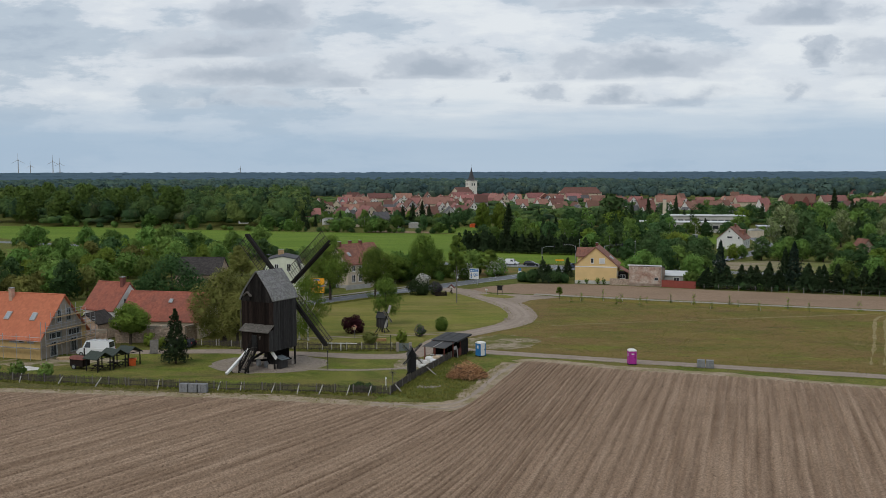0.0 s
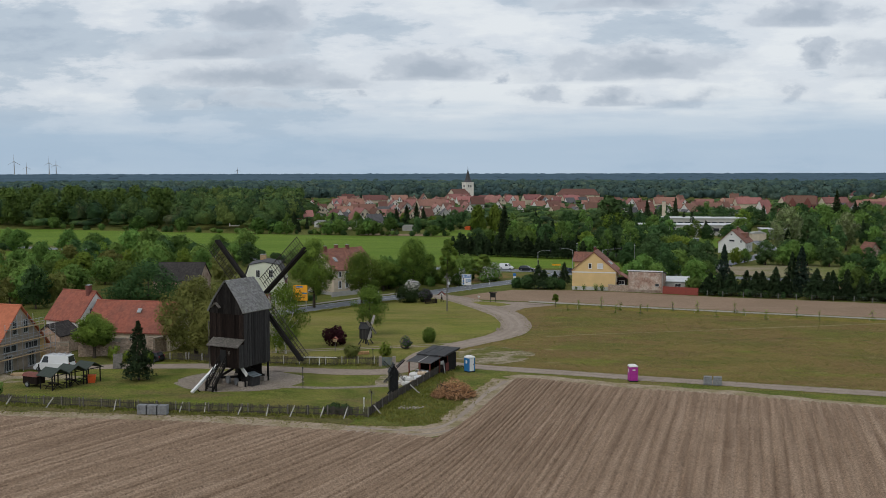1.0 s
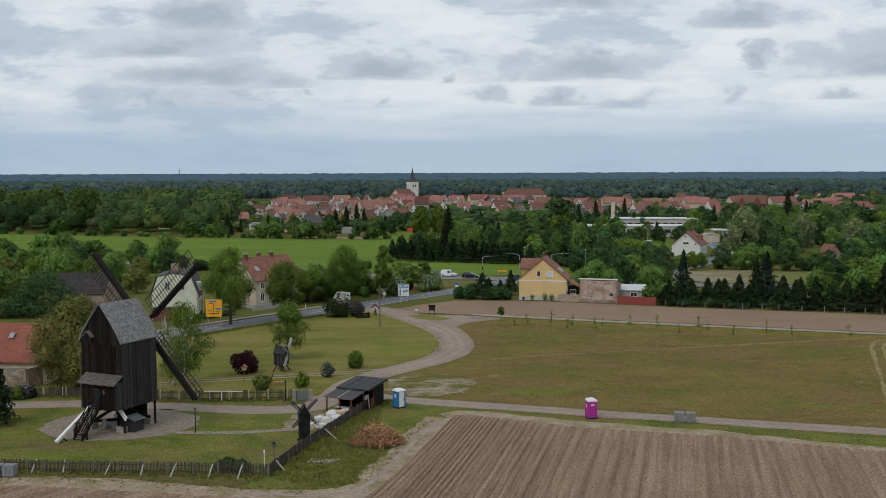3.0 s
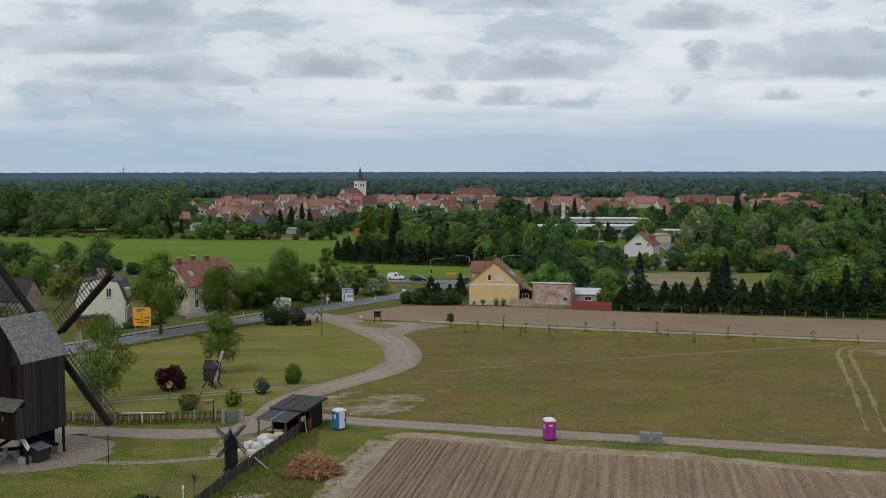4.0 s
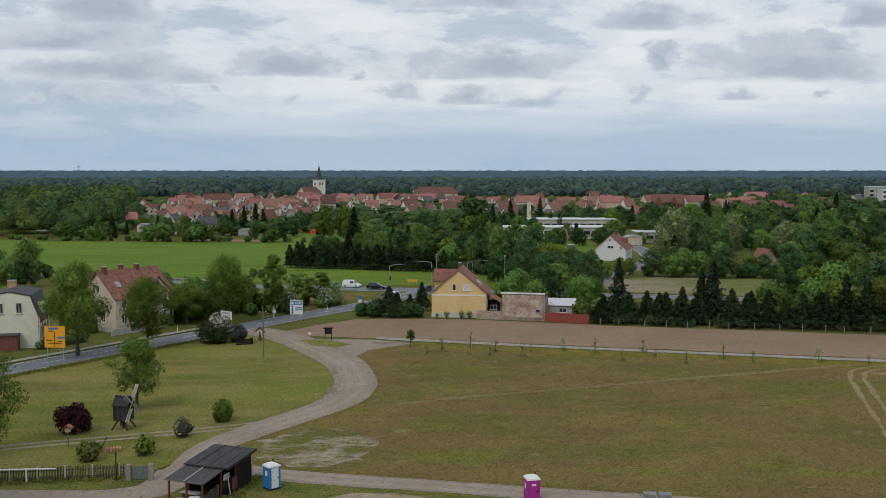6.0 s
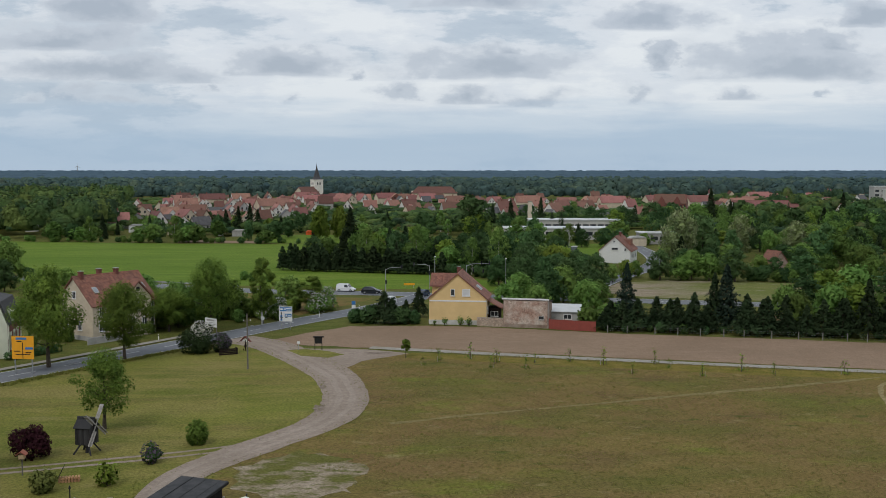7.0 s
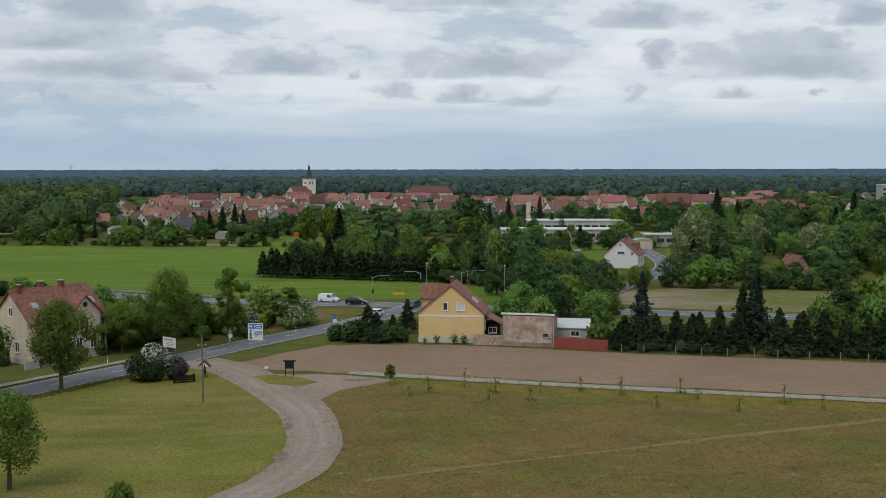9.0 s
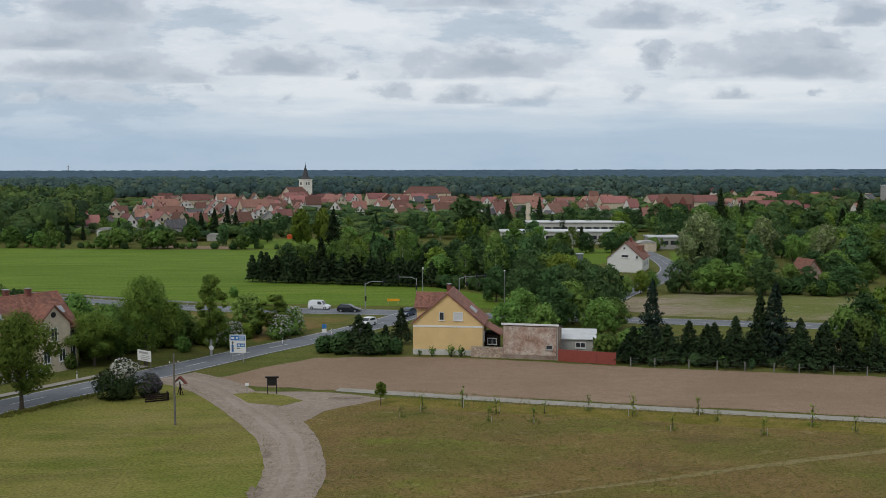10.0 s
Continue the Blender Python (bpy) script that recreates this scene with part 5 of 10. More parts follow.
canopy("field_wood", [(d, 10, 12.5) for d in range(500, 640, 16)], L_MIDFAR, "mixed trees beyond the crop field", 58, 420, 0.95, lambda x, y: x < -116 and y > 482 - (x + 122) * 0.30, (-36, -10), 1.2, -0.4)
canopy("side_wood", [(d, 7 + d * 0.004, 10 + d * 0.004) for d in range(540, 1000, 25)], L_MIDFAR, "mixed broadleaved wood beside the town", 57, 130, 1.35, lambda x, y: x < -0.2 * y - 8 and y > 540, (-40, -8), 1.3, -0.5)
canopy("east_wood", [(d, 7 + d * 0.004, 7.5 + d * 0.003) for d in range(570, 1000, 25)], L_MIDFAR, "mixed garden trees among the outer houses", 59, 140, 1.15, lambda x, y: x > 0.34 * y and math.sin(x * 0.91) * math.cos(y * 0.73 + x * 0.11) > (0.0 if y < 610 else 0.15), (18, 46), 1.3, -0.5)
# from here on the woods wear the haze-tinted leaf colours
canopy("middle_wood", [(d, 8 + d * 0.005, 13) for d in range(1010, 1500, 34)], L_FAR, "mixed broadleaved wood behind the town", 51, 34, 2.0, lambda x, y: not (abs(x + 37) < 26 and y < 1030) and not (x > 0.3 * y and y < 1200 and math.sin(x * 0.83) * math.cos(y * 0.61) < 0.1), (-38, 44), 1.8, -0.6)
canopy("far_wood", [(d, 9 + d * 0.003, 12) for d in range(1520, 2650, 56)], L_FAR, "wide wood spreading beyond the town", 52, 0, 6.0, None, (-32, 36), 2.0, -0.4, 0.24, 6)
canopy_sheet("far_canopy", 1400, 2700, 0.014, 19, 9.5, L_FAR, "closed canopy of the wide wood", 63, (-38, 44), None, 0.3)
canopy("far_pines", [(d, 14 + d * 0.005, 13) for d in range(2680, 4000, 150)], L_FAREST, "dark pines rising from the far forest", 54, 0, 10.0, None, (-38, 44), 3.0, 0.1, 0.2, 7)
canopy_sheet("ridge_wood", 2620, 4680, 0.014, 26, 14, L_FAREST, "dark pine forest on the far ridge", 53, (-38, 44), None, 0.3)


# ---- kinds of building ----
def tiles(s, a, b, c, d, w=0.30, h=0.36, lift=0.05, seed=0):
    """Rows of overlapping tiles on the slope a, b (eave) to d, c (ridge)."""
    rng = random.Random(seed)
    a, b, c, d = map(Vector, (a, b, c, d))
    nu, nv = max(1, round((b - a).length / w)), max(1, round((d - a).length / h))
    nor = (b - a).cross(d - a).normalized()
    if nor.z < 0:
        nor = -nor
    for j in range(nv):
        lo0, lo1 = a.lerp(d, j / nv), b.lerp(c, j / nv)
        hi0, hi1 = a.lerp(d, min(1, (j + 1.12) / nv)), b.lerp(c, min(1, (j + 1.12) / nv))
        for i in range(nu):
            t0, t1, up = i / nu, (i + 1) / nu, nor * (lift + rng.uniform(0, 0.02))
            s.add([lo0.lerp(lo1, t0) + up, lo0.lerp(lo1, t1) + up, hi0.lerp(hi1, t1) + nor * 0.02, hi0.lerp(hi1, t0) + nor * 0.02], [(0, 1, 2, 3)])
    return s


def window(parent, x, y, z, w, h, rz, bars=True, glass=None, surround=None):
    """A window on a wall whose outside looks along rz (0: towards -y)."""
    m = pose(x, y, z, 0, 0, rz)
    s = Shape()
    for dx in (-w / 2, w / 2):
        s.box((dx, -0.04, 0), (0.09, 0.14, h + 0.09))
    for dz in (-h / 2, h / 2):
        s.box((0, -0.04, dz), (w, 0.14, 0.09))
    if bars:
        s.box((0, -0.035, 0), (0.06, 0.07, h))
    win = part("window", s, surround or M_WHITE, parent, "", m)
    part("sill", Shape().box((0, -0.07, -h / 2 - 0.085), (w + 0.25, 0.22, 0.06)), surround or M_WHITE, win)
    part("pane", Shape().box((0, -0.02, 0), (w, 0.03, h)), glass or M_GLASS, win)
    return win


mat_sky_glass = mat("roof_window_glass", (0.30, 0.33, 0.36), (0.24, 0.27, 0.30), 1.0, 0.08, spec=0.8)


def gable_roof(parent, w, d, eave, ridge, material, over=0.4, tile=True, seed=0, name="roof", thick=0.16, hip=0.0):
    """A ridge along y; eaves at x = +-w/2."""
    s, tl = Shape(), Shape()
    k = (ridge - eave) / (w / 2)
    ex, ez, y0, y1 = w / 2 + over, eave - over * k, -d / 2 - over, d / 2 + over
    for sx in (-1, 1):
        s.loft([[(sx * ex, y0, ez), (0, y0 + hip, ridge), (0, y0 + hip, ridge + thick), (sx * ex, y0, ez + thick)], [(sx * ex, y1, ez), (0, y1 - hip, ridge), (0, y1 - hip, ridge + thick), (sx * ex, y1, ez + thick)]])
        if tile:
            tiles(tl, (sx * ex, y0, ez + thick), (sx * ex, y1, ez + thick), (0, y1 - hip, ridge + thick), (0, y0 + hip, ridge + thick), seed=seed)
    if hip:
        for yy, sg in ((y0, 1), (y1, -1)):
            s.add([(-ex, yy, ez + thick), (ex, yy, ez + thick), (0, yy + sg * hip, ridge + thick)], [(0, 1, 2)])
    s.tube((0, y0 + hip, ridge + thick), (0, y1 - hip, ridge + thick), 0.13, 0.13, 6)
    ob = part(name, s, material, parent)
    if tile:
        tagged(part("tile", tl, material, ob), "", "", "", "stuff")
    return ob


def gable_walls(parent, w, d, eave, ridge, material, name="wall", z0=-0.1):
    k = 0.02
    s = Shape().slab([(-w / 2, z0), (w / 2, z0), (w / 2, eave), (0, ridge - k), (-w / 2, eave)], -d / 2, d / 2)
    return part(name, s, material, parent)


def chimney(parent, x, y, z0, z1, w=0.6, material=None):
    s = Shape().box((x, y, (z0 + z1) / 2), (w, w * 0.8, z1 - z0)).box((x, y, z1), (w + 0.14, w * 0.8 + 0.14, 0.12))
    ob = part("chimney", s, material or M_REDBRICK, parent)
    part("cowl", Shape().box((x, y, z1 + 0.2), (w + 0.1, w * 0.8 + 0.1, 0.06)).tube((x, y, z1), (x, y, z1 + 0.2), 0.1), M_STEEL, ob)


def boards(s, a, b, z0, z1, width=0.24, out=(0, -1), depth=0.035, rng=None, top=None):
    """Upright boards on a wall from plan point a to b; top: height as a function of the run."""
    a, b = Vector((*a, 0)), Vector((*b, 0))
    n = max(1, round((b - a).length / width))
    ang = math.atan2((b - a).y, (b - a).x)
    m = Matrix.Rotation(ang, 3, "Z")
    for i in range(n):
        t = (i + 0.5) / n
        p = a.lerp(b, t)
        zt = top(t) if top else z1
        dd = depth * (0.6 + 0.8 * rng.random())
        zb = z0 + rng.uniform(-0.05, 0.05)
        s.box((p.x + out[0] * dd / 2, p.y + out[1] * dd / 2, (zb + zt) / 2), ((b - a).length / n * 0.94, dd, zt - zb), m)
    return s


# ---- the windmill ----
def post_mill():
    rng = random.Random(8)
    mill = thing("windmill", -38.0, 128.7, -24.6, "old tarred wooden post mill with four lattice sails", "windmill")
    W, D, B, E, R = 5.7, 5.4, 3.05, 10.2, 14.1
    prof = [(W / 2, E), (W * 0.40, E + 1.0), (W * 0.275, E + 1.95), (W * 0.14, E + 2.93), (0, R)]
    full = [(-W / 2, B), (W / 2, B)] + prof + [(-x, z) for x, z in prof[-2::-1]]
    part("body", Shape().slab(full, -D / 2, D / 2), M_BROWNWOOD, mill, "dark brown boarded body")

    def arch(t):
        x = abs(t - 0.5) * W
        zs = [p[1] for p in prof][::-1]
        return float(np.interp(x, [p[0] for p in prof][::-1], zs)) - 0.05

    f = Shape()
    boards(f, (-W / 2, -D / 2), (W / 2, -D / 2), B - 0.1, E - 0.45, 0.26, (0, -1), 0.05, rng)
    part("front_cladding", f, M_BROWNWOOD, mill)
    g = Shape()
    boards(g, (-W / 2 - 0.1, -D / 2 - 0.05), (W / 2 + 0.1, -D / 2 - 0.05), E - 0.5, E, 0.24, (0, -1), 0.06, rng, arch)
    part("gable_cladding", g, M_BLACKWOOD, mill, "tarred black gable boards")
    h = Shape()
    boards(h, (-W / 2, D / 2), (W / 2, D / 2), B - 0.1, E, 0.26, (0, 1), 0.05, rng, arch)
    part("rear_cladding", h, M_BLACKWOOD, mill)
    for sx, nm in ((1, "side_cladding"), (-1, "side_cladding")):
        q = Shape()
        boards(q, (sx * W / 2, -D / 2), (sx * W / 2, D / 2), B - 0.35, E + 0.05, 0.24, (sx, 0), 0.06, rng)
        for i in range(12):
            y = -D / 2 + D * (i + 0.5) / 12
            q.box((sx * (W / 2 + 0.06), y, (B + E) / 2 - 0.1), (0.05, 0.07, E - B))
        part(nm, q, mat_millside, mill, "greyed black side boards with cover strips")
    # curved shingled roof
    roof, shin, line = Shape(), Shape(), [(x + (0.12 if i == 0 else 0.08), z + 0.05) for i, (x, z) in enumerate(prof)]
    line[0] = (W / 2 + 0.22, E - 0.22)
    for sx in (-1, 1):
        for (x0, z0), (x1, z1) in zip(line, line[1:]):
            tiles(shin, (sx * x0, -D / 2 - 0.3, z0), (sx * x0, D / 2 + 0.3, z0), (sx * x1, D / 2 + 0.3, z1), (sx * x1, -D / 2 - 0.3, z1), 0.20, 0.24, 0.06, 4)
        ring0 = [(sx * x, -D / 2 - 0.3, z) for x, z in line] + [(sx * x * 0.97, -D / 2 - 0.3, z - 0.1) for x, z in line[::-1]]
        ring1 = [(x, D / 2 + 0.3, z) for x, _, z in ring0]
        roof.loft([ring0, ring1])
    top = part("roof", roof, M_SHINGLE, mill, "steep grey shingle roof")
    tagged(part("shingle", shin, M_SHINGLE, top), "", "", "", "stuff")
    # gable hatch with its own little roof
    hatch = part("gable_hatch", Shape().box((-1.55, -D / 2 - 0.16, E + 0.05), (0.8, 0.2, 0.7)), M_BLACKWOOD, mill)
    part("hatch_roof", Shape().slab([(-2.25, E + 0.22), (-1.55, E + 0.85), (-0.85, E + 0.22), (-0.85, E + 0.32), (-1.55, E + 0.97), (-2.25, E + 0.32)], -D / 2 - 0.6, -D / 2), M_GREYWOOD, hatch)
    # porch
    px0, px1, pd, pz = -1.9, 2.9, 1.1, 5.6
    porch = part("porch", Shape().box(((px0 + px1) / 2, -D / 2 - pd / 2, (B + pz) / 2), (px1 - px0, pd, pz - B)), M_BROWNWOOD, mill)
    s = Shape()
    boards(s, (px0, -D / 2 - pd), (px1, -D / 2 - pd), B - 0.3, pz, 0.24, (0, -1), 0.05, rng)
    part("cladding", s, M_BROWNWOOD, porch)
    s = Shape()
    boards(s, (px1, -D / 2 - pd), (px1, -D / 2), B - 0.3, pz + 0.2, 0.24, (1, 0), 0.05, rng)
    part("side_boards", s, mat_millside, porch)
    s, tl = Shape(), Shape()
    tiles(tl, (px0 - 0.35, -D / 2 - pd - 0.4, pz - 0.05), (px1 + 0.1, -D / 2 - pd - 0.4, pz - 0.05), (px1 + 0.1, -D / 2 - 0.02, pz + 0.85), (px0 - 0.35, -D / 2 - 0.02, pz + 0.85), 0.26, 0.3, 0.08, 2)
    s.loft([[(px0 - 0.35, -D / 2 - pd - 0.4, pz - 0.1), (px0 - 0.35, -D / 2 - 0.02, pz + 0.8), (px0 - 0.35, -D / 2 - 0.02, pz + 0.88), (px0 - 0.35, -D / 2 - pd - 0.4, pz)], [(px1 + 0.1, -D / 2 - pd - 0.4, pz - 0.1), (px1 + 0.1, -D / 2 - 0.02, pz + 0.8), (px1 + 0.1, -D / 2 - 0.02, pz + 0.88), (px1 + 0.1, -D / 2 - pd - 0.4, pz)]])
    part("porch_roof", s, M_GREYWOOD, porch, "grey boarded porch roof")
    tagged(part("porch_shingle", tl, M_GREYWOOD, porch), "", "", "", "stuff")
    s = Shape().box((1.3, -D / 2 - pd - 0.07, 4.7), (0.08, 0.06, 0.5)).box((1.3, -D / 2 - pd - 0.07, 4.72), (0.34, 0.06, 0.08)).box((1.3, -D / 2 - pd - 0.07, 4.92), (0.24, 0.06, 0.06))
    part("wooden_cross", s, M_GREYWOOD, porch)
    part("door", Shape().box((0.3, -D / 2 - pd - 0.08, 4.1), (0.9, 0.1, 1.9)), M_BLACK, mill)
    window(mill, -2.35, -D / 2 - 0.06, 4.0, 0.6, 0.9, 0, True, None, M_BROWNWOOD)
    # undercarriage
    part("main_post", Shape().tube((0, 0, 0), (0, 0, B), 0.42, 0.36, 10), M_BLACKWOOD, mill)
    for a in (45, 135, 225, 315):
        c, n = math.cos(radians(a)), math.sin(radians(a))
        part("quarter_bar", Shape().beam((c * 3.1, n * 3.1, 0.75), (c * 0.4, n * 0.4, 2.3), 0.30), M_BLACKWOOD, mill)
        part("brick_pier", Shape().box((c * 3.1, n * 3.1, 0.32), (0.95, 0.95, 0.75)), M_GREYBRICK, mill)
        part("cross_tree", Shape().beam((0, 0, 0.8), (c * 3.2, n * 3.2, 0.8), 0.3), M_BLACKWOOD, mill)
    part("skirt_board", Shape().beam((2.3, -2.75, 2.80), (3.5, -2.95, 1.75), 0.07, 0.55), M_WHITE, mill, "whitewashed slanting board")
    part("skirt_board", Shape().beam((-1.3, -2.85, 2.7), (-2.4, -3.1, 1.5), 0.07, 0.55), M_WHITE, mill, "whitewashed slanting board")
    # black boards added at the back to darken the open space under the body
    part("rear_screen", Shape().box((-0.2, 1.9, 1.45), (4.6, 0.08, 2.9)), M_BLACKWOOD, mill)
    part("lean_to", Shape().box((2.9, -1.0, 0.75), (1.0, 1.6, 1.5)), mat_millside, mill, "grey boarded shelter under the body")
    part("lean_to_roof", Shape().beam((2.3, -1.0, 1.75), (3.7, -1.0, 1.35), 1.8, 0.07), mat_bluegrey, mill)
    for x, y in ((2.7, -2.4), (-2.6, -2.5), (2.7, 2.5), (-2.6, 2.5)):
        part("corner_prop", Shape().beam((x, y, 0), (x, y, B + 0.1), 0.2), M_BLACKWOOD, mill)
    for x, y, r in ((-0.9, -1.6, 0.55), (0.7, -1.8, 0.5)):
        part("mill_stone", Shape().tube((x, y - 0.12, r), (x + 0.1, y + 0.12, r), r, r, 14), M_STONE, mill)
    part("plank_stack", Shape().beam((-2.4, -3.4, 0.1), (-2.1, -3.3, 0.9), 0.35, 0.1), M_TIMBER, mill)
    # steps and tail beam
    y0, y1, zt = -D / 2 - pd, -D / 2 - 4.1, B + 0.35
    xa, xb = -0.25, 0.85
    tail = part("steps", Shape().beam((xa, y0, zt), (xa, y1, 0.05), 0.10, 0.34).beam((xb, y0, zt), (xb, y1, 0.05), 0.10, 0.34), M_BLACKWOOD, mill, "steep open wooden steps")
    for i in range(15):
        t = (i + 0.6) / 15.5
        part("tread", Shape().box(((xa + xb) / 2, y0 + (y1 - y0) * t, zt * (1 - t)), (xb - xa, 0.26, 0.05)), M_GREYWOOD, tail)
    for x in (xa, xb):
        part("handrail", Shape().beam((x, y0, zt + 1.05), (x, y1, 1.05), 0.09), M_BLACKWOOD, tail)
        part("mid_rail", Shape().beam((x, y0, zt + 0.55), (x, y1, 0.55), 0.07), M_BLACKWOOD, tail)
        for t in (0.02, 0.26, 0.5, 0.74, 0.98):
            part("baluster", Shape().beam((x, y0 + (y1 - y0) * t, zt * (1 - t)), (x, y0 + (y1 - y0) * t, zt * (1 - t) + 1.1), 0.08), M_BLACKWOOD, tail)
    for x in (xa - 0.25, xb + 0.2):
        part("foot_post", Shape().beam((x, y1 + 0.5, 0), (x, y1 + 0.7, 1.7), 0.17), M_BLACKWOOD, tail)
    part("foot_bar", Shape().beam((xa - 0.3, y1 + 0.55, 0.5), (xb + 0.3, y1 + 0.55, 0.5), 0.14), M_BLACKWOOD, tail)
    part("tail_beam", Shape().beam((-0.75, -D / 2 - 0.9, B + 0.05), (-0.95, -D / 2 - 5.9, 0.14), 0.36, 0.30), M_WHITE, mill, "long whitewashed tail beam")
    part("tail_brace", Shape().beam((-0.93, -D / 2 - 5.2, 0.6), (-0.75, -D / 2 - 4.6, 0), 0.12), M_BLACKWOOD, mill)
    # ladder on the far corner
    lad = part("ladder", Shape().beam((-W / 2 - 0.12, -D / 2 + 0.3, 2.2), (-W / 2 - 0.12, -D / 2 + 0.3, 8.6), 0.07).beam((-W / 2 - 0.12, -D / 2 - 0.15, 2.2), (-W / 2 - 0.12, -D / 2 - 0.15, 8.6), 0.07), M_GREYWOOD, mill)
    for i in range(20):
        part("rung", Shape().beam((-W / 2 - 0.12, -D / 2 - 0.15, 2.4 + i * 0.32), (-W / 2 - 0.12, -D / 2 + 0.3, 2.4 + i * 0.32), 0.045), M_GREYWOOD, lad)
    # sails
    hub = Vector((0.1, D / 2 + 1.25, 10.9))
    part("wind_shaft", Shape().tube((0.1, D / 2 - 0.5, 10.7), hub + Vector((0, 0.5, 0.1)), 0.34, 0.30, 10), M_BLACKWOOD, mill)
    R1 = 10.9
    for a, wide in ((43, 1.0), (133, 1.0), (223, 0.9), (313, 0.58)):
        c, n = math.cos(radians(a)), math.sin(radians(a))
        out, ccw = Vector((c, 0, n)), Vector((-n, 0, c))
        sail = part("sail", Shape().beam(hub, hub + out * R1, 0.38, 0.28), M_BLACKWOOD, mill, "tarred lattice sail")
        for wdt in (1.1 * wide, 2.02 * wide):
            part("rail", Shape().beam(hub + out * 2.0 + ccw * wdt + Vector((0, 0.10 * wdt, 0)), hub + out * (R1 - 0.1) + ccw * wdt + Vector((0, 0.10 * wdt, 0)), 0.075), mat_sail, sail)
        part("wind_board", Shape().beam(hub + out * 1.8 - ccw * 0.36, hub + out * (R1 - 0.2) - ccw * 0.36, 0.66, 0.05), M_BLACKWOOD, sail)
        for i in range(22):
            p = hub + out * (2.05 + i * (R1 - 2.2) / 21)
            part("bar", Shape().beam(p - ccw * 0.1, p + ccw * 2.1 * wide + Vector((0, 0.21, 0)), 0.062), mat_sail, sail)


mat_millside = mat("greyed_tarred_boards", (0.050, 0.048, 0.048), (0.032, 0.030, 0.030), 3.0, 0.85, 0.4, island=0.4, stretch=(3, 3, 0.4), spec=0.12)
mat_bluegrey = mat("blue_grey_boards", (0.16, 0.19, 0.20), (0.12, 0.14, 0.15), 2.0, 0.8)
mat_sail = mat("grey_sail_laths", (0.055, 0.048, 0.040), (0.032, 0.028, 0.024), 3.0, 0.9, island=0.3)
post_mill()


def small_mill(x, y, rz, k, label, roofed, wood, sail_r, legs, wide=1.5, lift=0.85, turn=45):
    """A garden model of a post mill."""
    rng = random.Random(3)
    m = thing("model_windmill", x, y, rz, label, "model windmill")
    w, b, e, r = wide * k, lift * k, 2.55 * k, 3.25 * k
    s = Shape().slab([(-w / 2, b), (w / 2, b), (w / 2, e), (0, r), (-w / 2, e)], -w / 2, w / 2)
    part("body", s, wood, m)
    c = Shape()
    for sx in (-1, 1):
        boards(c, (sx * w / 2, -w / 2), (sx * w / 2, w / 2), b - 0.1, e, 0.16, (sx, 0), 0.03, rng)
    boards(c, (-w / 2, -w / 2), (w / 2, -w / 2), b - 0.1, e, 0.16, (0, -1), 0.03, rng)
    part("cladding", c, wood, m)
    gable_roof(m, w, w, e, r, roofed, 0.14, False, 0, "roof", 0.05)
    for a in (45, 135, 225, 315):
        ca, sa = math.cos(radians(a)), math.sin(radians(a))
        part("leg", Shape().beam((ca * 0.85 * wide * k, sa * 0.85 * wide * k, 0), (ca * 0.28 * wide * k, sa * 0.28 * wide * k, b + 0.1), 0.13 * k), wood, m)
    part("post", Shape().tube((0, 0, 0), (0, 0, b), 0.16 * k), wood, m)
    hub = Vector((0, -w / 2 - 0.25, e + 0.1 * k))
    part("shaft", Shape().tube((0, -w / 2 + 0.1, e + 0.1 * k), hub, 0.09), wood, m)
    for a in (turn, turn + 90, turn + 180, turn + 270):
        o, t = Vector((math.cos(radians(a)), 0, math.sin(radians(a)))), Vector((-math.sin(radians(a)), 0, math.cos(radians(a))))
        sail = part("sail", Shape().beam(hub, hub + o * sail_r, 0.09), legs, m)
        part("slat_panel", Shape().beam(hub + o * sail_r * 0.28 + t * 0.17, hub + o * sail_r + t * 0.17, 0.42, 0.03), legs, sail)
        for i in range(9):
            p = hub + o * sail_r * (0.3 + 0.07 * i) + Vector((0, -0.03, 0))
            part("bar", Shape().beam(p - t * 0.1, p + t * 0.36, 0.04), legs, sail)
    return m


small_mill(-16.4, 121.9, 14, 1.22, "small black wooden model windmill on the lawn", M_BLACK, M_BLACK, 1.95, M_BLACK, 0.88, 0.6)
mat_palesail = mat("bleached_sail_laths", (0.36, 0.34, 0.31), (0.26, 0.245, 0.22), 3.0, 0.9, island=0.2)
small_mill(-25.2, 160.0, 74, 1.08, "weathered grey wooden model windmill under a tree", M_BLACK, mat_millside, 2.2, mat_palesail, 1.45, 1.0, 52)


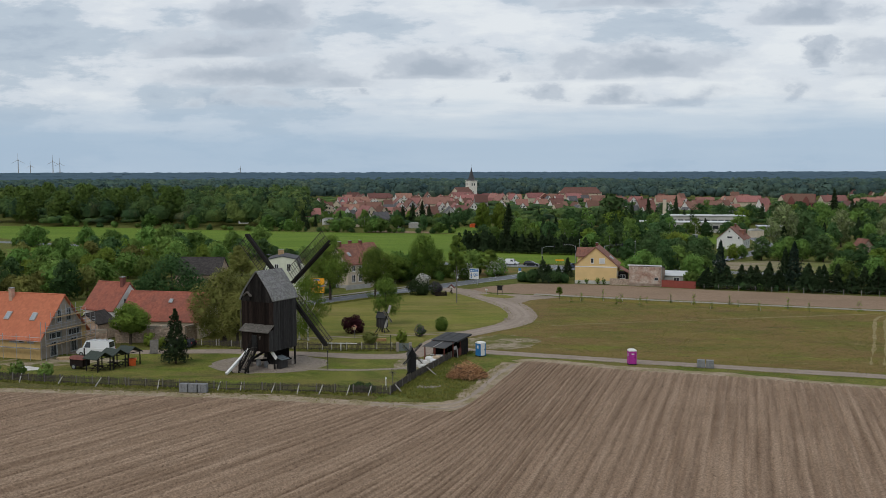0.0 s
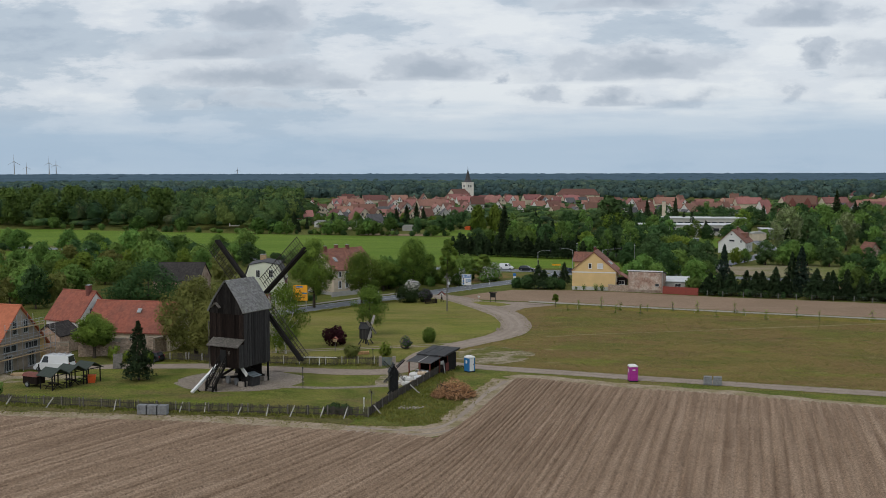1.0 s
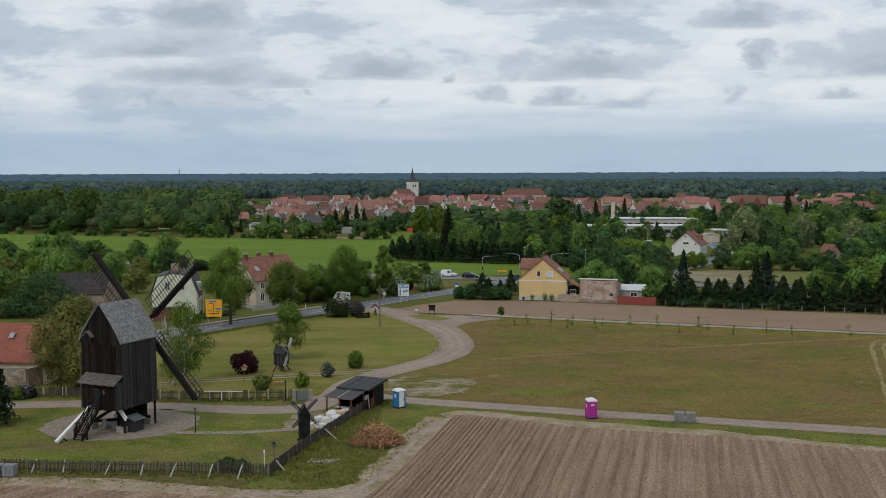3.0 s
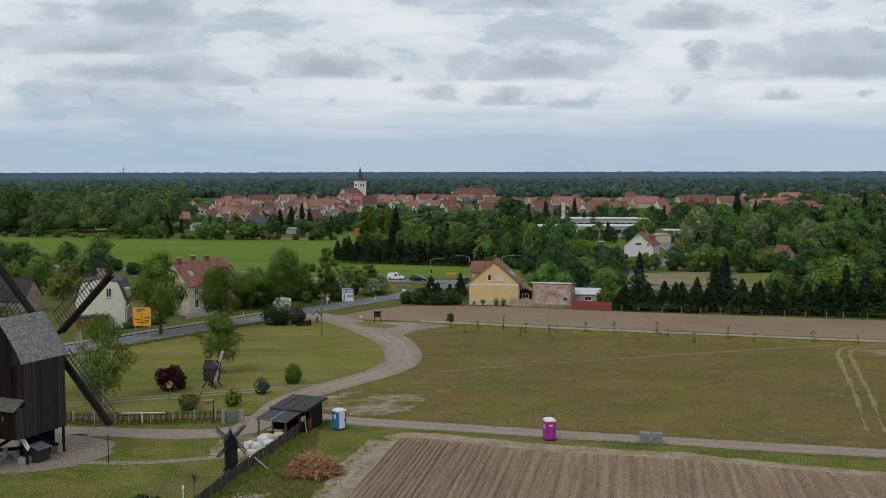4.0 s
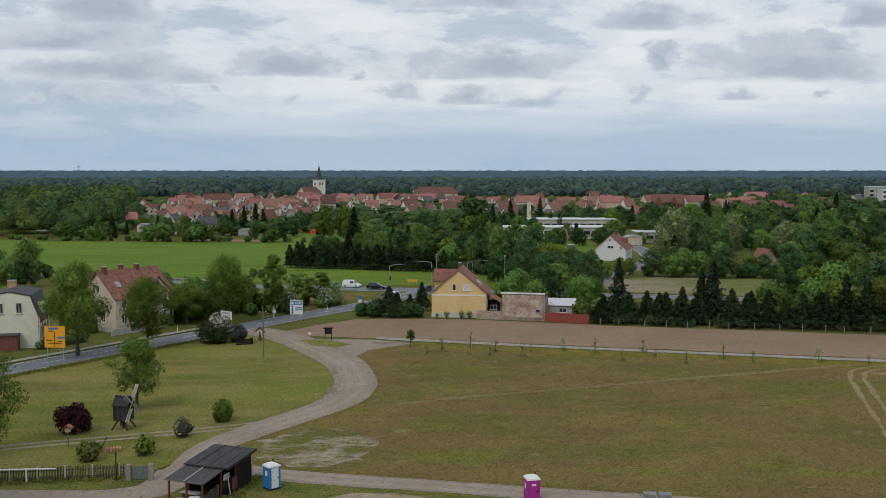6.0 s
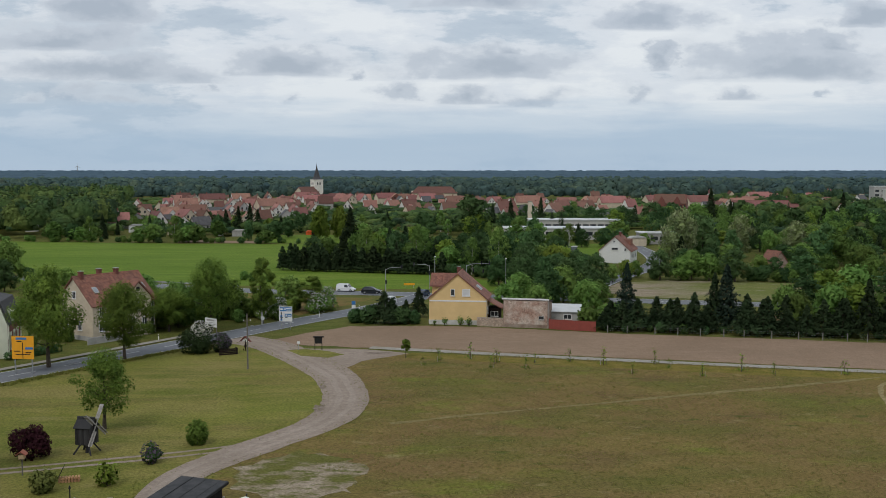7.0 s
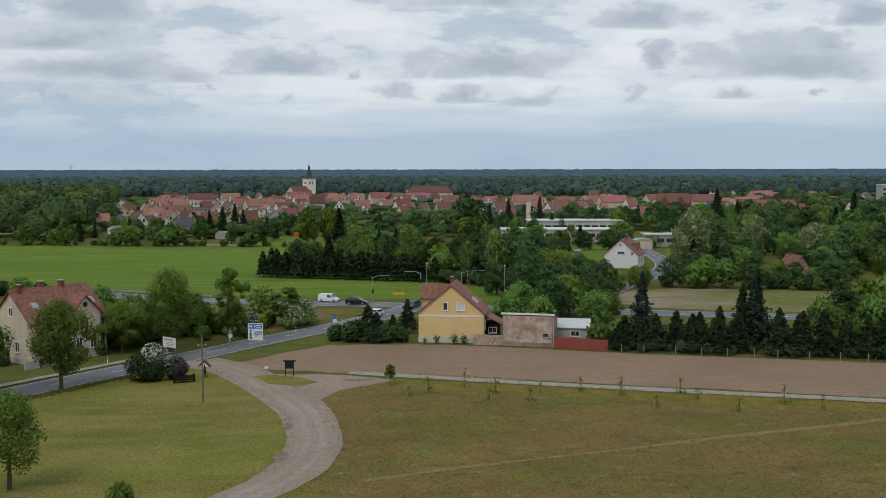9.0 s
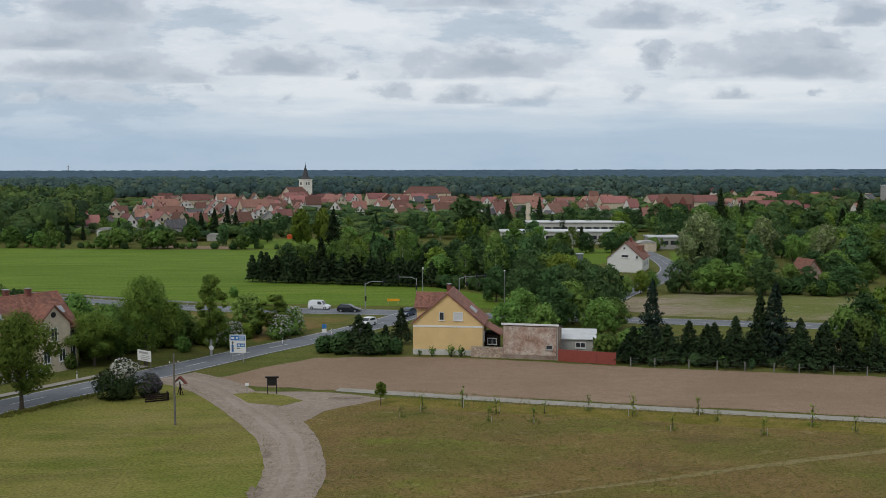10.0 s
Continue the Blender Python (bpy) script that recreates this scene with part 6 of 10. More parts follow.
# ---- the farm ----
def new_house():
    h = thing("house_under_construction", -82.1, 138.6, -104, "half-built house with new orange tiles and scaffold", "house")
    W, D, E, R = 11.0, 20.0, 3.3, 9.2
    gable_walls(h, W, D, E, R, M_OSB)
    part("gable_wall", Shape().slab([(-W / 2 + 1.4, 0), (W / 2 - 0.1, 0), (W / 2 - 0.1, E + 0.1), (0, R - 0.25), (-W / 2 + 1.4, E + 1.2)], D / 2, D / 2 + 0.06), mat_wrap, h, "grey insulated gable wall")
    gable_roof(h, W, D, E, R, M_ORANGETILE, 0.45, True, 2)
    k = math.degrees(math.atan2(R - E, W / 2))
    for y in (-3.5, 2.2, 7.0):
        win = part("roof_window", Shape().box((0, 0, 0.1), (1.45, 0.95, 0.16)), M_GREYR, h, "", pose(W / 4 + 0.3, y, (E + R) / 2 - 0.12) @ pose(0, 0, 0, 0, k))
        part("pane", Shape().box((0, 0, 0.19), (1.2, 0.72, 0.03)), mat_sky_glass, win)
    chimney(h, 0.8, 1.0, R - 1.5, R + 0.8, 0.7, mat("pale_brick", (0.55, 0.36, 0.27), None, 3))
    for y in (8.3, 6.6, 5.0, 2.0, -1.0):
        window(h, W / 2, y, 2.85, 1.0, 0.5, 90, False, None, mat_frame)
    for x, z, w, hh in ((-2.2, 1.3, 1.6, 2.2), (2.6, 1.3, 1.6, 2.2), (-2.2, 3.3, 2.6, 0.9), (2.2, 3.3, 2.6, 0.9), (-1.1, 6.2, 0.9, 1.9), (1.1, 6.2, 0.9, 1.9)):
        window(h, x, D / 2 + 0.06, z, w, hh, 180, True, None, mat_frame)
    # scaffold round the gable
    sc = thing("scaffold", -82.1, 138.6, -104, "steel tube scaffold with plank decks at the gable", "scaffold")
    for i in range(6):
        x = -W / 2 - 0.4 + i * (W + 0.8) / 5
        top = 8.6 - abs(i - 2.5) * 1.1
        for y in (D / 2 + 0.5, D / 2 + 1.4):
            part("standard", Shape().tube((x, y, 0), (x, y, top), 0.045, None, 6), M_STEEL, sc)
    for z in (2.1, 4.2, 6.2):
        half = (W / 2 + 0.4) if z < 5 else 3.6
        part("deck", Shape().box((0, D / 2 + 0.95, z), (2 * half, 0.9, 0.06)), M_GREYWOOD, sc)
        for dz in (0.5, 1.0):
            part("guard_rail", Shape().tube((-half, D / 2 + 1.4, z + dz), (half, D / 2 + 1.4, z + dz), 0.035, None, 5), M_STEEL, sc)
        part("toe_board", Shape().box((0, D / 2 + 1.4, z + 0.1), (2 * half, 0.04, 0.18)), M_TIMBER, sc)
    for i in range(5):
        part("standard", Shape().tube((W / 2 + 1.0, D / 2 - 1 - i * 2.5, 0), (W / 2 + 1.0, D / 2 - 1 - i * 2.5, 4.0), 0.045, None, 6), M_STEEL, sc)
    for z in (1.9, 3.0, 3.6):
        part("guard_rail", Shape().tube((W / 2 + 1.0, D / 2 + 1, z), (W / 2 + 1.0, -2, z), 0.035, None, 5), M_STEEL, sc)
    part("deck", Shape().box((W / 2 + 0.75, 4.3, 1.85), (0.6, 12.5, 0.06)), M_GREYWOOD, sc)


mat_wrap = mat("grey_insulation", (0.36, 0.31, 0.25), (0.27, 0.23, 0.185), 0.9, 0.9, 0.2)
mat_frame = mat("grey_window_frames", (0.45, 0.46, 0.46), None, 2)
new_house()


def farm_house():
    h = thing("farmhouse", -73.6, 160, 68, "old farmhouse with red tiled roof and white gable", "house")
    gable_walls(h, 8.2, 7.0, 4.3, 8.6, M_WHITE)
    gable_roof(h, 8.2, 7.0, 4.3, 8.6, M_REDTILE, 0.25, True, 5)
    chimney(h, -0.4, -2.4, 7.6, 9.6, 0.8)
    window(h, -1.2, -3.5, 5.6, 0.7, 0.9, 0)
    b = thing("barn", -62.2, 157.2, 82, "long low barn with red tiled roof", "barn")
    gable_walls(b, 9.6, 15.0, 3.0, 7.2, M_CREAM)
    gable_roof(b, 9.6, 15.0, 3.0, 7.2, M_REDTILE, 0.3, True, 6)
    win = part("roof_window", Shape().box((0, 0, 0.1), (0.9, 0.7, 0.14)), M_GREYR, b, "", pose(-1.8, -0.8, 5.95) @ pose(0, 0, 0, 0, -41))
    part("pane", Shape().box((0, 0, 0.18), (0.7, 0.5, 0.03)), mat_sky_glass, win)
    window(b, 1.5, -7.5, 2.0, 0.8, 1.0, 0)
    s = thing("stable", -73.6, 151.2, -14, "small brick stable with sagging red roof", "shed")
    gable_walls(s, 4.6, 5.0, 2.8, 4.4, M_RUBBLE)
    gable_roof(s, 4.6, 5.0, 2.8, 4.4, M_OLDTILE, 0.2, True, 7)


farm_house()


def masonry(name, a, b, h, thick, label, material, lh=0.22, lw=0.42, seed=1, parent_label="wall", top_wave=0.0, kind="wall"):
    """A wall of separate stones laid in courses."""
    rng = random.Random(seed)
    a, b = Vector((*a, 0)), Vector((*b, 0))
    L = (b - a).length
    w = thing(name, a.x, a.y, math.degrees(math.atan2((b - a).y, (b - a).x)), label, kind)
    part("core", Shape().box((L / 2, 0, h / 2 - 0.06), (L - 0.04, thick * 0.82, h - 0.12)), mat_mortar, w)
    s = Shape()
    for j in range(int(h / lh)):
        x = -lw * rng.random()
        while x < L:
            ww = lw * rng.uniform(0.6, 1.3)
            x0, x1 = max(0, x), min(L, x + ww - 0.025)
            if x1 - x0 > 0.08 and (j + 1) * lh < h - top_wave * abs(math.sin(x * 0.9)) * rng.random():
                s.box(((x0 + x1) / 2, rng.uniform(-0.02, 0.02), (j + 0.5) * lh), (x1 - x0, thick + rng.uniform(-0.03, 0.04), lh - 0.02))
            x += ww
    tagged(part("masonry", s, material, w), "", "", "", "stuff")
    return w


mat_mortar = mat("old_mortar", (0.36, 0.32, 0.26), (0.28, 0.25, 0.20), 3, 0.95)
masonry("yard_wall", (-68.2, 146.4), (-57.2, 148.9), 2.9, 0.45, "ruined yard wall of mixed brick and fieldstone", M_RUBBLE, 0.2, 0.4, 2, "", 1.0)
masonry("yard_wall", (-75.2, 145.0), (-69.4, 146.0), 2.5, 0.45, "ruined yard wall of mixed brick and fieldstone", M_RUBBLE, 0.2, 0.4, 3, "", 0.8)
masonry("yard_wall", (-57.2, 148.9), (-54.6, 156.0), 2.7, 0.45, "old brick garden wall beside the barn", M_RUBBLE, 0.2, 0.4, 4, "", 0.6)


def old_barn():
    b = thing("old_barn", -80.0, 234, 90, "old brick barn with sooty sagging roof", "barn")
    gable_walls(b, 10, 11, 3.0, 6.8, M_BRICK)
    gable_roof(b, 10, 11, 3.0, 6.8, M_OLDTILE, 0.2, True, 8)
    rng = np.random.default_rng(77)
    ivy = tagged(new("ivy_thicket"), "dense dark ivy thicket over a gable shape", "ivy")
    ivy.matrix_basis = pose(-82.4, 217, 0)
    lob = [(x, y, max(1.2, 7.4 - abs(x) * 0.86), 2.3, 2.0) for x in np.arange(-7, 7.1, 1.4) for y in (-2, 2)] + [(x, y, 1.6, 2.2, 1.8) for x in np.arange(-8, 8.1, 1.8) for y in (-2.6, 2.6)]
    part("foliage", quads_mesh("foliage", crown_quads(rng, lob, 9500, 0.34), L_DARK), L_DARK, ivy)
    part("woody_base", Shape().tube((0, 0, 0), (0, 0, 5), 0.3, 0.1).tube((-4, 0, 0), (-4, 0, 3), 0.2, 0.1).tube((4, 0, 0), (4, 0, 3), 0.2, 0.1), M_BARK, ivy)


old_barn()


# ---- vehicles ----
def wheel(parent, x, y, r=0.32, w=0.22):
    t = part("wheel", Shape().tube((x - w / 2, y, r), (x + w / 2, y, r), r, r, 16), M_RUBBER, parent)
    part("rim", Shape().tube((x - w / 2 - 0.012, y, r), (x + w / 2 + 0.012, y, r), r * 0.62, r * 0.62, 12), M_STEEL, t)


def car(x, y, rz, label, paint, L, W, H, hood, belt, rear, category="car", glass_side=True, van=False):
    """A car; +y is ahead. hood: length of the bonnet, belt: height of the window line, rear: slope of the tail."""
    c = thing("car" if not van else "van", x, y, rz, label, category)
    n = W / 2
    low = [(-L / 2, 0.42), (-L / 2 + 0.06, 0.26), (L / 2 - 0.12, 0.24), (L / 2, 0.45), (L / 2 - 0.05, 0.66), (L / 2 - hood * 0.55, belt - 0.10), (L / 2 - hood, belt), (-L / 2 + 0.1, belt + 0.03), (-L / 2 - 0.02, belt - 0.2)]
    secs = []
    for xx, k in ((-n, 0.93), (-n * 0.93, 1.0), (n * 0.93, 1.0), (n, 0.93)):
        secs.append([(xx, py * (0.985 if k < 1 else 1), 0.45 + (pz - 0.45) * k) for py, pz in low])
    part("body", Shape().loft(secs), paint, c)
    fy, ry = L / 2 - hood, -L / 2 + 0.08
    t0, t1 = fy - (0.55 if van else 0.85), ry + rear
    ring = lambda xx, inset: [(xx, fy - 0.02, belt - 0.02), (xx * inset, t0, H - 0.05), (xx * inset, t0 - 0.5, H), (xx * inset, t1 + 0.3, H), (xx * inset, t1, H - 0.06), (xx, ry, belt)]
    part("cabin", Shape().loft([ring(-n * 0.95, 0.86), ring(n * 0.95, 0.86)]), paint, c)
    g = lambda k, z: belt + (H - belt) * z
    wind = Shape().add([(-n * 0.86, fy - 0.06, belt + 0.05), (n * 0.86, fy - 0.06, belt + 0.05), (n * 0.76, t0 + 0.06, H - 0.12), (-n * 0.76, t0 + 0.06, H - 0.12)], [(0, 1, 2, 3)])
    wind.v = [(a, b + 0.05, z + 0.03) for a, b, z in wind.v]
    part("windscreen", Shape().loft([[(p[0], p[1], p[2]) for p in wind.v], [(p[0], p[1] - 0.05, p[2] - 0.02) for p in wind.v]]), M_GLASS, c)
    rearw = [(-n * 0.8, ry - 0.02, belt + 0.12), (n * 0.8, ry - 0.02, belt + 0.12), (n * 0.7, t1 - 0.06, H - 0.16), (-n * 0.7, t1 - 0.06, H - 0.16)]
    part("rear_window", Shape().loft([rearw, [(p[0], p[1] + 0.06, p[2] - 0.01) for p in rearw]]), M_GLASS, c)
    for sx in (-1, 1):
        y0, y1 = (fy - 0.5, fy - 1.35) if van else (fy - 0.45, t1 + 0.25)
        lo = [(sx * n * 0.94, y0 + 0.2, belt + 0.06), (sx * n * 0.94, y1 - (0 if van else 0.25), belt + 0.06), (sx * n * 0.845, y1, H - 0.16), (sx * n * 0.845, y0 - 0.25, H - 0.16)]
        part("side_window", Shape().loft([lo, [(p[0] + sx * 0.02, p[1], p[2]) for p in lo]]), M_GLASS, c)
        part("headlight", Shape().box((sx * n * 0.72, L / 2 - 0.05, 0.66), (0.36, 0.12, 0.16)), M_SILVER, c)
        part("tail_light", Shape().box((sx * n * 0.86, -L / 2 + 0.02, belt - 0.1), (0.16, 0.08, 0.3)), mat_taillight, c)
        part("mirror", Shape().box((sx * (n + 0.08), fy - 0.35, belt + 0.1), (0.18, 0.1, 0.14)), paint, c)
        for wy in (L / 2 - 0.85, -L / 2 + 0.8):
            wheel(c, sx * (n - 0.1), wy)
    part("bumper", Shape().box((0, L / 2 - 0.02, 0.38), (W * 0.92, 0.1, 0.18)), M_BLACK, c)
    part("number_plate", Shape().box((0, L / 2 + 0.035, 0.42), (0.5, 0.02, 0.11)), M_WHITE, c)
    return c


mat_taillight = mat("tail_light_glass", (0.30, 0.02, 0.02), None, 2, 0.3)
v = car(-67.0, 135.4, 84, "white delivery van with roof rack parked by the farm", M_CARWHITE, 5.6, 2.0, 2.35, 1.0, 1.25, 0.15, "van", True, True)
for yy in (-2.2, -1.3, -0.4, 0.5):
    part("roof_bar", Shape().tube((-0.85, yy, 2.47), (0.85, yy, 2.47), 0.05), M_STEEL, v)


car(-56.0, 143.2, 80, "black estate car parked beside the spruce", M_CARBLACK, 4.5, 1.8, 1.5, 1.1, 0.95, 0.4)


# ---- by the farm and along the fence ----
def pavilion(label):
    p = tagged(new("picnic_pavilion"), label, "pavilion", "picnic pavilions")
    s = Shape()
    for sy in (-1, 1):
        s.loft([[(-1.5, sy * 1.5, 1.85), (-1.5, 0, 2.75), (-1.5, 0, 2.83), (-1.5, sy * 1.5, 1.95)], [(1.5, sy * 1.5, 1.85), (1.5, 0, 2.75), (1.5, 0, 2.83), (1.5, sy * 1.5, 1.95)]])
    part("roof", s, M_GREENROOF, p)
    for x in (-1.2, 1.2):
        for y in (-1.1, 1.1):
            part("post", Shape().beam((x, y, 0), (x, y, 2.05), 0.12), M_BLACKWOOD, p)
        part("truss", Shape().beam((x, -1.2, 1.95), (x, 1.2, 1.95), 0.1), M_BLACKWOOD, p)
    part("table_top", Shape().box((0, 0, 0.76), (1.9, 0.75, 0.07)), M_BROWNWOOD, p)
    for y in (-0.75, 0.75):
        part("bench", Shape().box((0, y, 0.45), (1.9, 0.3, 0.06)), M_BROWNWOOD, p)
    for x in (-0.75, 0.75):
        part("trestle", Shape().beam((x, -0.75, 0), (x, 0.2, 0.74), 0.08).beam((x, 0.75, 0), (x, -0.2, 0.74), 0.08), M_BLACKWOOD, p)
    return p


first = pavilion("small picnic pavilion with dark green gabled roof")
placed(first, pose(-61.6, 123.2, 0, 0, 0, -28))
for x, y in ((-60.3, 125.6), (-59.0, 128.0)):
    keep = first.matrix_basis.copy()
    copy_thing(first, pose(x, y, 0, 0, 0, -28))

cart = thing("smoker_cart", -64.9, 124.6, 70, "brown wooden cart with a metal stove pipe", "cart")
part("box", Shape().box((0, 0, 0.95), (1.5, 2.4, 1.0)), M_BROWNWOOD, cart)
part("lid", Shape().slab([(-0.85, 1.45), (0.85, 1.45), (0.5, 1.85), (-0.5, 1.85)], -1.3, 1.3), M_REDBRICK, cart)
part("stove_pipe", Shape().tube((0.3, -0.6, 1.7), (0.3, -0.6, 3.0), 0.1), M_BLACK, cart)
for sx in (-1, 1):
    wheel(cart, sx * 0.8, 0.4, 0.4, 0.14)
bx = thing("plastic_crate", -58.2, 127.4, 20, "orange-red plastic crate on the grass", "crate")
part("tub", Shape().loft([[(-0.45, -0.4, 0), (0.45, -0.4, 0), (0.45, 0.4, 0), (-0.45, 0.4, 0)], [(-0.55, -0.5, 1.0), (0.55, -0.5, 1.0), (0.55, 0.5, 1.0), (-0.55, 0.5, 1.0)]]), M_ORANGEPL, bx)
part("rim", Shape().box((0, 0, 1.0), (1.2, 1.1, 0.08)), M_ORANGEPL, bx)
sb = thing("slanted_board", -58.4, 137.2, 15, "pale weathered board leaning on two posts", "board")
part("panel", Shape().beam((0, -0.6, 0.1), (0, 0.5, 2.1), 1.3, 0.08), M_GREYWOOD, sb)
part("prop", Shape().beam((-0.4, 0.5, 1.9), (-0.4, 1.2, 0), 0.1).beam((0.4, 0.5, 1.9), (0.4, 1.2, 0), 0.1), M_GREYWOOD, sb)
rb = thing("timber_pile", -69.8, 131.6, 10, "pile of building timber and rubble", "timber pile")
for i in range(9):
    part("plank", Shape().box((random.uniform(-0.3, 0.3), i % 3 * 0.35 - 0.3, 0.08 + i // 3 * 0.12), (3.0, 0.3, 0.1)), M_TIMBER, rb)
tp = thing("plastic_sheet", -72.2, 123.6, 15, "crumpled white plastic sheeting on the grass", "sheeting")
part("sheet", Shape().loft([[(-1.6, -0.8, 0.02), (1.5, -0.9, 0.02), (1.7, 0.7, 0.02), (-1.4, 0.9, 0.02)], [(-1.0, -0.4, 0.3), (0.4, -0.5, 0.45), (1.0, 0.3, 0.25), (-0.7, 0.5, 0.5)]]), M_TARP, tp)


def fence(name, pts, label, h=1.1, braces=(), post_mat=None, seed=1, gap=0.135, post_gap=2.4):
    """Pickets on two rails between posts."""
    rng = random.Random(seed)
    x0, y0 = pts[0]
    f = thing(name, x0, y0, 0, label, "fence")
    pk = Shape()
    for (ax, ay), (bx_, by) in zip(pts, pts[1:]):
        a, b = Vector((ax - x0, ay - y0, 0)), Vector((bx_ - x0, by - y0, 0))
        L = (b - a).length
        m = Matrix.Rotation(math.atan2((b - a).y, (b - a).x), 3, "Z")
        n = int(L / gap)
        for i in range(n):
            p = a.lerp(b, (i + 0.5) / n)
            hh = h * rng.uniform(0.9, 1.08)
            if rng.random() < 0.02:
                continue
            pk.box((p.x, p.y, 0.06 + hh / 2), (0.075, 0.03, hh), m @ Matrix.Rotation(rng.uniform(-0.05, 0.05), 3, "Y"))
        for z in (0.3, h - 0.25):
            part("rail", Shape().beam(a + Vector((0, 0, z)), b + Vector((0, 0, z)), 0.05, 0.08), mat_picket, f)
        for i in range(int(L / post_gap) + 1):
            p = a.lerp(b, min(1, i * post_gap / L))
            part("post", Shape().box((p.x, p.y, (h + 0.15) / 2), (0.13, 0.13, h + 0.15), m), post_mat or M_GREYWOOD, f)
    tagged(part("picket", pk, mat_picket, f), "", "", "", "stuff")
    for t in braces:
        (ax, ay), (bx_, by) = pts[0], pts[-1]
        px, py = ax + (bx_ - ax) * t - x0, ay + (by - ay) * t - y0
        nx, ny = (by - ay), -(bx_ - ax)
        q = math.hypot(nx, ny)
        part("brace", Shape().beam((px, py, h), (px + nx / q * 1.1 + rng.uniform(-0.3, 0.3), py + ny / q * 1.1, 0), 0.11), mat_palepost, f, "pale leaning prop")
    return f


mat_picket = mat("old_grey_pickets", (0.075, 0.063, 0.050), (0.048, 0.041, 0.034), 3.0, 0.9, island=0.4)
mat_palepost = mat("pale_posts", (0.42, 0.40, 0.36), (0.32, 0.30, 0.27), 3.0, 0.9)
fence("picket_fence", [(-110, 122.5), (-72.7, 115.8), (-53.2, 112.9)], "old dark picket fence along the ploughed field", braces=(0.45, 0.6, 0.72, 0.83, 0.93))
fence("picket_fence", [(-53.2, 112.9), (-39.6, 111.2), (-27.6, 110.5), (-18.0, 109.8)], "old dark picket fence along the ploughed field", braces=(0.12, 0.36, 0.44, 0.57, 0.66, 0.75, 0.85, 0.93), seed=2)
fence("board_fence", [(-18.0, 109.8), (-16.2, 118.0), (-13.8, 126.9), (-11.6, 135.1), (-9.4, 141.5)], "close dark board fence beside the shelter", 1.08, (0.05, 0.42), None, 3, 0.085)
fence("garden_fence", [(-46, 142.6), (-37.3, 141.6), (-31, 141.2), (-20.6, 141.9)], "brown picket fence with pale posts behind the mill", 1.2, (), mat_palepost, 4)
fence("garden_fence", [(-60, 143.0), (-50, 144.0), (-46, 142.6)], "brown picket fence with pale posts behind the mill", 1.1, (), mat_palepost, 5)
fence("track_fence", [(-9.4, 141.5), (-11.4, 143.2)], "short pale picket fence beside the shelter", 1.1, (), mat_palepost, 6)
rail = thing("white_rail", -29.5, 141.2, 2, "white painted pole rail on the fence", "rail")
part("pole", Shape().tube((-2.3, -0.15, 1.25), (2.6, -0.15, 1.2), 0.07), M_WHITE, rail)
part("post", Shape().beam((0, -0.1, 0), (0, -0.1, 1.3), 0.13), M_WHITE, rail)


def stone_pallet(x, y, rz, label, n=3):
    p = thing("stone_pallet", x, y, rz, label, "stone pallet")
    rng = random.Random(int(x * 10))
    for k in range(n):
        part("pallet", Shape().box((k * 1.25 - 1.25, 0, 0.07), (1.1, 0.9, 0.14)), M_GREYWOOD, p)
        for j in range(4):
            for i in range(3):
                part("block", Shape().box((k * 1.25 - 1.25 + (i - 1) * 0.37 + rng.uniform(-0.02, 0.02), 0, 0.27 + j * 0.26), (0.35, 0.85 + rng.uniform(-0.05, 0.05), 0.24)), M_STONE, p)
    return p


stone_pallet(-43.5, 110.2 - 0.4, -3, "three pallets of stacked grey stone blocks")
stone_pallet(26.1, 129.8, -12, "two pallets of stacked grey stone blocks by the track", 2)


def toilet(x, y, rz, wall, doorm, label):
    t = thing("portable_toilet", x, y, rz, label, "portable toilet")
    part("base", Shape().box((0, 0, 0.08), (1.15, 1.15, 0.16)), M_BLACK, t)
    part("cabin", Shape().box((0, 0, 1.1), (1.05, 1.05, 1.95)).box((0.5, -0.5, 1.1), (0.12, 0.12, 1.98)).box((-0.5, -0.5, 1.1), (0.12, 0.12, 1.98)).box((0.5, 0.5, 1.1), (0.12, 0.12, 1.98)).box((-0.5, 0.5, 1.1), (0.12, 0.12, 1.98)), wall, t)
    part("roof", Shape().loft([[(-0.6, -0.6, 2.05), (0.6, -0.6, 2.05), (0.6, 0.6, 2.05), (-0.6, 0.6, 2.05)], [(-0.56, -0.56, 2.2), (0.56, -0.56, 2.2), (0.56, 0.56, 2.2), (-0.56, 0.56, 2.2)], [(-0.3, -0.35, 2.34), (0.3, -0.35, 2.34), (0.3, 0.35, 2.34), (-0.3, 0.35, 2.34)]]), M_WHITE, t, "white domed roof")
    d = part("door", Shape().box((0, -0.55, 1.1), (0.72, 0.05, 1.8)), doorm, t)
    part("handle", Shape().box((0.28, -0.6, 1.1), (0.06, 0.05, 0.18)), M_BLACK, d)
    part("sign", Shape().box((0, -0.585, 1.65), (0.4, 0.02, 0.16)), M_WHITE, d)
    part("vent_pipe", Shape().tube((0.42, 0.42, 2.1), (0.42, 0.42, 2.5), 0.06), M_BLACK, t)
    part("sign", Shape().box((-0.585, -0.05, 1.5), (0.02, 0.36, 0.45)), M_WHITE, t)
    return t


toilet(-7.2, 137.5, 38, M_BLUEPL, M_WHITE, "blue portable toilet with white door and roof")
toilet(15.2, 132.0, 8, M_MAGENTA, M_MAGENTA, "magenta portable toilet with white roof by the track")


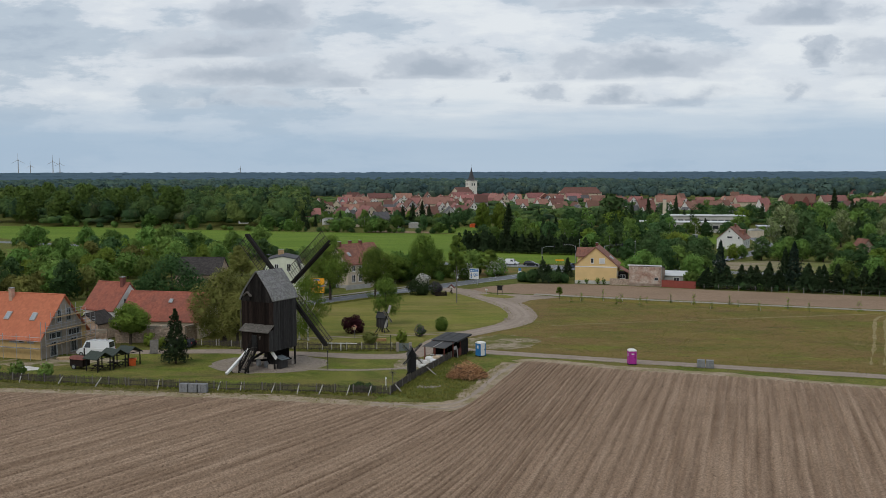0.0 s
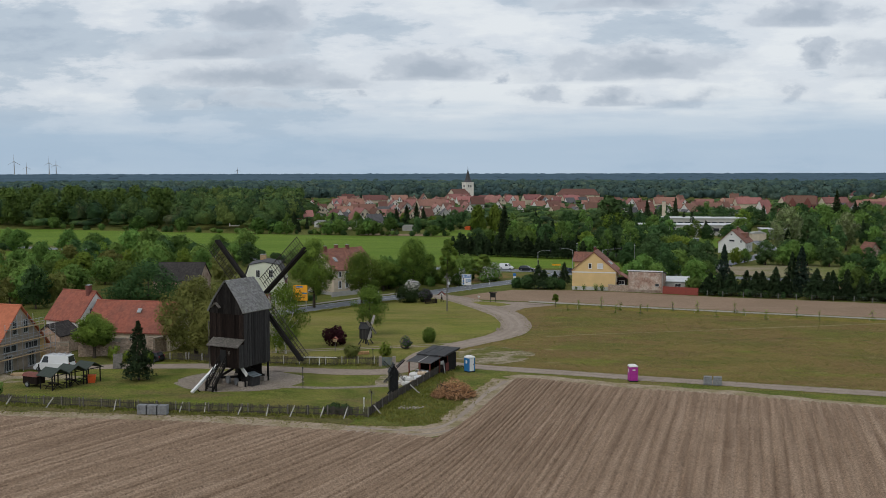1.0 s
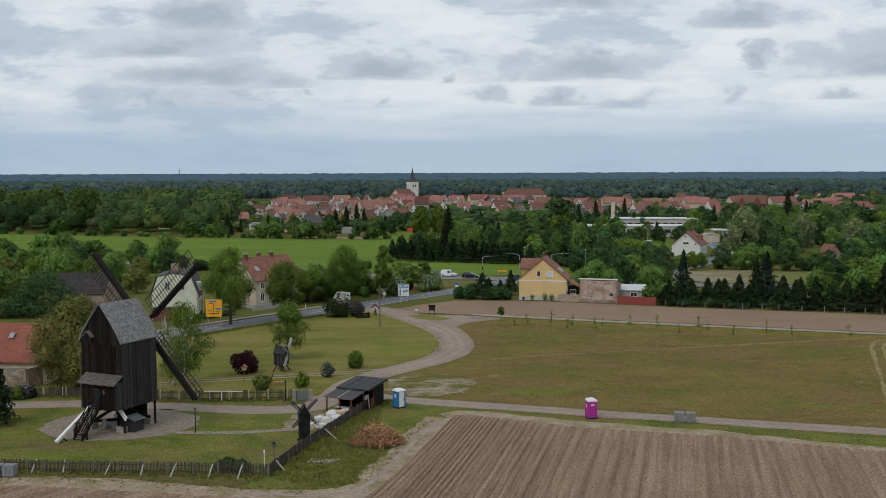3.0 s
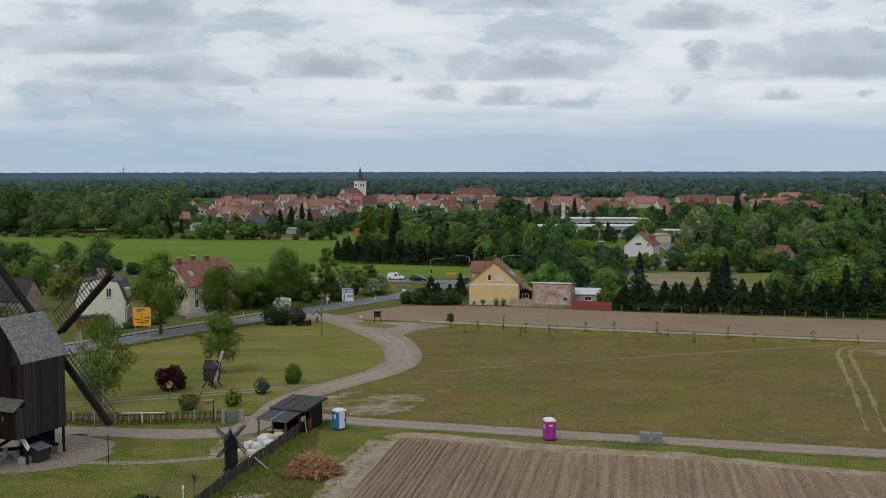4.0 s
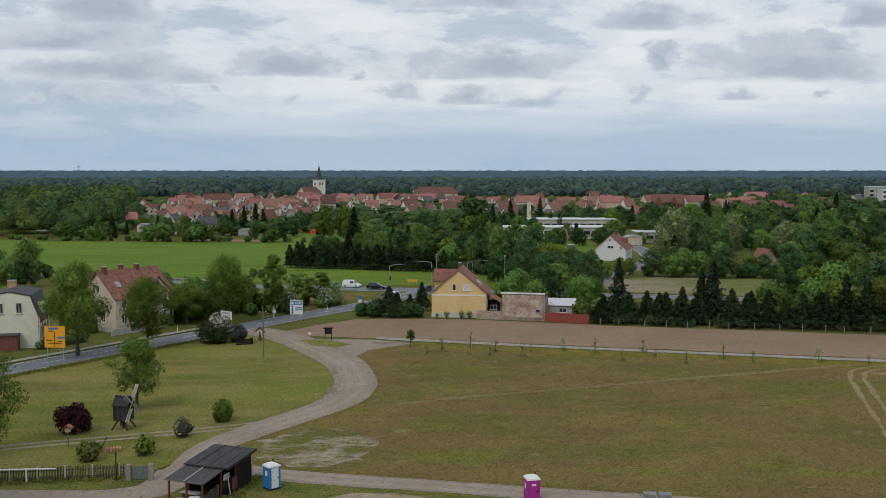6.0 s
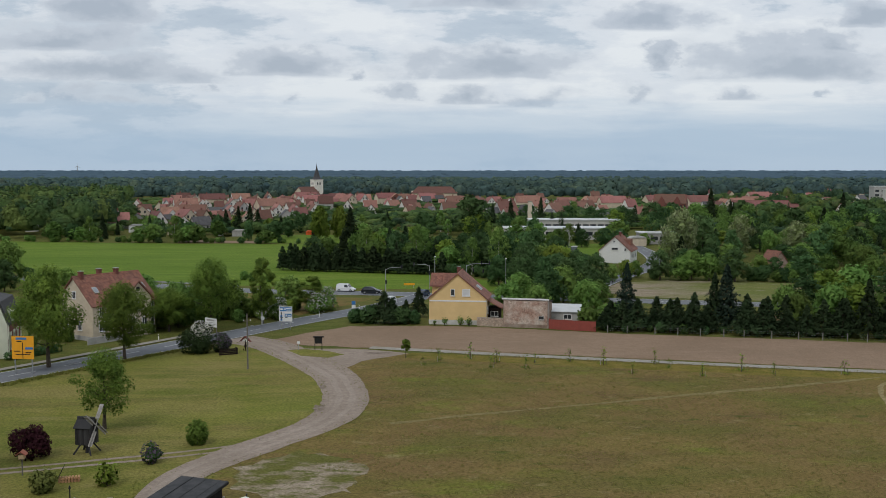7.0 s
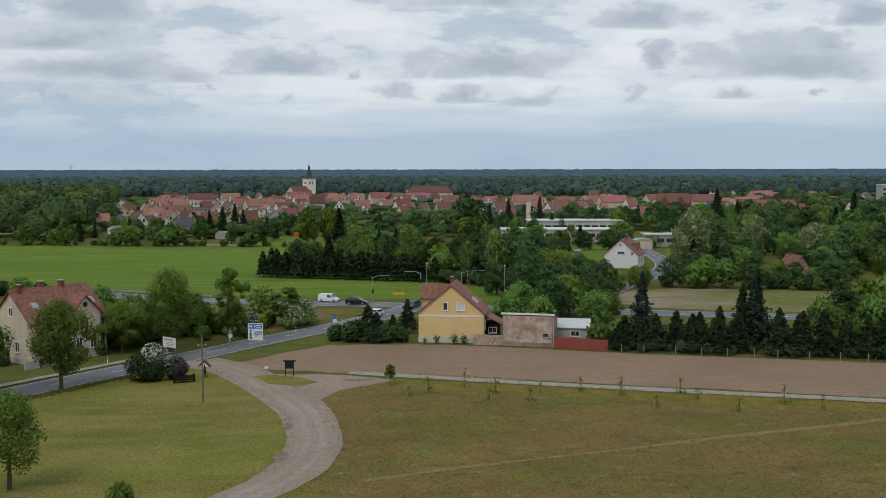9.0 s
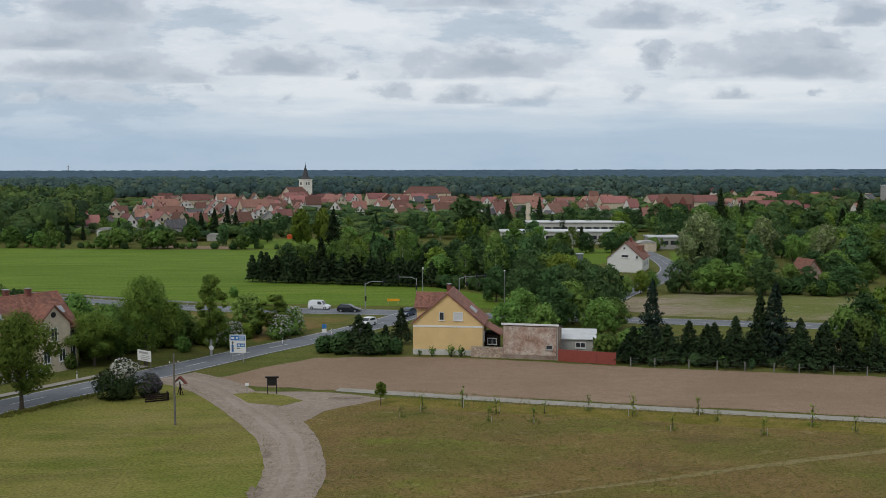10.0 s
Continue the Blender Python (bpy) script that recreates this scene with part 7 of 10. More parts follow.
def shelter():
    s = thing("shelter", -12.5, 136.6, -26, "open black timber shelter with two felt roofs", "shelter")
    s.scale = (0.8, 0.8, 0.86)
    # front lean-to roof and a taller, nearly flat rear roof
    part("low_roof", Shape().loft([[(-2.6, -4.4, 2.3), (2.3, -4.4, 2.3), (2.3, -4.4, 2.42), (-2.6, -4.4, 2.42)], [(-2.6, -0.5, 2.8), (2.3, -0.5, 2.8), (2.3, -0.5, 2.92), (-2.6, -0.5, 2.92)]]), M_DARKROOF, s, "low grey felt roof")
    part("roof_seam", Shape().beam((-0.2, -4.42, 2.45), (-0.2, -0.5, 2.95), 0.12, 0.03), M_GREYR, s)
    part("eave_strip", Shape().box((-0.15, -4.43, 2.36), (4.95, 0.05, 0.1)), M_GREYWOOD, s)
    part("main_roof", Shape().loft([[(-2.7, -0.9, 2.95), (2.9, -0.9, 3.0), (2.9, -0.9, 3.14), (-2.7, -0.9, 3.09)], [(-2.7, 5.0, 3.55), (2.9, 5.0, 3.6), (2.9, 5.0, 3.74), (-2.7, 5.0, 3.69)]]), mat_blackfelt, s, "dark felt rear roof")
    for x in (-1.2, 0.4, 2.0):
        part("roof_batten", Shape().beam((x, -0.9, 3.13), (x, 5.0, 3.73), 0.06, 0.05), M_BLACK, s)
    part("fascia", Shape().beam((2.9, -0.9, 2.96), (2.9, 5.0, 3.56), 0.06, 0.2), M_BLACK, s)
    for x, y in ((-2.2, -4.2), (0, -4.2), (2.0, -4.2), (-2.2, -0.8), (2.0, -0.8), (-2.2, 4.6), (2.2, 4.6)):
        part("post", Shape().beam((x, y, 0), (x, y, 2.4 if y < -2 else 3.0), 0.18), mat_redpost, s)
    part("rear_wall", Shape().box((0, 4.7, 1.5), (4.6, 0.1, 3.0)), M_BLACKWOOD, s)
    part("side_wall", Shape().box((2.25, 3.2, 1.5), (0.1, 3.0, 3.0)), M_BLACKWOOD, s)
    part("side_wall", Shape().box((2.25, 0.5, 0.45), (0.1, 2.4, 0.9)), M_BLACKWOOD, s)
    part("side_wall", Shape().box((-2.25, 2.0, 1.45), (0.1, 5.4, 2.9)), M_BLACKWOOD, s)
    part("inner_post", Shape().beam((2.2, 1.7, 0), (2.2, 1.7, 3.2), 0.16), mat_redpost, s)
    part("white_panel", Shape().box((1.4, 1.2, 1.3), (0.05, 1.2, 1.2)), M_WHITE, s)
    part("red_board", Shape().box((2.4, 1.2, 1.0), (0.08, 1.0, 1.3)), mat_redpost, s)
    part("leaning_board", Shape().beam((2.5, 0.2, 0.1), (2.35, 0.0, 2.0), 0.3, 0.05), M_WHITE, s)
    part("table_top", Shape().box((-0.6, -2.6, 0.75), (2.2, 0.9, 0.06)), M_WHITE, s)
    for x in (-1.5, 0.3):
        part("table_leg", Shape().box((x, -2.6, 0.36), (0.08, 0.7, 0.72)), M_STEEL, s)


mat_blackfelt = mat("black_felt", (0.030, 0.031, 0.034), (0.046, 0.046, 0.048), 1.2, 0.75, 0.3, c=(0.065, 0.065, 0.066), cscale=0.6)
mat_redpost = mat("red_brown_posts", (0.16, 0.045, 0.032), (0.12, 0.036, 0.028), 3, 0.85)
shelter()


def sack(x, y, w, d, h, rz, label, material, seed):
    """A bulging bag or wrapped pallet load."""
    rng = random.Random(seed)
    b = thing("big_bag" if material is M_TARP else "pallet_load", x, y, rz, label, "bag" if material is M_TARP else "pallet load")
    n, secs = 12, []
    for z, k in ((0, 0.96), (0.12, 1.04), (0.55, 1.05), (0.88, 1.0), (1.0, 0.82)):
        secs.append([(w / 2 * k * max(-0.9, min(0.9, 1.45 * math.cos(6.283 * i / n))) * rng.uniform(0.92, 1.08), d / 2 * k * max(-0.9, min(0.9, 1.45 * math.sin(6.283 * i / n))) * rng.uniform(0.92, 1.08), z * h * rng.uniform(0.88, 1.1)) for i in range(n)])
    part("load", Shape().loft(secs), material, b)
    if material is M_TARP:
        for sx in (-1, 1):
            part("lifting_loop", Shape().tube((sx * w * 0.4, 0, h * 0.85), (sx * w * 0.3, 0.1, h * 1.12), 0.04, 0.04, 5), M_GREYR, b)
    else:
        part("pallet", Shape().box((0, 0, 0.06), (w * 1.02, d * 1.02, 0.13)), M_GREYWOOD, b)
    return b


mat_card = mat("pale_card", (0.55, 0.43, 0.30), (0.46, 0.35, 0.24), 2.0, 0.85, 0.2)
for x, y, w_, d_, h_, rz_, m_, lab in (
        (-14.7, 131.2, 1.2, 1.1, 0.95, 10, M_TARP, "full white builder's bag beside the shelter"),
        (-13.5, 131.3, 1.3, 1.0, 1.15, 24, mat_card, "pallet load of pale card boxes"),
        (-13.2, 132.6, 1.1, 1.0, 0.9, 5, M_SILVER, "pallet load wrapped in white film"),
        (-14.6, 132.7, 1.3, 1.0, 0.8, 18, M_TARP, "white builder's bag under the shelter's edge"),
        (-15.9, 130.3, 1.1, 1.0, 0.7, 40, M_TARP, "slumped white builder's bag on the sand"),
        (-15.1, 129.4, 1.0, 0.9, 0.8, 15, M_TARP, "slumped white builder's bag on the sand"),
        (-13.9, 129.9, 1.2, 1.0, 0.85, 14, M_SILVER, "pallet load wrapped in white film"),
        (-14.4, 128.4, 1.1, 0.9, 0.55, 70, mat_card, "low pallet load of pale boxes"),
        (-15.4, 128.0, 1.2, 0.9, 0.45, 20, M_TARP, "half empty white bag on the sand"),
        (-14.2, 127.2, 1.0, 0.7, 0.4, 16, M_SILVER, "low stack of white panels by the fence"),
        (-14.9, 126.4, 1.2, 0.8, 0.35, 75, M_TARP, "half empty white bag by the fence"),
        (-15.0, 124.6, 1.9, 0.5, 0.25, 72, M_SILVER, "low stack of long white panels by the fence"),
        (-16.6, 128.8, 0.8, 0.7, 0.35, 30, M_TARP, "crumpled white bag on the sand")):
    sack(x, y, w_, d_, h_, rz_, lab, m_, int(abs(x * 31 + y * 17)))


def brush_pile(x, y):
    rng = np.random.default_rng(12)
    b = thing("brushwood_pile", x, y, 0, "heap of dry reddish brushwood and cut branches", "brushwood")
    n = 2600
    humps = np.array([(0, 0, 2.3, 1.5), (-1.2, 0.3, 1.7, 1.2), (1.1, -0.2, 1.8, 1.2), (0.3, -1.0, 1.3, 1.2), (-0.6, 0.9, 1.4, 1.2), (1.9, 0.3, 0.8, 0.8), (-2.0, -0.3, 0.8, 0.8)])
    k = humps[rng.integers(0, len(humps), n)]
    a, q = rng.uniform(0, 6.283, n), np.sqrt(rng.uniform(0, 1, n))
    c = np.stack([k[:, 0] + np.cos(a) * q * k[:, 3], k[:, 1] + np.sin(a) * q * k[:, 3], k[:, 2] * np.sqrt(1.02 - q ** 2) * rng.uniform(0.5, 1.05, n) + 0.1], 1)
    d = unit(np.stack([np.cos(a) + rng.normal(0, 0.9, n), np.sin(a) + rng.normal(0, 0.9, n), rng.normal(0.35, 0.6, n)], 1))
    L = rng.uniform(0.3, 1.2, (n, 1))
    side = unit(np.cross(d, rng.normal(0, 1, (n, 3)))) * 0.035
    quads = np.stack([c - d * L / 2 - side, c + d * L / 2 - side * 0.4, c + d * L / 2 + side * 0.4, c - d * L / 2 + side], 1)
    tagged(part("twig", quads_mesh("twig", np.concatenate([quads, leaf_quads(rng, c[::2], d[::2], 0.2)[:, :4]]), M_BRUSH), M_BRUSH, b), "", "", "", "stuff")
    s = Shape()
    for i in range(40):
        aa = rng.uniform(0, 6.283)
        p = Vector((math.cos(aa) * rng.uniform(0, 2.2), math.sin(aa) * rng.uniform(0, 1.8), rng.uniform(0.1, 1.6)))
        s.tube(p, p + Vector(rng.normal(0, 0.8, 3) * (1, 1, 0.5)), 0.05, 0.02, 5)
    part("cut_branch", s, M_BARK, b)


brush_pile(-8.6, 120.6)
rub = thing("rubble_heap", -13.3, 114.4, 0, "low heap of broken pale stones in grass", "rubble")
rr = random.Random(4)
for i in range(42):
    k = rr.uniform(0.12, 0.3)
    part("stone", Shape().box((rr.gauss(0, 0.55), rr.gauss(0, 0.32), k * 0.35), (k, k * 0.8, k * 0.7), Matrix.Rotation(rr.uniform(0, 3), 3, "Z")), mat_mortar, rub)
wp = thing("ornamental_wind_wheel", -18.1, 113.4, 0, "small metal garden wind wheel on a pole", "wind wheel")
part("pole", Shape().tube((0, 0, 0), (0, 0, 2.2), 0.05), M_GREYWOOD, wp)
part("hub", Shape().tube((0, -0.1, 2.2), (0, 0.1, 2.2), 0.1), M_BLACK, wp)
for i in range(10):
    a = 6.283 * i / 10
    part("blade", Shape().beam((math.cos(a) * 0.1, -0.1, 2.2 + math.sin(a) * 0.1), (math.cos(a) * 0.48, -0.1, 2.2 + math.sin(a) * 0.48), 0.16, 0.02), M_BLACK, wp)
for x, y, h, lab in ((-28.8, 125.4, 2.6, "thin dark lamp post on the lawn"), (-18.9, 112.6, 1.5, "white painted post by the fence corner"), (-21.5, 140.9, 2.4, "dark lamp post by the garden fence")):
    p = thing("lamp_post", x, y, 0, lab, "post")
    mm = M_WHITE if "white" in lab else M_BLACK
    part("pole", Shape().tube((0, 0, 0), (0, 0, h), 0.06, 0.05), mm, p)
    part("head", Shape().tube((0, 0, h), (0, 0, h + 0.25), 0.11, 0.05, 8), mm, p)
wb = thing("gate_boards", -19.4, 140.9, 2, "boarded gate between two grey brick piers", "gate")
for x in (-1.0, 1.0):
    part("pier", Shape().box((x, 0, 0.75), (0.45, 0.45, 1.5)), M_GREYBRICK, wb)
for i in range(9):
    part("board", Shape().box((-0.72 + i * 0.18, 0, 0.75), (0.15, 0.05, 1.2)), mat_bluegrey, wb)
for x, y in ((-29.1, 155.4 - 2.6), ):
    bh = thing("bird_house", x, y, 0, "wooden bird house on a thin post", "bird house")
    part("post", Shape().tube((0, 0, 0), (0, 0, 1.6), 0.06), M_GREYWOOD, bh)
    part("box", Shape().box((0, 0, 1.8), (0.5, 0.5, 0.4)), M_TIMBER, bh)
    part("roof", Shape().slab([(-0.45, 1.95), (0, 2.3), (0.45, 1.95), (0.45, 2.02), (0, 2.38), (-0.45, 2.02)], -0.4, 0.4), M_REDTILE, bh)
cf = thing("log_pile", -24.2, 150.6, 10, "small stack of split logs with a board cover", "log pile")
for i in range(14):
    part("log", Shape().tube((-0.9 + (i % 7) * 0.27, -0.35, 0.14 + i // 7 * 0.24), (-0.9 + (i % 7) * 0.27, 0.35, 0.14 + i // 7 * 0.24), 0.12, None, 7), M_BRUSH, cf)
part("cover", Shape().beam((-1.1, 0, 0.3), (-0.5, 0, 1.5), 0.9, 0.05), M_BLACKWOOD, cf)

# plants round the mill
bush("maroon_bush", 3.3, 4.4, 3200, 0.22, L_MAROON, "round maroon-leaved bush on the lawn", 61)
plant("maroon_bush", -30.2, 158.4)
bush("box_ball", 2.7, 3.2, 2600, 0.19, L_ROAD, "clipped round green bush on the lawn", 62, None, 0, 5)
plant("box_ball", -14.8, 162.2)
bush("lilac_small", 2.3, 2.3, 700, 0.24, L_DARK, "small lilac bush with pale mauve blossom", 63, L_LILAC, 420)
plant("lilac_small", -18.2, 155.8)
bush("yellow_shrub", 2.6, 2.8, 420, 0.28, L_YEL, "thin yellow-green shrub by the path", 64)
plant("yellow_shrub", -20.6, 149.0)
bush("brown_shrub", 2.3, 3.2, 800, 0.28, L_OLIVE, "low olive-brown shrub inside the fence", 65)
plant("brown_shrub", -25.8, 147.8)
bush("low_hedge", 1.2, 2.6, 700, 0.24, L_DARK, "low dark hedge plant inside the fence", 66)
plant("low_hedge", -22.4, 111.6), plant("low_hedge", -20.9, 111.4, 0.9)
tree("lawn_tree", 9.0, 7.0, 2.0, 0.2, 8000, 0.18, L_ROAD, "young lime tree with loose crown on the lawn", 67, 16, None, 0.2)
plant("lawn_tree", -25.8, 169.2)
tree("mill_tree", 12.6, 13.0, 1.0, 0.32, 21000, 0.19, L_OLIVE, "big olive-green tree behind the windmill", 68, 26)
plant("mill_tree", -50.6, 149.5)
tree("mill_tree_b", 9.0, 8.0, 1.2, 0.25, 11000, 0.20, L_OLIVE, "olive-green tree beside the windmill", 69, 18)
plant("mill_tree_b", -47.6, 146.5)
conifer("garden_spruce", 8.2, 5.4, 6000, 0.22, L_FIR, "dark bushy spruce on the lawn", 70)
plant("garden_spruce", -52.3, 129.2)
tree("yard_tree", 7.0, 6.4, 2.0, 0.25, 10500, 0.20, L_ROAD, "rounded bright green tree in the farmyard", 71, 16)
plant("yard_tree", -65.4, 145.6)
bush("vine", 2.6, 2.4, 420, 0.3, L_YEL, "light green shrub before the yard wall", 72)
plant("vine", -61.6, 143.8), plant("vine", -58.9, 142.2, 0.8), plant("vine", -55.4, 141.9, 0.8)
bush("fruit_bush", 2.2, 2.6, 380, 0.3, L_MID, "small leafy fruit tree behind the fence", 73)
for x, y in ((-75.5, 119.8), (-71.0, 118.0), (-66.6, 117.4), (-82, 121)):
    plant("fruit_bush", x, y, random.uniform(0.9, 1.2))
tree("weeping_birch", 11.5, 7.6, 0.6, 0.16, 9500, 0.17, L_YEL, "weeping birch with white stems and hanging twigs", 74, 18, M_BIRCH, 0.7, "birch", 0.25)
plant("weeping_birch", -36.6, 150.6)
bare = thing("bare_tree", -38.2, 150.9, 0, "bare grey-white tree with many thin branches", "tree")
s = Shape()
rb_ = random.Random(6)
s.tube((0, 0, 0), (0.2, 0, 3), 0.16, 0.12)
for i in range(26):
    a, h = rb_.uniform(0, 6.283), rb_.uniform(1.0, 3.2)
    p = Vector((math.cos(a) * 0.1, math.sin(a) * 0.1, h))
    q = p + Vector((math.cos(a) * rb_.uniform(1, 2.8), math.sin(a) * rb_.uniform(1, 2.8), rb_.uniform(3, 7)))
    s.tube(p, q, 0.085, 0.03, 5)
    for k in range(4):
        u = p.lerp(q, rb_.uniform(0.4, 1))
        s.tube(u, u + Vector((rb_.uniform(-0.8, 0.8), rb_.uniform(-0.8, 0.8), rb_.uniform(0.3, 1.6))), 0.035, 0.014, 4)
part("bare_crown", s, M_BIRCH, bare)


# ---- tall grass along fences, verges and lanes ----
def tufts(name, spots, blade, material, label, seed, per=4):
    """Short upright blades at many plan spots."""
    rng = np.random.default_rng(seed)
    p = np.repeat(np.array(spots, float), per, 0)
    n = len(p)
    base = np.stack([p[:, 0], p[:, 1], np.full(n, 0.02)], 1) + rng.normal(0, 0.12, (n, 3)) * (1, 1, 0)
    a = rng.uniform(0, 6.283, n)
    side = np.stack([np.cos(a), np.sin(a), 0 * a], 1) * blade * rng.uniform(0.15, 0.4, (n, 1))
    up = np.stack([rng.normal(0, 0.6, n), rng.normal(0.3, 0.6, n), rng.uniform(0.4, 1.1, n)], 1) * blade
    structure(name, quads_mesh(name, np.stack([base - side, base + side, base + side * 0.4 + up, base - side * 0.4 + up], 1), material), label, "grass", "stuff")


def along(pts, spread, every, seed, shift=0.0):
    rng = random.Random(seed)
    line, out = smooth_line(pts, 0.5), []
    for i in range(len(line) - 1):
        d = (line[i + 1] - line[i])
        side = Vector((d.y, -d.x, 0)).normalized()
        for k in range(max(1, round(d.length / every))):
            q = line[i].lerp(line[i + 1], rng.random()) + side * (shift + rng.gauss(0, spread))
            out.append((q.x, q.y))
    return out


def over(poly, n, seed):
    rng = random.Random(seed)
    xs, ys, out = [p[0] for p in poly], [p[1] for p in poly], []
    while len(out) < n:
        x, y = rng.uniform(min(xs), max(xs)), rng.uniform(min(ys), max(ys))
        inside = False
        for i in range(len(poly)):
            (x1, y1), (x2, y2) = poly[i], poly[i - 1]
            if (y1 > y) != (y2 > y) and x < (x2 - x1) * (y - y1) / (y2 - y1) + x1:
                inside = not inside
        if inside:
            out.append((x, y))
    return out


FENCE_LINE = [(-110, 122.5), (-72.7, 115.8), (-53.2, 112.9), (-39.6, 111.2), (-27.6, 110.5), (-18.4, 109.6)]
BOARD_LINE = [(-18.0, 109.8), (-16.2, 118.0), (-13.8, 126.9), (-11.6, 135.1), (-9.4, 141.5)]
VERGE = [(-17.0, 108.6), (-13.2, 105.8), (-9.8, 107.0), (-8.0, 118), (-8.8, 128), (-9.6, 138), (-11.0, 134.6), (-13.2, 126.8), (-15.5, 118)]
tufts("fence_grass", along(FENCE_LINE, 0.45, 0.10, 1, 0.5) + along(BOARD_LINE, 0.5, 0.07, 2, 0.6) + along([(-60, 143.0), (-50, 144.0), (-46, 142.6), (-37.3, 141.6), (-31, 141.2), (-20.6, 141.9)], 0.4, 0.12, 3, 0.3), 0.30, L_GRASS, "tall uncut grass along the fences", 31)
tufts("verge_grass", over(VERGE, 1500, 4), 0.22, L_GRASS, "rough tufted grass outside the board fence", 32)
tufts("margin_grass", along([(-110, 115.2), (-68, 110.9), (-38, 108.8), (-20, 106.2), (-13.6, 105.0)], 0.7, 0.10, 5) + along([(-10.2, 107), (-8.0, 113), (-6.0, 122), (-3.6, 131)], 0.6, 0.12, 6), 0.17, L_DRYGRASS, "dry grass at the edge of the ploughed field", 33)
tufts("lane_grass", along(LANE, 0.5, 0.3, 7, 2.6) + along(LANE, 0.5, 0.3, 8, -2.6) + along([(-4, 143), (4.8, 139.8), (14.6, 136.6), (27, 133), (48.5, 126.8), (100, 112)], 0.5, 0.10, 9) + along([(2, 135.8), (14.6, 132.5), (27, 128.8), (48.5, 122.3), (90, 110)], 0.4, 0.14, 10), 0.13, L_GRASS, "grass fringe along the sandy lanes", 34, 3)
tufts("road_bank_grass", along([(-78, 158), (-52, 191), (-37, 210.6), (-29.8, 220)], 0.45, 0.05, 21, 4.5), 0.30, L_GRASS, "tall grass on the bank beside the road", 39)
MEADOW = [(4, 141), (48, 128), (66, 122), (72, 180), (62, 189), (28, 201), (6, 207), (5, 186), (2, 170), (-6, 160)]
tufts("meadow_grass", over(MEADOW, 5200, 51), 0.15, L_DRYGRASS, "dry seeding grass of the meadow", 52, 3)
tufts("meadow_herbs", over(MEADOW, 2600, 53), 0.13, L_GRASS, "green herbs and grass of the meadow", 54, 4)
tufts("path_grass", along([(12, 212.6), (30.4, 205.6), (64, 194.1), (110, 178.6)], 0.5, 0.10, 13) + along([(12, 216), (30.4, 208.8), (64, 197.3), (110, 181.8)], 0.3, 0.16, 14), 0.16, L_DRYGRASS, "yellowish grass strip along the concrete path", 37, 3)


# ---- along the lane and the main road ----
def info_board(x, y, rz):
    b = thing("notice_board", x, y, rz, "dark wooden notice board with a small roof", "notice board")
    for sx in (-1, 1):
        part("post", Shape().beam((sx * 0.55, 0, 0), (sx * 0.55, 0, 2.1), 0.1), M_BLACK, b)
    part("panel", Shape().box((0, 0, 1.55), (1.2, 0.08, 0.95)), M_BLACK, b)
    part("roof", Shape().slab([(-0.85, 2.05), (0.85, 2.05), (0.8, 2.2), (-0.8, 2.2)], -0.22, 0.22), M_BLACKWOOD, b)


info_board(-4.7, 215.9, -4)
ws = thing("wayside_roof_sign", -16.0, 216.5, -20, "small red-brown roofed wooden sign post", "sign")
part("post", Shape().beam((0, 0, 0), (0, 0, 1.7), 0.14), M_BROWNWOOD, ws)
part("roof", Shape().slab([(-0.95, 1.45), (0, 2.35), (0.95, 1.45), (0.8, 1.45), (0, 2.15), (-0.8, 1.45)], -0.25, 0.25), mat_redpost, ws)
part("panel", Shape().slab([(-0.6, 1.45), (0.6, 1.45), (0, 2.1)], -0.05, 0.05), M_WHITE, ws)
for dx in (-0.4, 0.4):
    part("strut", Shape().beam((dx, 0, 0), (dx * 0.2, 0, 1.0), 0.07), M_BROWNWOOD, ws)
up = thing("utility_pole", -14.0, 201.4, 10, "grey wooden utility pole with insulators", "utility pole")
part("pole", Shape().tube((0, 0, 0), (0, 0, 7.9), 0.13, 0.09, 9), M_GREYWOOD, up)
part("cross_arm", Shape().beam((-0.5, 0, 6.9), (0.5, 0, 6.9), 0.08), M_GREYWOOD, up)
for dx in (-0.45, 0.45):
    part("insulator", Shape().tube((dx, 0, 6.9), (dx, 0, 7.1), 0.05, 0.04, 7), M_WHITE, up)
part("lamp_arm", Shape().tube((0, 0, 6.1), (0.9, -0.3, 6.3), 0.04), M_STEEL, up)
sg = thing("small_sign", -7.8, 216.3, 0, "small white sign on a thin post", "sign")
part("post", Shape().tube((0, 0, 0), (0, 0, 1.3), 0.04), M_STEEL, sg)
part("plate", Shape().box((0, -0.05, 1.2), (0.5, 0.03, 0.35)), M_WHITE, sg)


def sign_bars(parent, rows, material, y):
    for cx, cz, w, h in rows:
        part("text_bar", Shape().box((cx, y, cz), (w, 0.02, h)), material, parent)


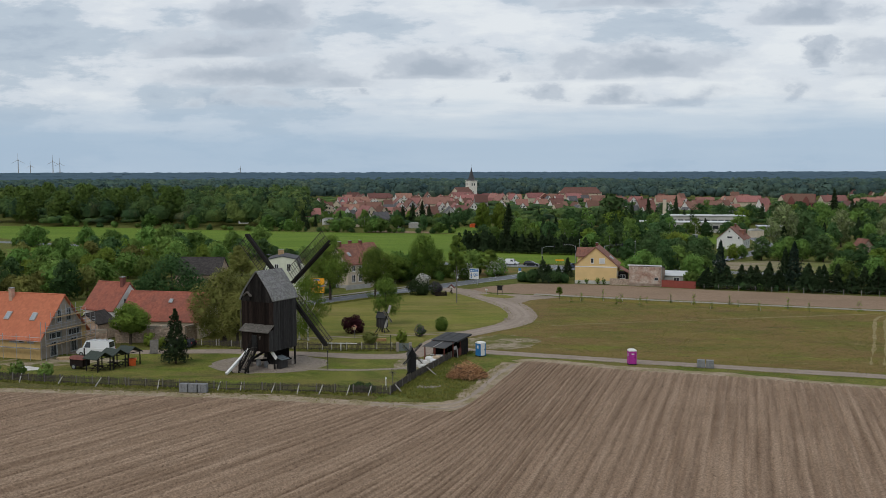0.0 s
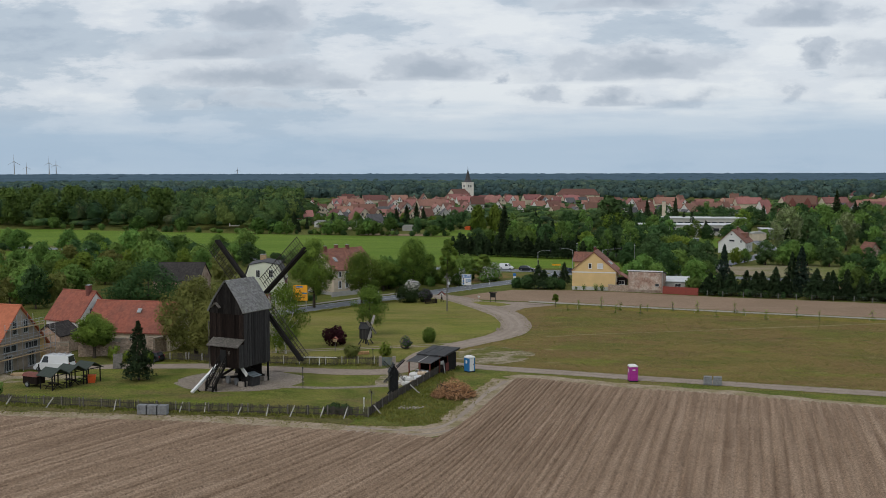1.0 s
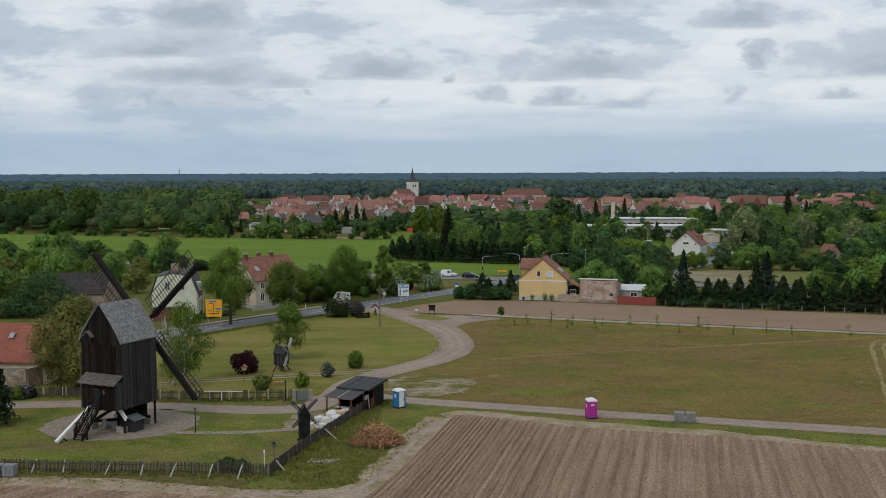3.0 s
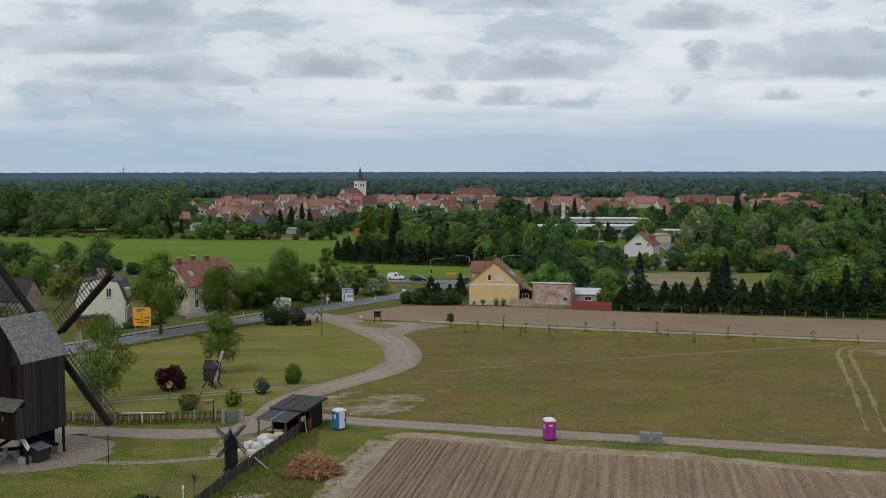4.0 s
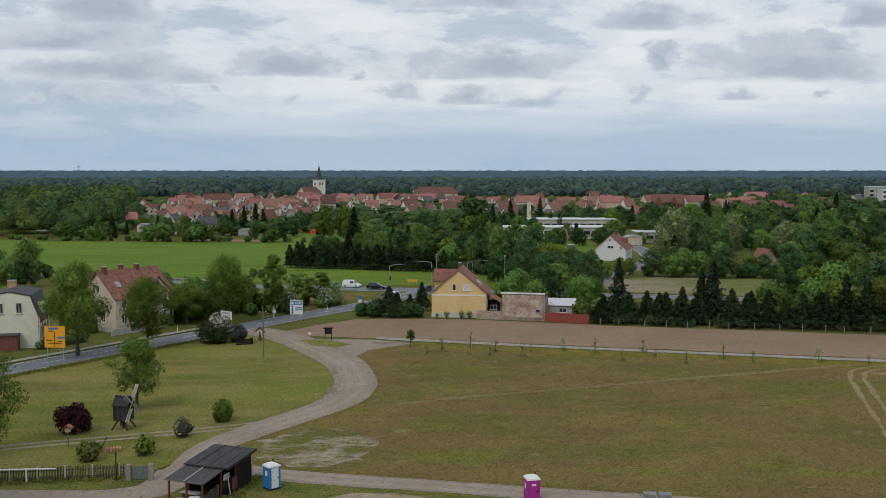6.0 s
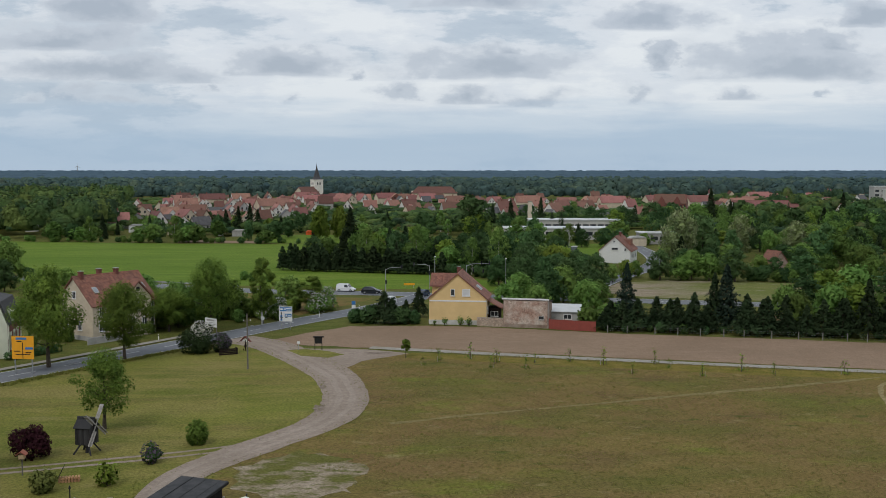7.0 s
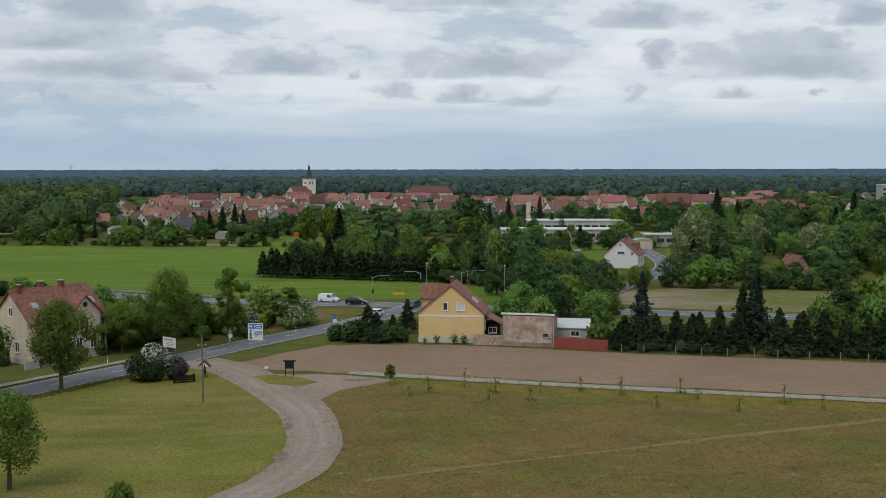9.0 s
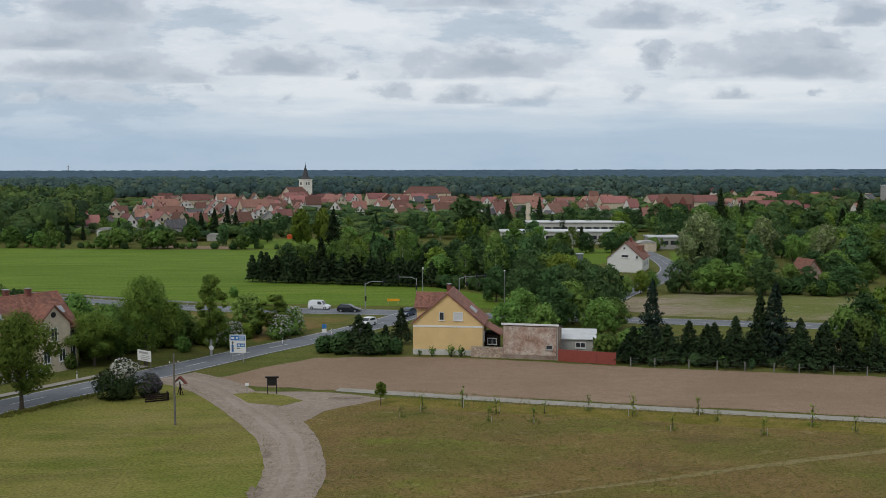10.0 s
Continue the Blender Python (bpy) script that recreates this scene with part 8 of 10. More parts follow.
bs = thing("direction_sign", -11.3, 237.3, -8, "white and blue road direction sign on two posts", "road sign")
for dx in (-0.8, 0.8):
    part("post", Shape().tube((dx, 0.08, 0), (dx, 0.08, 4.0), 0.07), M_STEEL, bs)
panel = part("panel", Shape().box((0, 0, 2.75), (2.35, 0.06, 2.65)), M_WHITE, bs)
part("blue_field", Shape().box((0.0, -0.045, 3.6), (2.1, 0.03, 0.72)), M_SIGNBLUE, panel)
part("blue_field", Shape().box((0.45, -0.045, 2.55), (1.2, 0.03, 0.5)), M_SIGNBLUE, panel)
sign_bars(panel, [(-0.7, 3.6, 0.45, 0.3), (-0.1, 3.6, 0.2, 0.3), (0.55, 3.75, 0.8, 0.12), (0.55, 3.45, 0.7, 0.12), (0.15, 2.55, 0.3, 0.2), (0.7, 2.55, 0.5, 0.14)], M_WHITE, -0.07)
sign_bars(panel, [(-0.75, 2.4, 0.09, 1.4), (-0.75, 2.1, 0.5, 0.09), (-0.75, 2.9, 0.3, 0.16), (0.1, 2.1, 0.5, 0.12)], M_BLACK, -0.05)
for dx, dz in ((-0.75, 1.75), (-0.75, 2.4)):
    part("route_shield", Shape().box((dx, -0.06, dz), (0.34, 0.02, 0.34)), M_SIGNBLUE, panel)

ys = thing("yellow_direction_sign", -44.4, 200.6, -8, "large yellow road direction sign on lattice posts", "road sign")
for dx in (-1.2, 1.2):
    part("post", Shape().tube((dx, 0.1, 0), (dx, 0.1, 5.0), 0.07).tube((dx, 0.35, 0), (dx, 0.12, 3.0), 0.04), M_STEEL, ys)
panel = part("panel", Shape().box((0, 0, 3.7), (3.1, 0.07, 3.2)), M_SIGNYELLOW, ys)
for c, z, w, h in ((-0.2, 4.95, 1.5, 0.3), (0.9, 3.6, 1.1, 0.3)):
    part("blue_field", Shape().box((c, -0.05, z), (w, 0.03, h)), M_SIGNBLUE, panel)
sign_bars(panel, [(0, 3.3, 0.1, 2.2), (-0.5, 2.75, 1.0, 0.1), (0.5, 2.75, 1.0, 0.1), (-0.8, 3.2, 0.9, 0.12), (0.8, 3.05, 0.8, 0.12), (-0.5, 4.55, 0.7, 0.12)], M_BLACK, -0.055)

ad = thing("advertising_board", -23.6, 232.6, -42, "white advertising board on posts by the road", "board")
for dx in (-1.3, 1.3):
    part("post", Shape().beam((dx, 0.08, 0), (dx, 0.08, 2.8), 0.1), M_GREYWOOD, ad)
panel = part("panel", Shape().box((0, 0, 2.1), (3.0, 0.06, 1.5)), M_WHITE, ad)
sign_bars(panel, [(-0.1, 2.5, 2.0, 0.3), (0.3, 2.1, 1.7, 0.1), (0.2, 1.85, 2.0, 0.1), (0.2, 1.6, 1.6, 0.1)], M_GREYR, -0.04)

cp = thing("concrete_post", -16.1, 244.2, 0, "tall grey concrete post beside the road", "post")
part("shaft", Shape().loft([[(-0.18, -0.18, 0), (0.18, -0.18, 0), (0.18, 0.18, 0), (-0.18, 0.18, 0)], [(-0.13, -0.13, 3.8), (0.13, -0.13, 3.8), (0.13, 0.13, 3.8), (-0.13, 0.13, 3.8)]]), M_GREYR, cp)
rs = thing("round_road_sign", -15.9, 243.2, 0, "round white traffic sign on a post", "road sign")
part("post", Shape().tube((0, 0, 0), (0, 0, 1.5), 0.04), M_STEEL, rs)
part("disc", Shape().tube((0, -0.05, 1.2), (0, -0.09, 1.2), 0.36, 0.36, 16), M_WHITE, rs)
for x, y in ((-6.0, 252.6), (1.6, 245.2 + 16), (-31.5, 213.9 + 14), (2.6, 290 - 31), (20, 299)):
    d = thing("delineator_post", x, y, 0, "white roadside marker post with black band", "marker post")
    part("post", Shape().loft([[(-0.07, -0.06, 0), (0.07, -0.06, 0), (0, 0.08, 0)], [(-0.06, -0.05, 1.0), (0.06, -0.05, 1.0), (0, 0.06, 0.95)]]), M_WHITE, d)
    part("band", Shape().box((0, -0.01, 0.75), (0.15, 0.13, 0.16)), M_BLACK, d)
bs2 = thing("bus_stop_sign", 0.5, 257.8, 0, "blue and white roadside sign on a post", "road sign")
part("post", Shape().tube((0, 0, 0), (0, 0, 2.3), 0.05), M_STEEL, bs2)
part("plate", Shape().box((0, -0.06, 1.95), (0.75, 0.03, 0.7)), M_SIGNBLUE, bs2)
part("lower_plate", Shape().box((0, -0.06, 1.2), (0.75, 0.03, 0.6)), M_WHITE, bs2)
tri = thing("triangle_sign", -5.2, 272.0, 0, "grey back of a triangular traffic sign", "road sign")
part("post", Shape().tube((0, 0, 0), (0, 0, 2.2), 0.05), M_STEEL, tri)
part("plate", Shape().slab([(-0.5, 1.7), (0.5, 1.7), (0, 2.55)], -0.1, -0.06), M_GREYR, tri)

# blossom bush at the lane's mouth
bush("snowball_bush", 4.6, 6.8, 4600, 0.24, L_YEW, "big dark bush topped with white blossom", 81, L_WHITE, 0, 12)
plant("snowball_bush", -23.2, 214.8, 1.0, 0.92, 20)
bush("white_spray", 3.2, 3.8, 260, 0.26, L_YEW, "spray of white blossom over the dark bush", 82, L_WHITE, 900, 8)
plant("white_spray", -22.6, 215.2, 1.1, 1.0, 0, "", "", 1.9)
bush("lilac", 3.4, 4.0, 1800, 0.22, L_YEW, "lilac bush with dull mauve blossom", 83, L_LILAC, 1500, 10)
plant("lilac", -19.6, 215.6, 1.0, 0.95)
pb = thing("plank_planter", -18.4, 213.6, 20, "old plank bed edging with dry twigs", "planter")
for i in range(4):
    part("plank", Shape().box((0, -0.7, 0.15 + i * 0.24), (2.8, 0.06, 0.2)), M_BROWNWOOD, pb)
    part("end_plank", Shape().box((1.4, 0, 0.15 + i * 0.24), (0.06, 1.4, 0.2)), M_BROWNWOOD, pb)

# an orange-leaved shrub and fresh green among the roadside bushes
L_ORANGE = leafmat("orange_leaves", (0.30, 0.150, 0.040), (0.26, 0.170, 0.045), 0.1)
bush("orange_shrub", 3.4, 3.4, 900, 0.26, L_ORANGE, "orange-leaved shrub among the roadside bushes", 96)
plant("orange_shrub", -33.6, 249.4)
for x, y, k in ((-30.5, 244.5, 1.0), (-18.2, 252.8, 1.1), (-23.2, 250.5, 0.9), (-38.5, 243.5, 1.0), (-12.2, 258.4, 1.0)):
    plant("pale_shrub", x, y, k, k * 1.1, None, "", "overgrown bushes between the roads")
plant("hawthorn", -5.4, 262.4, 1.15, 1.0)
# trees along the road
for k, x, y, s, sz in (("road_tree", -42.4, 205.2, 1.0, 1.16), ("road_tree_b", -32.9, 209.8, 0.92, 1.0), ("road_tree_b", -24.2, 236.4, 0.92, 1.10), ("slim_tree", -16.0, 244.6, 1.0, 1.02), ("road_tree_b", -31.4, 236.6, 0.85, 0.66), ("slim_tree", -7.8, 259.5, 1.1, 0.6), ("road_tree", -36.0, 240, 0.8, 0.62)):
    plant(k, x, y, s, sz)
row((-46, 226), (-34, 241), 7, ["shrub", "dark_shrub", "pale_shrub"], 0.6, 0.9, 51, 1.5, "bushes round the cream house")
row((-33, 242), (-11, 264), 13, ["shrub", "dark_shrub", "shrub", "round_tree"], 0.55, 0.85, 52, 1.6, "overgrown bushes between the roads")
plant("hawthorn", -6.6, 258.0, 1.0, 0.85), plant("hawthorn", -13.5, 249.5, 0.8, 0.9), plant("hawthorn", -16.5, 250.5, 0.7, 0.7)
for x, y in ((-34.5, 234.5), (-20.5, 246.8), (-27.5, 247.5)):
    plant("shrub", x, y, 0.8)


# ---- houses on the main road ----
def mansard_house():
    h = thing("mansard_house", -55.4, 216.8, 8, "pale house with slate mansard roof and red brick front", "house")
    W, D = 8.6, 9.6
    out = [(-W / 2, -0.1), (W / 2, -0.1), (W / 2, 5.0), (W / 2 - 1.15, 8.3), (0, 9.0), (-W / 2 + 1.15, 8.3), (-W / 2, 5.0)]
    part("wall", Shape().slab(out, -D / 2, D / 2), M_PALEY, h)
    part("street_front", Shape().box((W / 2 + 0.03, 0, 2.5), (0.12, D, 5.0)), M_REDBRICK, h, "red brick street front with pale trim")
    s, tl = Shape(), Shape()
    for sx in (-1, 1):
        tiles(tl, (sx * (W / 2 + 0.2), -D / 2 - 0.1, 4.9), (sx * (W / 2 + 0.2), D / 2 + 0.1, 4.9), (sx * (W / 2 - 1.0), D / 2 + 0.1, 8.45), (sx * (W / 2 - 1.0), -D / 2 - 0.1, 8.45), 0.3, 0.35, 0.05, 3)
        s.loft([[(sx * (W / 2 + 0.25), -D / 2 - 0.12, 4.85), (sx * (W / 2 - 1.0), -D / 2 - 0.12, 8.4), (0, -D / 2 - 0.12, 9.05), (0, -D / 2 - 0.12, 9.2), (sx * (W / 2 - 0.95), -D / 2 - 0.12, 8.5), (sx * (W / 2 + 0.35), -D / 2 - 0.12, 4.95)], [(sx * (W / 2 + 0.25), D / 2 + 0.1, 4.85), (sx * (W / 2 - 1.0), D / 2 + 0.1, 8.4), (0, D / 2 + 0.1, 9.05), (0, D / 2 + 0.1, 9.2), (sx * (W / 2 - 0.95), D / 2 + 0.1, 8.5), (sx * (W / 2 + 0.35), D / 2 + 0.1, 4.95)]])
    tagged(part("slate", tl, M_DARKROOF, part("roof", s, M_DARKROOF, h)), "", "", "", "stuff")
    for x in (-1.3, 1.5):
        window(h, x, -D / 2, 6.5, 0.85, 1.6, 0)
    for y in (-3.2, -0.6, 2.0):
        window(h, W / 2 + 0.09, y, 2.3, 1.0, 2.1, 90, True, None, M_PALEY)
        part("trim", Shape().box((W / 2 + 0.12, y, 3.6), (0.12, 1.5, 0.35)), M_PALEY, h)
    for y in (-4.6, 4.6):
        part("corner_trim", Shape().box((W / 2 + 0.1, y, 2.5), (0.16, 0.4, 5.0)), M_PALEY, h)
    part("dormer", Shape().box((W / 2 - 0.2, -2.0, 6.2), (1.4, 1.4, 1.7)), M_PALEY, h)
    window(h, W / 2 + 0.52, -2.0, 6.2, 0.8, 1.1, 90)
    chimney(h, -0.8, 2.6, 8.6, 10.0, 1.3, mat("yellow_brick", (0.52, 0.36, 0.20), None, 3))
    part("lean_to", Shape().box((-1.2, -D / 2 - 1.2, 1.2), (5.4, 2.2, 2.4)), M_REDBRICK, h)
    part("lean_to_roof", Shape().box((-1.2, -D / 2 - 1.2, 2.45), (5.7, 2.5, 0.14)), M_DARKROOF, h)


mansard_house()


def cream_house():
    h = thing("cream_house", -41.4, 234.6, -39.7, "old cream rendered house with red tiled roof", "house")
    W, D, E, R = 9.6, 12.6, 6.0, 10.3
    gable_walls(h, W, D, E, R, M_CREAM)
    gable_roof(h, W, D, E, R, M_BROWNTILE, 0.4, True, 9)
    # cross gable towards the road
    s = Shape().loft([[(W / 2 - 3.5, -0.6, 0), (W / 2 - 3.5, 4.6, 0), (W / 2 - 3.5, 4.6, 6.6), (W / 2 - 3.5, 2.0, 9.2), (W / 2 - 3.5, -0.6, 6.6)], [(W / 2 + 1.0, -0.6, 0), (W / 2 + 1.0, 4.6, 0), (W / 2 + 1.0, 4.6, 6.6), (W / 2 + 1.0, 2.0, 9.2), (W / 2 + 1.0, -0.6, 6.6)]])
    part("cross_gable", s, M_CREAM, h)
    s, tl = Shape(), Shape()
    for sy in (-1, 1):
        y = 2.0 + sy * 3.0
        s.loft([[(W / 2 + 1.4, y, 6.2), (W / 2 + 1.4, 2.0, 9.25), (W / 2 + 1.4, 2.0, 9.42), (W / 2 + 1.4, y, 6.37)], [(0.5, y, 6.2), (0.5, 2.0, 9.25), (0.5, 2.0, 9.42), (0.5, y, 6.37)]])
        tiles(tl, (W / 2 + 1.4, y, 6.37), (0.5, y, 6.37), (0.5, 2.0, 9.42), (W / 2 + 1.4, 2.0, 9.42), seed=4)
    tagged(part("tile", tl, M_BROWNTILE, part("cross_roof", s, M_BROWNTILE, h)), "", "", "", "stuff")
    for y, z in ((0.8, 2.3), (3.2, 2.3), (2.0, 5.3)):
        window(h, W / 2 + 1.0, y, z, 1.0, 1.7, 90)
    part("attic_vent", Shape().tube((W / 2 + 0.98, 2.0, 8.0), (W / 2 + 1.04, 2.0, 8.0), 0.4, 0.4, 14), M_BLACK, h)
    for y in (-4.6, -2.4, 5.5):
        window(h, W / 2, y, 2.4, 1.0, 1.7, 90)
        window(h, W / 2, y, 4.8, 0.9, 1.3, 90)
    for x in (-2.2, 1.4):
        window(h, x, -D / 2, 2.4, 1.0, 1.5, 0)
    window(h, 0, -D / 2, 7.4, 0.9, 1.2, 0)
    k = math.degrees(math.atan2(R - E, W / 2))
    for y in (-4.2, 5.2):
        win = part("roof_window", Shape().box((0, 0, 0.1), (1.3, 0.9, 0.16)), M_GREYR, h, "", pose(W / 4 + 0.3, y, (E + R) / 2 - 0.05) @ pose(0, 0, 0, 0, k))
        part("pane", Shape().box((0, 0, 0.19), (1.05, 0.68, 0.03)), mat_sky_glass, win)
    chimney(h, 0.3, -5.2, 9.6, 11.1, 0.75), chimney(h, -0.3, -1.2, 9.6, 11.2, 0.75), chimney(h, 0, 2.0, 9.6, 11.1, 0.75)
    part("plinth", Shape().box((0, 0, 0.35), (W + 0.12, D + 0.12, 0.8)), M_GREYR, h)
    part("garden_wall", Shape().box((W / 2 + 2.0, -4.8, 0.5), (0.25, 8.0, 1.2)), M_GREYR, h)


cream_house()
gh = thing("garden_hedge", -47.4, 214.6, -38, "clipped dark garden hedge beside the road", "hedge")
hr = np.random.default_rng(3)
part("foliage", quads_mesh("foliage", crown_quads(hr, [(0, k * 0.9 - 4, 0.6, 0.8, 0.65) for k in range(10)], 1600, 0.26), L_DARK), L_DARK, gh)
part("woody_base", Shape().tube((0, -4, 0), (0, -4, 0.8), 0.05).tube((0, 4, 0), (0, 4, 0.8), 0.05), M_BARK, gh)


# ---- the yellow house and its yard ----
mat_plinth = mat("pale_grey_plinth", (0.58, 0.57, 0.54), (0.48, 0.47, 0.44), 1.2, 0.9, 0.2, c=(0.40, 0.38, 0.33), cscale=0.6)
def yellow_house():
    h = thing("yellow_house", 20.3, 244.2, -12, "yellow rendered house with brown-red tiled roof", "house")
    W, D, E, R = 10.5, 8.0, 4.8, 9.2
    gable_walls(h, W, D, E, R, M_YELLOW)
    gable_roof(h, W, D, E, R, M_BROWNTILE, 0.3, True, 10)
    part("storey_band", Shape().box((0, -D / 2 - 0.02, 4.35), (W + 0.04, 0.08, 0.26)), M_WHITE, h, "white band between storeys")
    part("plinth", Shape().box((0, 0, 0.4), (W + 0.1, D + 0.1, 0.9)), mat_plinth, h, "pale grey rendered plinth")
    window(h, -0.9, -D / 2, 5.9, 0.7, 1.2, 0, False)
    window(h, 1.55, -D / 2, 5.9, 1.35, 1.2, 0, False, M_SILVER)
    s, tl = Shape(), Shape()
    for sy in (-1, 1):
        y = 1.6 + sy * 2.8
        s.loft([[(-W / 2 - 0.3, y, 6.6), (-W / 2 - 0.3, 1.6, 8.7), (-W / 2 - 0.3, 1.6, 8.87), (-W / 2 - 0.3, y, 6.77)], [(0, y, 6.6), (0, 1.6, 8.7), (0, 1.6, 8.87), (0, y, 6.77)]])
        tiles(tl, (-W / 2 - 0.3, y, 6.77), (0, y, 6.77), (0, 1.6, 8.87), (-W / 2 - 0.3, 1.6, 8.87), seed=5)
    tagged(part("tile", tl, M_BROWNTILE, part("wing_roof", s, M_BROWNTILE, h)), "", "", "", "stuff")
    part("wing", Shape().box((-2.6, 1.6, 4.5), (5.1, 4.6, 4.4)), M_YELLOW, h)
    k = math.degrees(math.atan2(R - E, W / 2))
    for y in (-1.2, 0.2):
        win = part("roof_window", Shape().box((0, 0, 0.1), (1.3, 0.8, 0.16)), M_GREYR, h, "", pose(W / 4 + 0.9, y, (E + R) / 2 - 0.55) @ pose(0, 0, 0, 0, k))
        part("pane", Shape().box((0, 0, 0.19), (1.05, 0.6, 0.03)), mat_sky_glass, win)
    window(h, W / 2, -1.5, 2.6, 0.9, 1.3, 90)
    part("annex", Shape().box((W / 2 + 1.1, 1.4, 1.35), (2.2, 4.4, 2.7)), M_BROWNWOOD, h)
    part("annex_roof", Shape().loft([[(W / 2, -1.2, 4.1), (W / 2 + 2.7, -1.2, 2.6), (W / 2 + 2.7, -1.2, 2.75), (W / 2, -1.2, 4.25)], [(W / 2, 3.8, 4.1), (W / 2 + 2.7, 3.8, 2.6), (W / 2 + 2.7, 3.8, 2.75), (W / 2, 3.8, 4.25)]]), M_BROWNTILE, h)
    window(h, W / 2 + 1.2, -0.8, 1.7, 1.3, 0.9, 0)
    chimney(h, -0.5, 2.2, 8.8, 9.9, 0.6)
    part("drain_pipe", Shape().tube((W / 2 + 0.05, -D / 2 + 0.1, 0), (W / 2 + 0.05, -D / 2 + 0.1, 4.7), 0.06), M_GREYR, h)


yellow_house()
masonry("garden_wall", (22.8, 238.4), (27.6, 237.0), 1.75, 0.3, "low crumbling brick garden wall", M_RUBBLE, 0.16, 0.3, 5, "", 0.3)


def brick_shed():
    a, b = (27.4, 237.0), (35.0, 234.6)
    w = masonry("brick_shed", a, b, 5.0, 0.4, "tall old brick shed with flat felt roof", M_BRICK, 0.17, 0.36, 6, "", 0.0, "shed")
    L = math.hypot(b[0] - a[0], b[1] - a[1])
    part("side_wall", Shape().box((0.2, 3.0, 2.0), (0.4, 6.0, 4.0)).box((L - 0.2, 3.0, 2.0), (0.4, 6.0, 4.0)).box((L / 2, 6.0, 2.0), (L, 0.4, 4.0)).loft([[(0, 0.2, 4.0), (0.4, 0.2, 4.0), (0.4, 0.2, 5.0), (0, 0.2, 5.0)], [(0, 6.0, 3.98), (0.4, 6.0, 3.98), (0.4, 6.0, 4.02), (0, 6.0, 4.02)]]).loft([[(L - 0.4, 0.2, 4.0), (L, 0.2, 4.0), (L, 0.2, 5.0), (L - 0.4, 0.2, 5.0)], [(L - 0.4, 6.0, 3.98), (L, 6.0, 3.98), (L, 6.0, 4.02), (L - 0.4, 6.0, 4.02)]]), M_BRICK, w)
    part("old_render", Shape().box((L * 0.5, -0.20, 2.75), (L * 0.97, 0.06, 4.2)), mat_oldrender, w, "stained remains of render")
    part("flat_roof", Shape().loft([[(-0.2, -0.3, 5.06), (L + 0.2, -0.3, 5.06), (L + 0.2, -0.3, 5.24), (-0.2, -0.3, 5.24)], [(-0.2, 6.3, 4.02), (L + 0.2, 6.3, 4.02), (L + 0.2, 6.3, 4.2), (-0.2, 6.3, 4.2)]]), M_DARKROOF, w)
    part("roof_edge", Shape().box((L / 2, -0.36, 5.18), (L + 0.5, 0.12, 0.28)), M_WHITE, w, "bright metal roof edge")
    window(w, L * 0.86, -0.24, 1.9, 0.9, 0.6, 0, False, None, M_GREYR)
    part("drain_pipe", Shape().tube((L + 0.06, -0.1, 0), (L + 0.06, -0.1, 5.0), 0.07), M_GREYR, w)


mat_oldrender = mat("stained_old_render", (0.44, 0.315, 0.250), (0.27, 0.160, 0.120), 1.3, 0.95, 0.8, c=(0.52, 0.45, 0.38), cscale=0.5, cfac=0.85, detail=12, grain=0.3, gscale=3.0, layers=(((0.29, 0.150, 0.110), 0.45, 0.57, 0.68, 0.55, (1, 1, 0.6)), ((0.16, 0.10, 0.08), 1.6, 0.60, 0.70, 0.6, (1, 1, 0.25))))
brick_shed()
rf = thing("red_sheet_fence", 35.0, 233.8, -25.4, "solid red-brown sheet fence", "fence")
for i in range(9):
    part("panel", Shape().box((0.47 + i * 0.94, 0, 0.9), (0.93, 0.05, 1.75)), M_REDFENCE, rf)
for i in range(4):
    part("post", Shape().box((0.1 + i * 2.75, 0.08, 0.95), (0.1, 0.1, 1.9)), M_REDFENCE, rf)
ls = thing("low_shed", 39.6, 241.6, -14, "low shed with pale corrugated roof", "shed")
part("wall", Shape().box((0, 0, 1.1), (5.2, 5.0, 2.2)), M_GREYR, ls)
part("roof", Shape().loft([[(-2.9, -2.8, 2.25), (2.9, -2.8, 2.25), (2.9, -2.8, 2.35), (-2.9, -2.8, 2.35)], [(-2.9, 2.8, 3.0), (2.9, 2.8, 3.0), (2.9, 2.8, 3.1), (-2.9, 2.8, 3.1)]]), M_SILVER, ls)
for i in range(18):
    part("roof_rib", Shape().beam((-2.75 + i * 0.324, -2.8, 2.38), (-2.75 + i * 0.324, 2.8, 3.13), 0.06, 0.05), M_SILVER, ls)
window(ls, 0.5, -2.5, 1.4, 1.4, 0.8, 0)

# low dark scrub under the firs
row((43, 231.6), (92, 217.6), 15, ["dark_shrub", "dark_shrub", "shrub"], 0.35, 0.6, 61, 1.2, "scrub under the firs")
# bushes beside the house
for k, x, y, s, sz in (("dark_shrub", 0.8, 244.2, 0.9, 0.8), ("dark_shrub", 3.6, 243.0, 1.2, 1.05), ("fir_b", 6.2, 243.0, 1.0, 0.74), ("fir_b", 7.6, 242.2, 0.85, 0.6), ("dark_shrub", 9.4, 242.0, 1.15, 1.0), ("fir_b", 10.2, 242.4, 0.6, 0.55), ("dark_shrub", 11.8, 241.6, 0.7, 0.75), ("fir_b", 13.0, 251, 0.7, 0.72), ("shrub", 1.8, 244.4, 0.7, 0.75)):
    plant(k, x, y, s, sz)
bush("front_shrub", 1.9, 1.3, 130, 0.20, L_MID, "thin green shrub against the yellow wall", 91)
